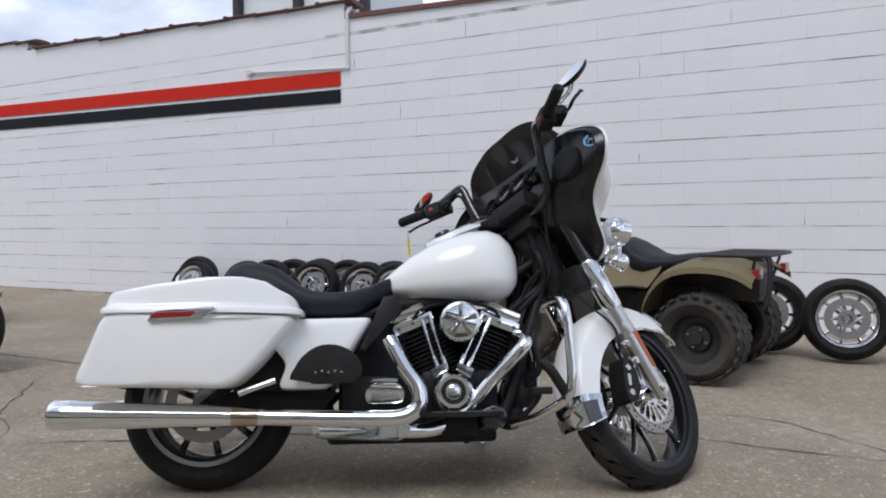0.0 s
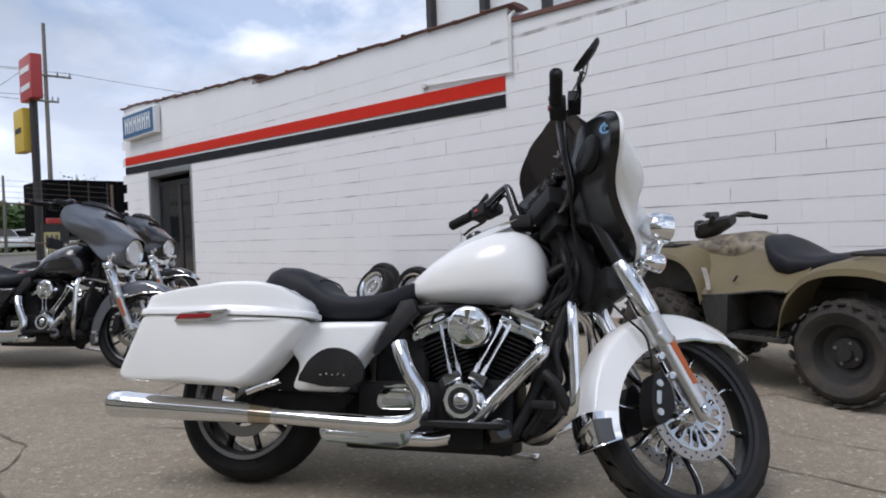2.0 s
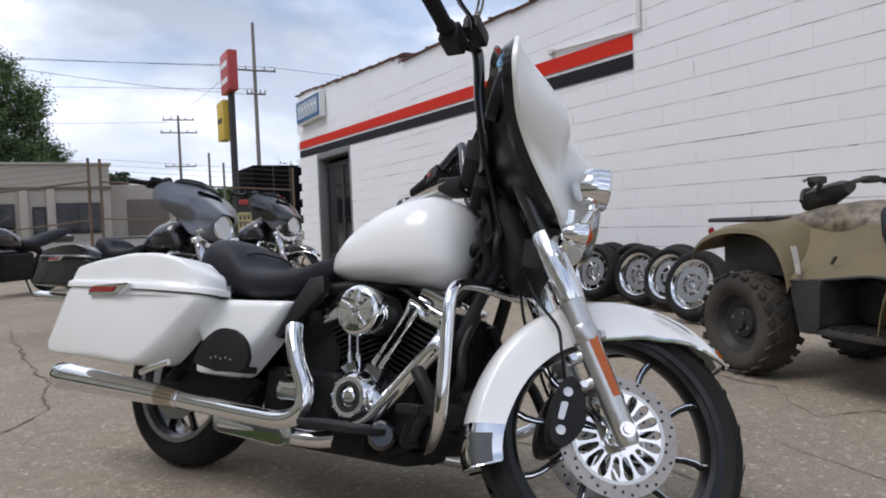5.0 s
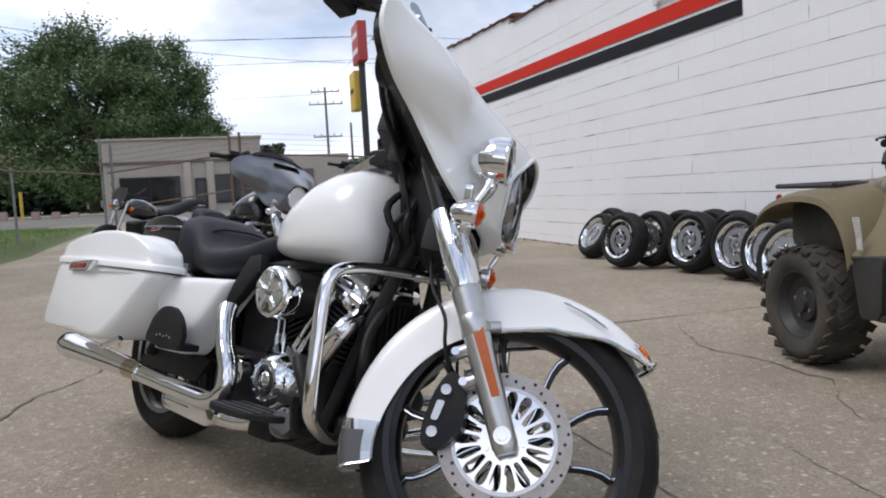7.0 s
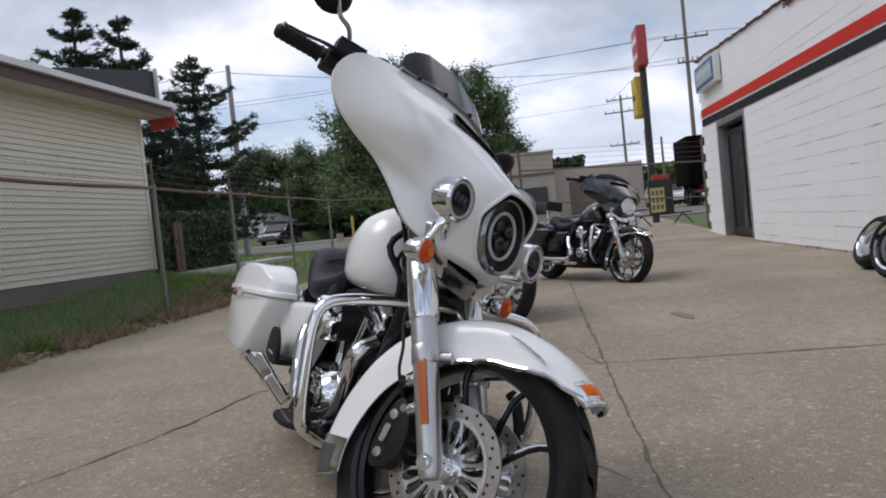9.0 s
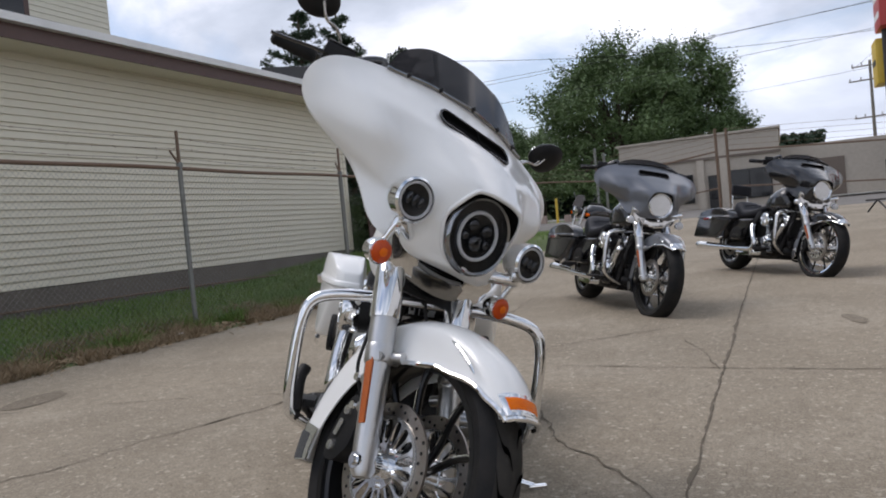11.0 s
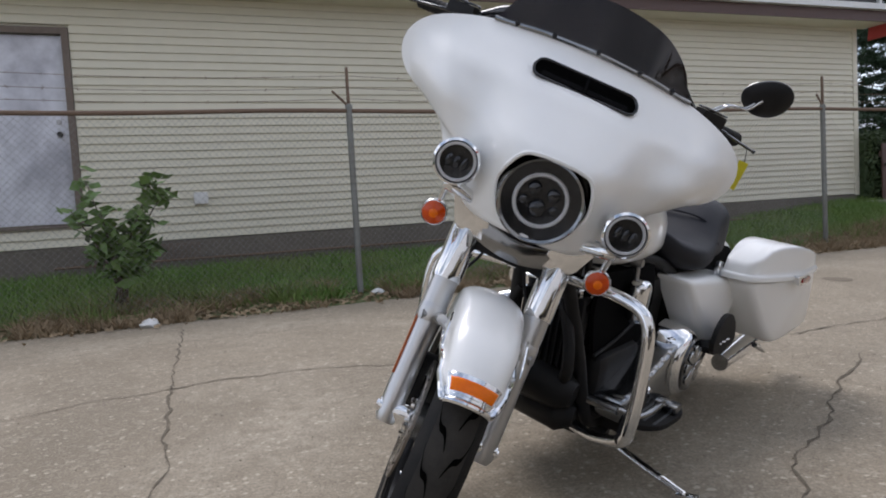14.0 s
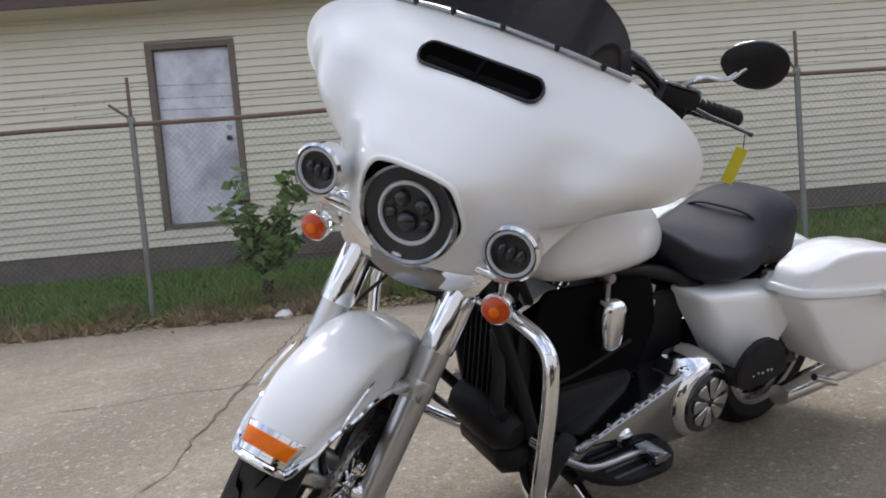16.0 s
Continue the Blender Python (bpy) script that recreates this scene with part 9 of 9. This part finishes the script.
def broad_tree(x, y, h, width, seed, leaves=9000, leaf=0.26, trunk=0.3, label="tall broad-leaved tree in full leaf", low=0.16, clump_count=60, lobes=0):
    rng2 = random.Random(seed)
    t = thing("tree", label, "tree", Matrix.Translation((x, y, rise(x) - 0.1)), "trees")
    bm = bmesh.new()
    tube(bm, curve([(0, 0, 0), (0.05, 0.1, h * 0.2), (0, 0, h * 0.45), (0.2, 0.1, h * 0.8)], 4), [trunk * (1 - 0.07 * k) for k in range(13)], 9)
    clumps, heads = [], []
    for k in range(lobes):
        u, a = (k + 0.5) / lobes, 2.4 * k + rng2.uniform(-0.3, 0.3)
        r = width * 0.44 * math.sqrt(max(0.03, 1 - abs((u - 0.30) / 0.74) ** 2.4)) * rng2.uniform(0.82, 1.08)
        heads.append(V((math.cos(a) * r, math.sin(a) * r, h * (low + 0.05 + (0.86 - low) * u))))
    for k in range(clump_count):
        a, u = rng2.uniform(0, 6.283), rng2.random()
        z = h * (low + (0.93 - low) * u)
        dome = math.sqrt(max(0.02, 1 - abs((u - 0.32) / 0.72) ** 2.3))
        r = width / 2 * dome * rng2.uniform(0.35, 0.98)
        c = V((math.cos(a) * r, math.sin(a) * r, z))
        if heads:
            # most foliage gathers on the heads of the main limbs, which leaves dark hollows between them
            hd = heads[k % lobes]
            c = hd + V((rng2.gauss(0, 0.075) * width, rng2.gauss(0, 0.075) * width, rng2.gauss(0, 0.055) * h)) if k % 5 else c * 0.8 + V((0, 0, 0.2 * z))
            a = math.atan2(c.y, c.x)
        clumps.append((c, rng2.uniform(0.05, 0.105) * width, V((math.cos(a) * 0.7, math.sin(a) * 0.7, 0.75))))
        if k % 4 == 0:
            tube(bm, [(0, 0, h * 0.2 + 0.3 * z * u), c * 0.6 + V((0, 0, z * 0.33)), c], [trunk * 0.4, trunk * 0.22, trunk * 0.06], 6)
    part("trunk", bm, M["bark"], t)
    pts, faces = [], []
    while len(faces) < leaves:
        c, r, out = rng2.choice(clumps)
        # short leafy sprays that reach up and out of the clump
        d = V((rng2.gauss(0, 1), rng2.gauss(0, 1), rng2.gauss(0, 0.8))).normalized() * r * rng2.random() ** 0.45
        ray = (d.normalized() + out * 0.7 + V((0, 0, 0.35))).normalized()
        n = rng2.randint(4, 9)
        for q in range(n):
            p = c + d + ray * leaf * 0.75 * q + V((rng2.gauss(0, 0.45), rng2.gauss(0, 0.45), rng2.gauss(0, 0.35))) * leaf
            leaf_quads(pts, faces, p, leaf * rng2.uniform(0.4, 0.9) * (1.1 - 0.5 * q / n), rng2)
    leaf_mesh("crown", pts, faces, M["leaf"], t)
    return t


def pine(x, y, h, width, seed, whorls=11, bare=0.10):
    """White pine: whorls of long arms that sweep up at the tips, needles in loose plates, sky between."""
    rng2 = random.Random(seed)
    t = thing("pine_tree", "tall dark pine with open ragged branches", "tree", Matrix.Translation((x, y, rise(x) - 0.1)), "trees")
    bm = bmesh.new()
    rod(bm, (0, 0, 0), (0.1, 0, h), 0.2, 9, 0.03)
    pts, faces = [], []
    for k in range(whorls):
        u = k / (whorls - 1)
        z0 = h * (bare + (0.96 - bare) * u ** 0.9)
        arms = 5 if k < whorls - 2 else 4
        turn = rng2.uniform(0, 6.28)
        for j in range(arms):
            a = turn + 6.283 * j / arms + rng2.uniform(-0.35, 0.35)
            r = width / 2 * (1 - u) ** 0.55 * rng2.uniform(0.55, 1.2) + 0.22
            z = z0 + rng2.uniform(-0.2, 0.2)
            u_ = V((math.cos(a), math.sin(a), 0))
            arm = curve([V((0, 0, z)), u_ * r * 0.5 + V((0, 0, z + r * rng2.uniform(0.0, 0.12))), u_ * r + V((0, 0, z + r * rng2.uniform(0.25, 0.5)))], 5)
            tube(bm, arm, [0.035 * (1 - 0.08 * q) for q in range(len(arm))], 5)
            side = V((-u_.y, u_.x, 0))
            for q in range(int(14 + 24 * r)):
                f = rng2.uniform(0.16, 1.0)
                p = arm[min(len(arm) - 1, int(f * (len(arm) - 1) + 0.5))] + u_ * rng2.gauss(0, 0.06) + side * rng2.gauss(0, 0.20 * r * (1.15 - 0.6 * f) + 0.06)
                for n in range(11):
                    d = (u_ * rng2.uniform(0.1, 0.8) + V((rng2.gauss(0, 0.5), rng2.gauss(0, 0.5), rng2.uniform(-0.25, 0.6)))).normalized()
                    w = d.cross(V((rng2.gauss(0, 1), rng2.gauss(0, 1), rng2.gauss(0, 1)))).normalized() * rng2.uniform(0.016, 0.034)
                    b_ = p + V((rng2.gauss(0, 0.05), rng2.gauss(0, 0.05), rng2.gauss(0, 0.035)))
                    i = len(pts)
                    pts += [b_ - w, b_ + w, b_ + d * rng2.uniform(0.10, 0.2)]
                    faces.append((i, i + 1, i + 2))
    part("trunk", bm, M["bark"], t)
    leaf_mesh("needles", pts, faces, M["needle"], t)
    return t


def woods(name, label, x0, x1, y0, y1, h0, h1, count, leaf, seed):
    """A far belt of trees too dense to tell apart."""
    rng2 = random.Random(seed)
    pts, faces = [], []
    while len(faces) < count:
        y, x = rng2.uniform(y0, y1), rng2.uniform(x0, x1)
        top = h0 + (h1 - h0) * (0.5 + 0.5 * noise.noise(V((x * 0.05, y * 0.16, seed)))) + 0.9 * noise.noise(V((x * 0.3, y * 0.6, seed)))
        z = rise(x) + top * rng2.random() ** 0.85
        leaf_quads(pts, faces, V((x, y, z)), leaf * rng2.uniform(0.6, 1.3), rng2)
    me = bpy.data.meshes.new(name)
    me.from_pydata(pts, [], faces)
    me.materials.append(M["needle"] if seed == 21 else M["leaf"])
    return tagged(new(name, me), label, "trees", "", "stuff")


broad_tree(-56.5, -9.9, 13.7, 12.6, 11, 95000, 0.22, 0.42, "large spreading maple in full leaf", 0.10, 190, 22)
broad_tree(-58.0, -5.2, 13.3, 10.0, 12, 52000, 0.21, 0.34, low=0.12, clump_count=100, lobes=15)
broad_tree(-69.7, -24.9, 10.6, 8.0, 13, 26000, 0.24)
broad_tree(-68.8, -29.0, 10.6, 8.0, 14, 26000, 0.24)
broad_tree(-70.0, -21.0, 9.4, 6.5, 17, 20000, 0.24, 0.2)
broad_tree(-66.0, -36.0, 9.6, 8.0, 16, 24000, 0.24)
broad_tree(-78.0, 23.5, 6.0, 6.4, 18, 10000, 0.36)
woods("far_woods", "dark belt of trees behind the side street", -86, -76, -62, 6, 5.0, 7.5, 60000, 0.42, 21)
woods("far_tree_line", "low distant line of trees beyond the street", -116, -106, 6, 34, 4.8, 7.0, 15000, 0.62, 22)
pine(-18.4, -13.4, 9.0, 4.2, 31)
pine(-19.2, -12.3, 8.8, 3.8, 36)
pine(-22.0, -11.3, 7.9, 4.8, 32)
pine(-24.5, -14.5, 5.6, 4.2, 34, 9, 0.05)
pine(-28.0, -15.8, 6.2, 4.6, 35, 9, 0.05)

hg = thing("hedge", "dense dark green clipped hedge beside the house", "hedge", None)
bm = cube(bmesh.new(), (-11.7, -7.0, 0.2), (-9.0, -5.78, 1.54), 0.2, 3)
part("core", bm, M["hedge_leaf"], hg)
pts, faces, rng = [], [], random.Random(51)
while len(faces) < 9000:
    f = rng.random()
    x, z = rng.uniform(-11.8, -8.97), rng.uniform(0.3, 1.62)
    if f < 0.6:
        p = V((x, -5.74 + rng.gauss(0, 0.05), z))
    elif f < 0.8:
        p = V((x, rng.uniform(-7.0, -5.7), 1.56 + rng.gauss(0, 0.05)))
    else:
        p = V((-9.06 + rng.gauss(0, 0.05), rng.uniform(-7.0, -5.7), z))
    leaf_quads(pts, faces, p, rng.uniform(0.025, 0.06), rng, 1.0)
leaf_mesh("foliage", pts, faces, M["hedge_leaf"], hg)
gt = thing("wooden_gate", "narrow brown wooden gate panel by the hedge", "gate", None)
for k in range(2):
    part("board", cube(bmesh.new(), (-9.05 - 0.16 * k - 0.145, -5.60, 0.25), (-9.05 - 0.16 * k, -5.575, 1.42), 0.004), M["brown_trim"], gt)
part("rail", cube(bmesh.new(), (-9.36, -5.64, 1.2), (-9.05, -5.602, 1.3), 0.004), M["brown_trim"], gt)

# sapling by the fence
sp_ = thing("sapling", "leafy green sapling growing at the fence", "sapling", Matrix.Translation((2.32, -4.28, 0.1)))
rng = random.Random(61)
ends = []
for k in range(15):
    a, h = rng.uniform(0, 6.283), rng.uniform(0.4, 1.12)
    e = V((math.cos(a) * 0.30 * h + 0.16 * rng.gauss(0, 1), math.sin(a) * 0.15 * h, h))
    mid_ = V((e.x * 0.35, e.y * 0.35, h * 0.55))
    part("stem", tube(bmesh.new(), curve([(rng.gauss(0, 0.03), rng.gauss(0, 0.02), 0), mid_, e], 3), [0.010 - 0.001 * q for q in range(7)], 5), M["bark"], sp_)
    ends.append((mid_, e))
pts, faces = [], []
for k in range(460):
    a, b = rng.choice(ends)
    p = a.lerp(b, rng.uniform(0.25, 1.1)) + V((rng.gauss(0, 0.05), rng.gauss(0, 0.05), rng.gauss(0, 0.04)))
    leaf_quads(pts, faces, p, rng.uniform(0.045, 0.105), rng, 0.35)
leaf_mesh("leaves", pts, faces, M["bush_leaf"], sp_)


# ---- the wall's nearest blocks, one by one ----
for k, (x, z) in enumerate(near_blocks):
    b = new("block", block_kinds[(k * 7 + k // 5) % 12])
    b.location = (x, WALL_Y, z)
    b.parent = north
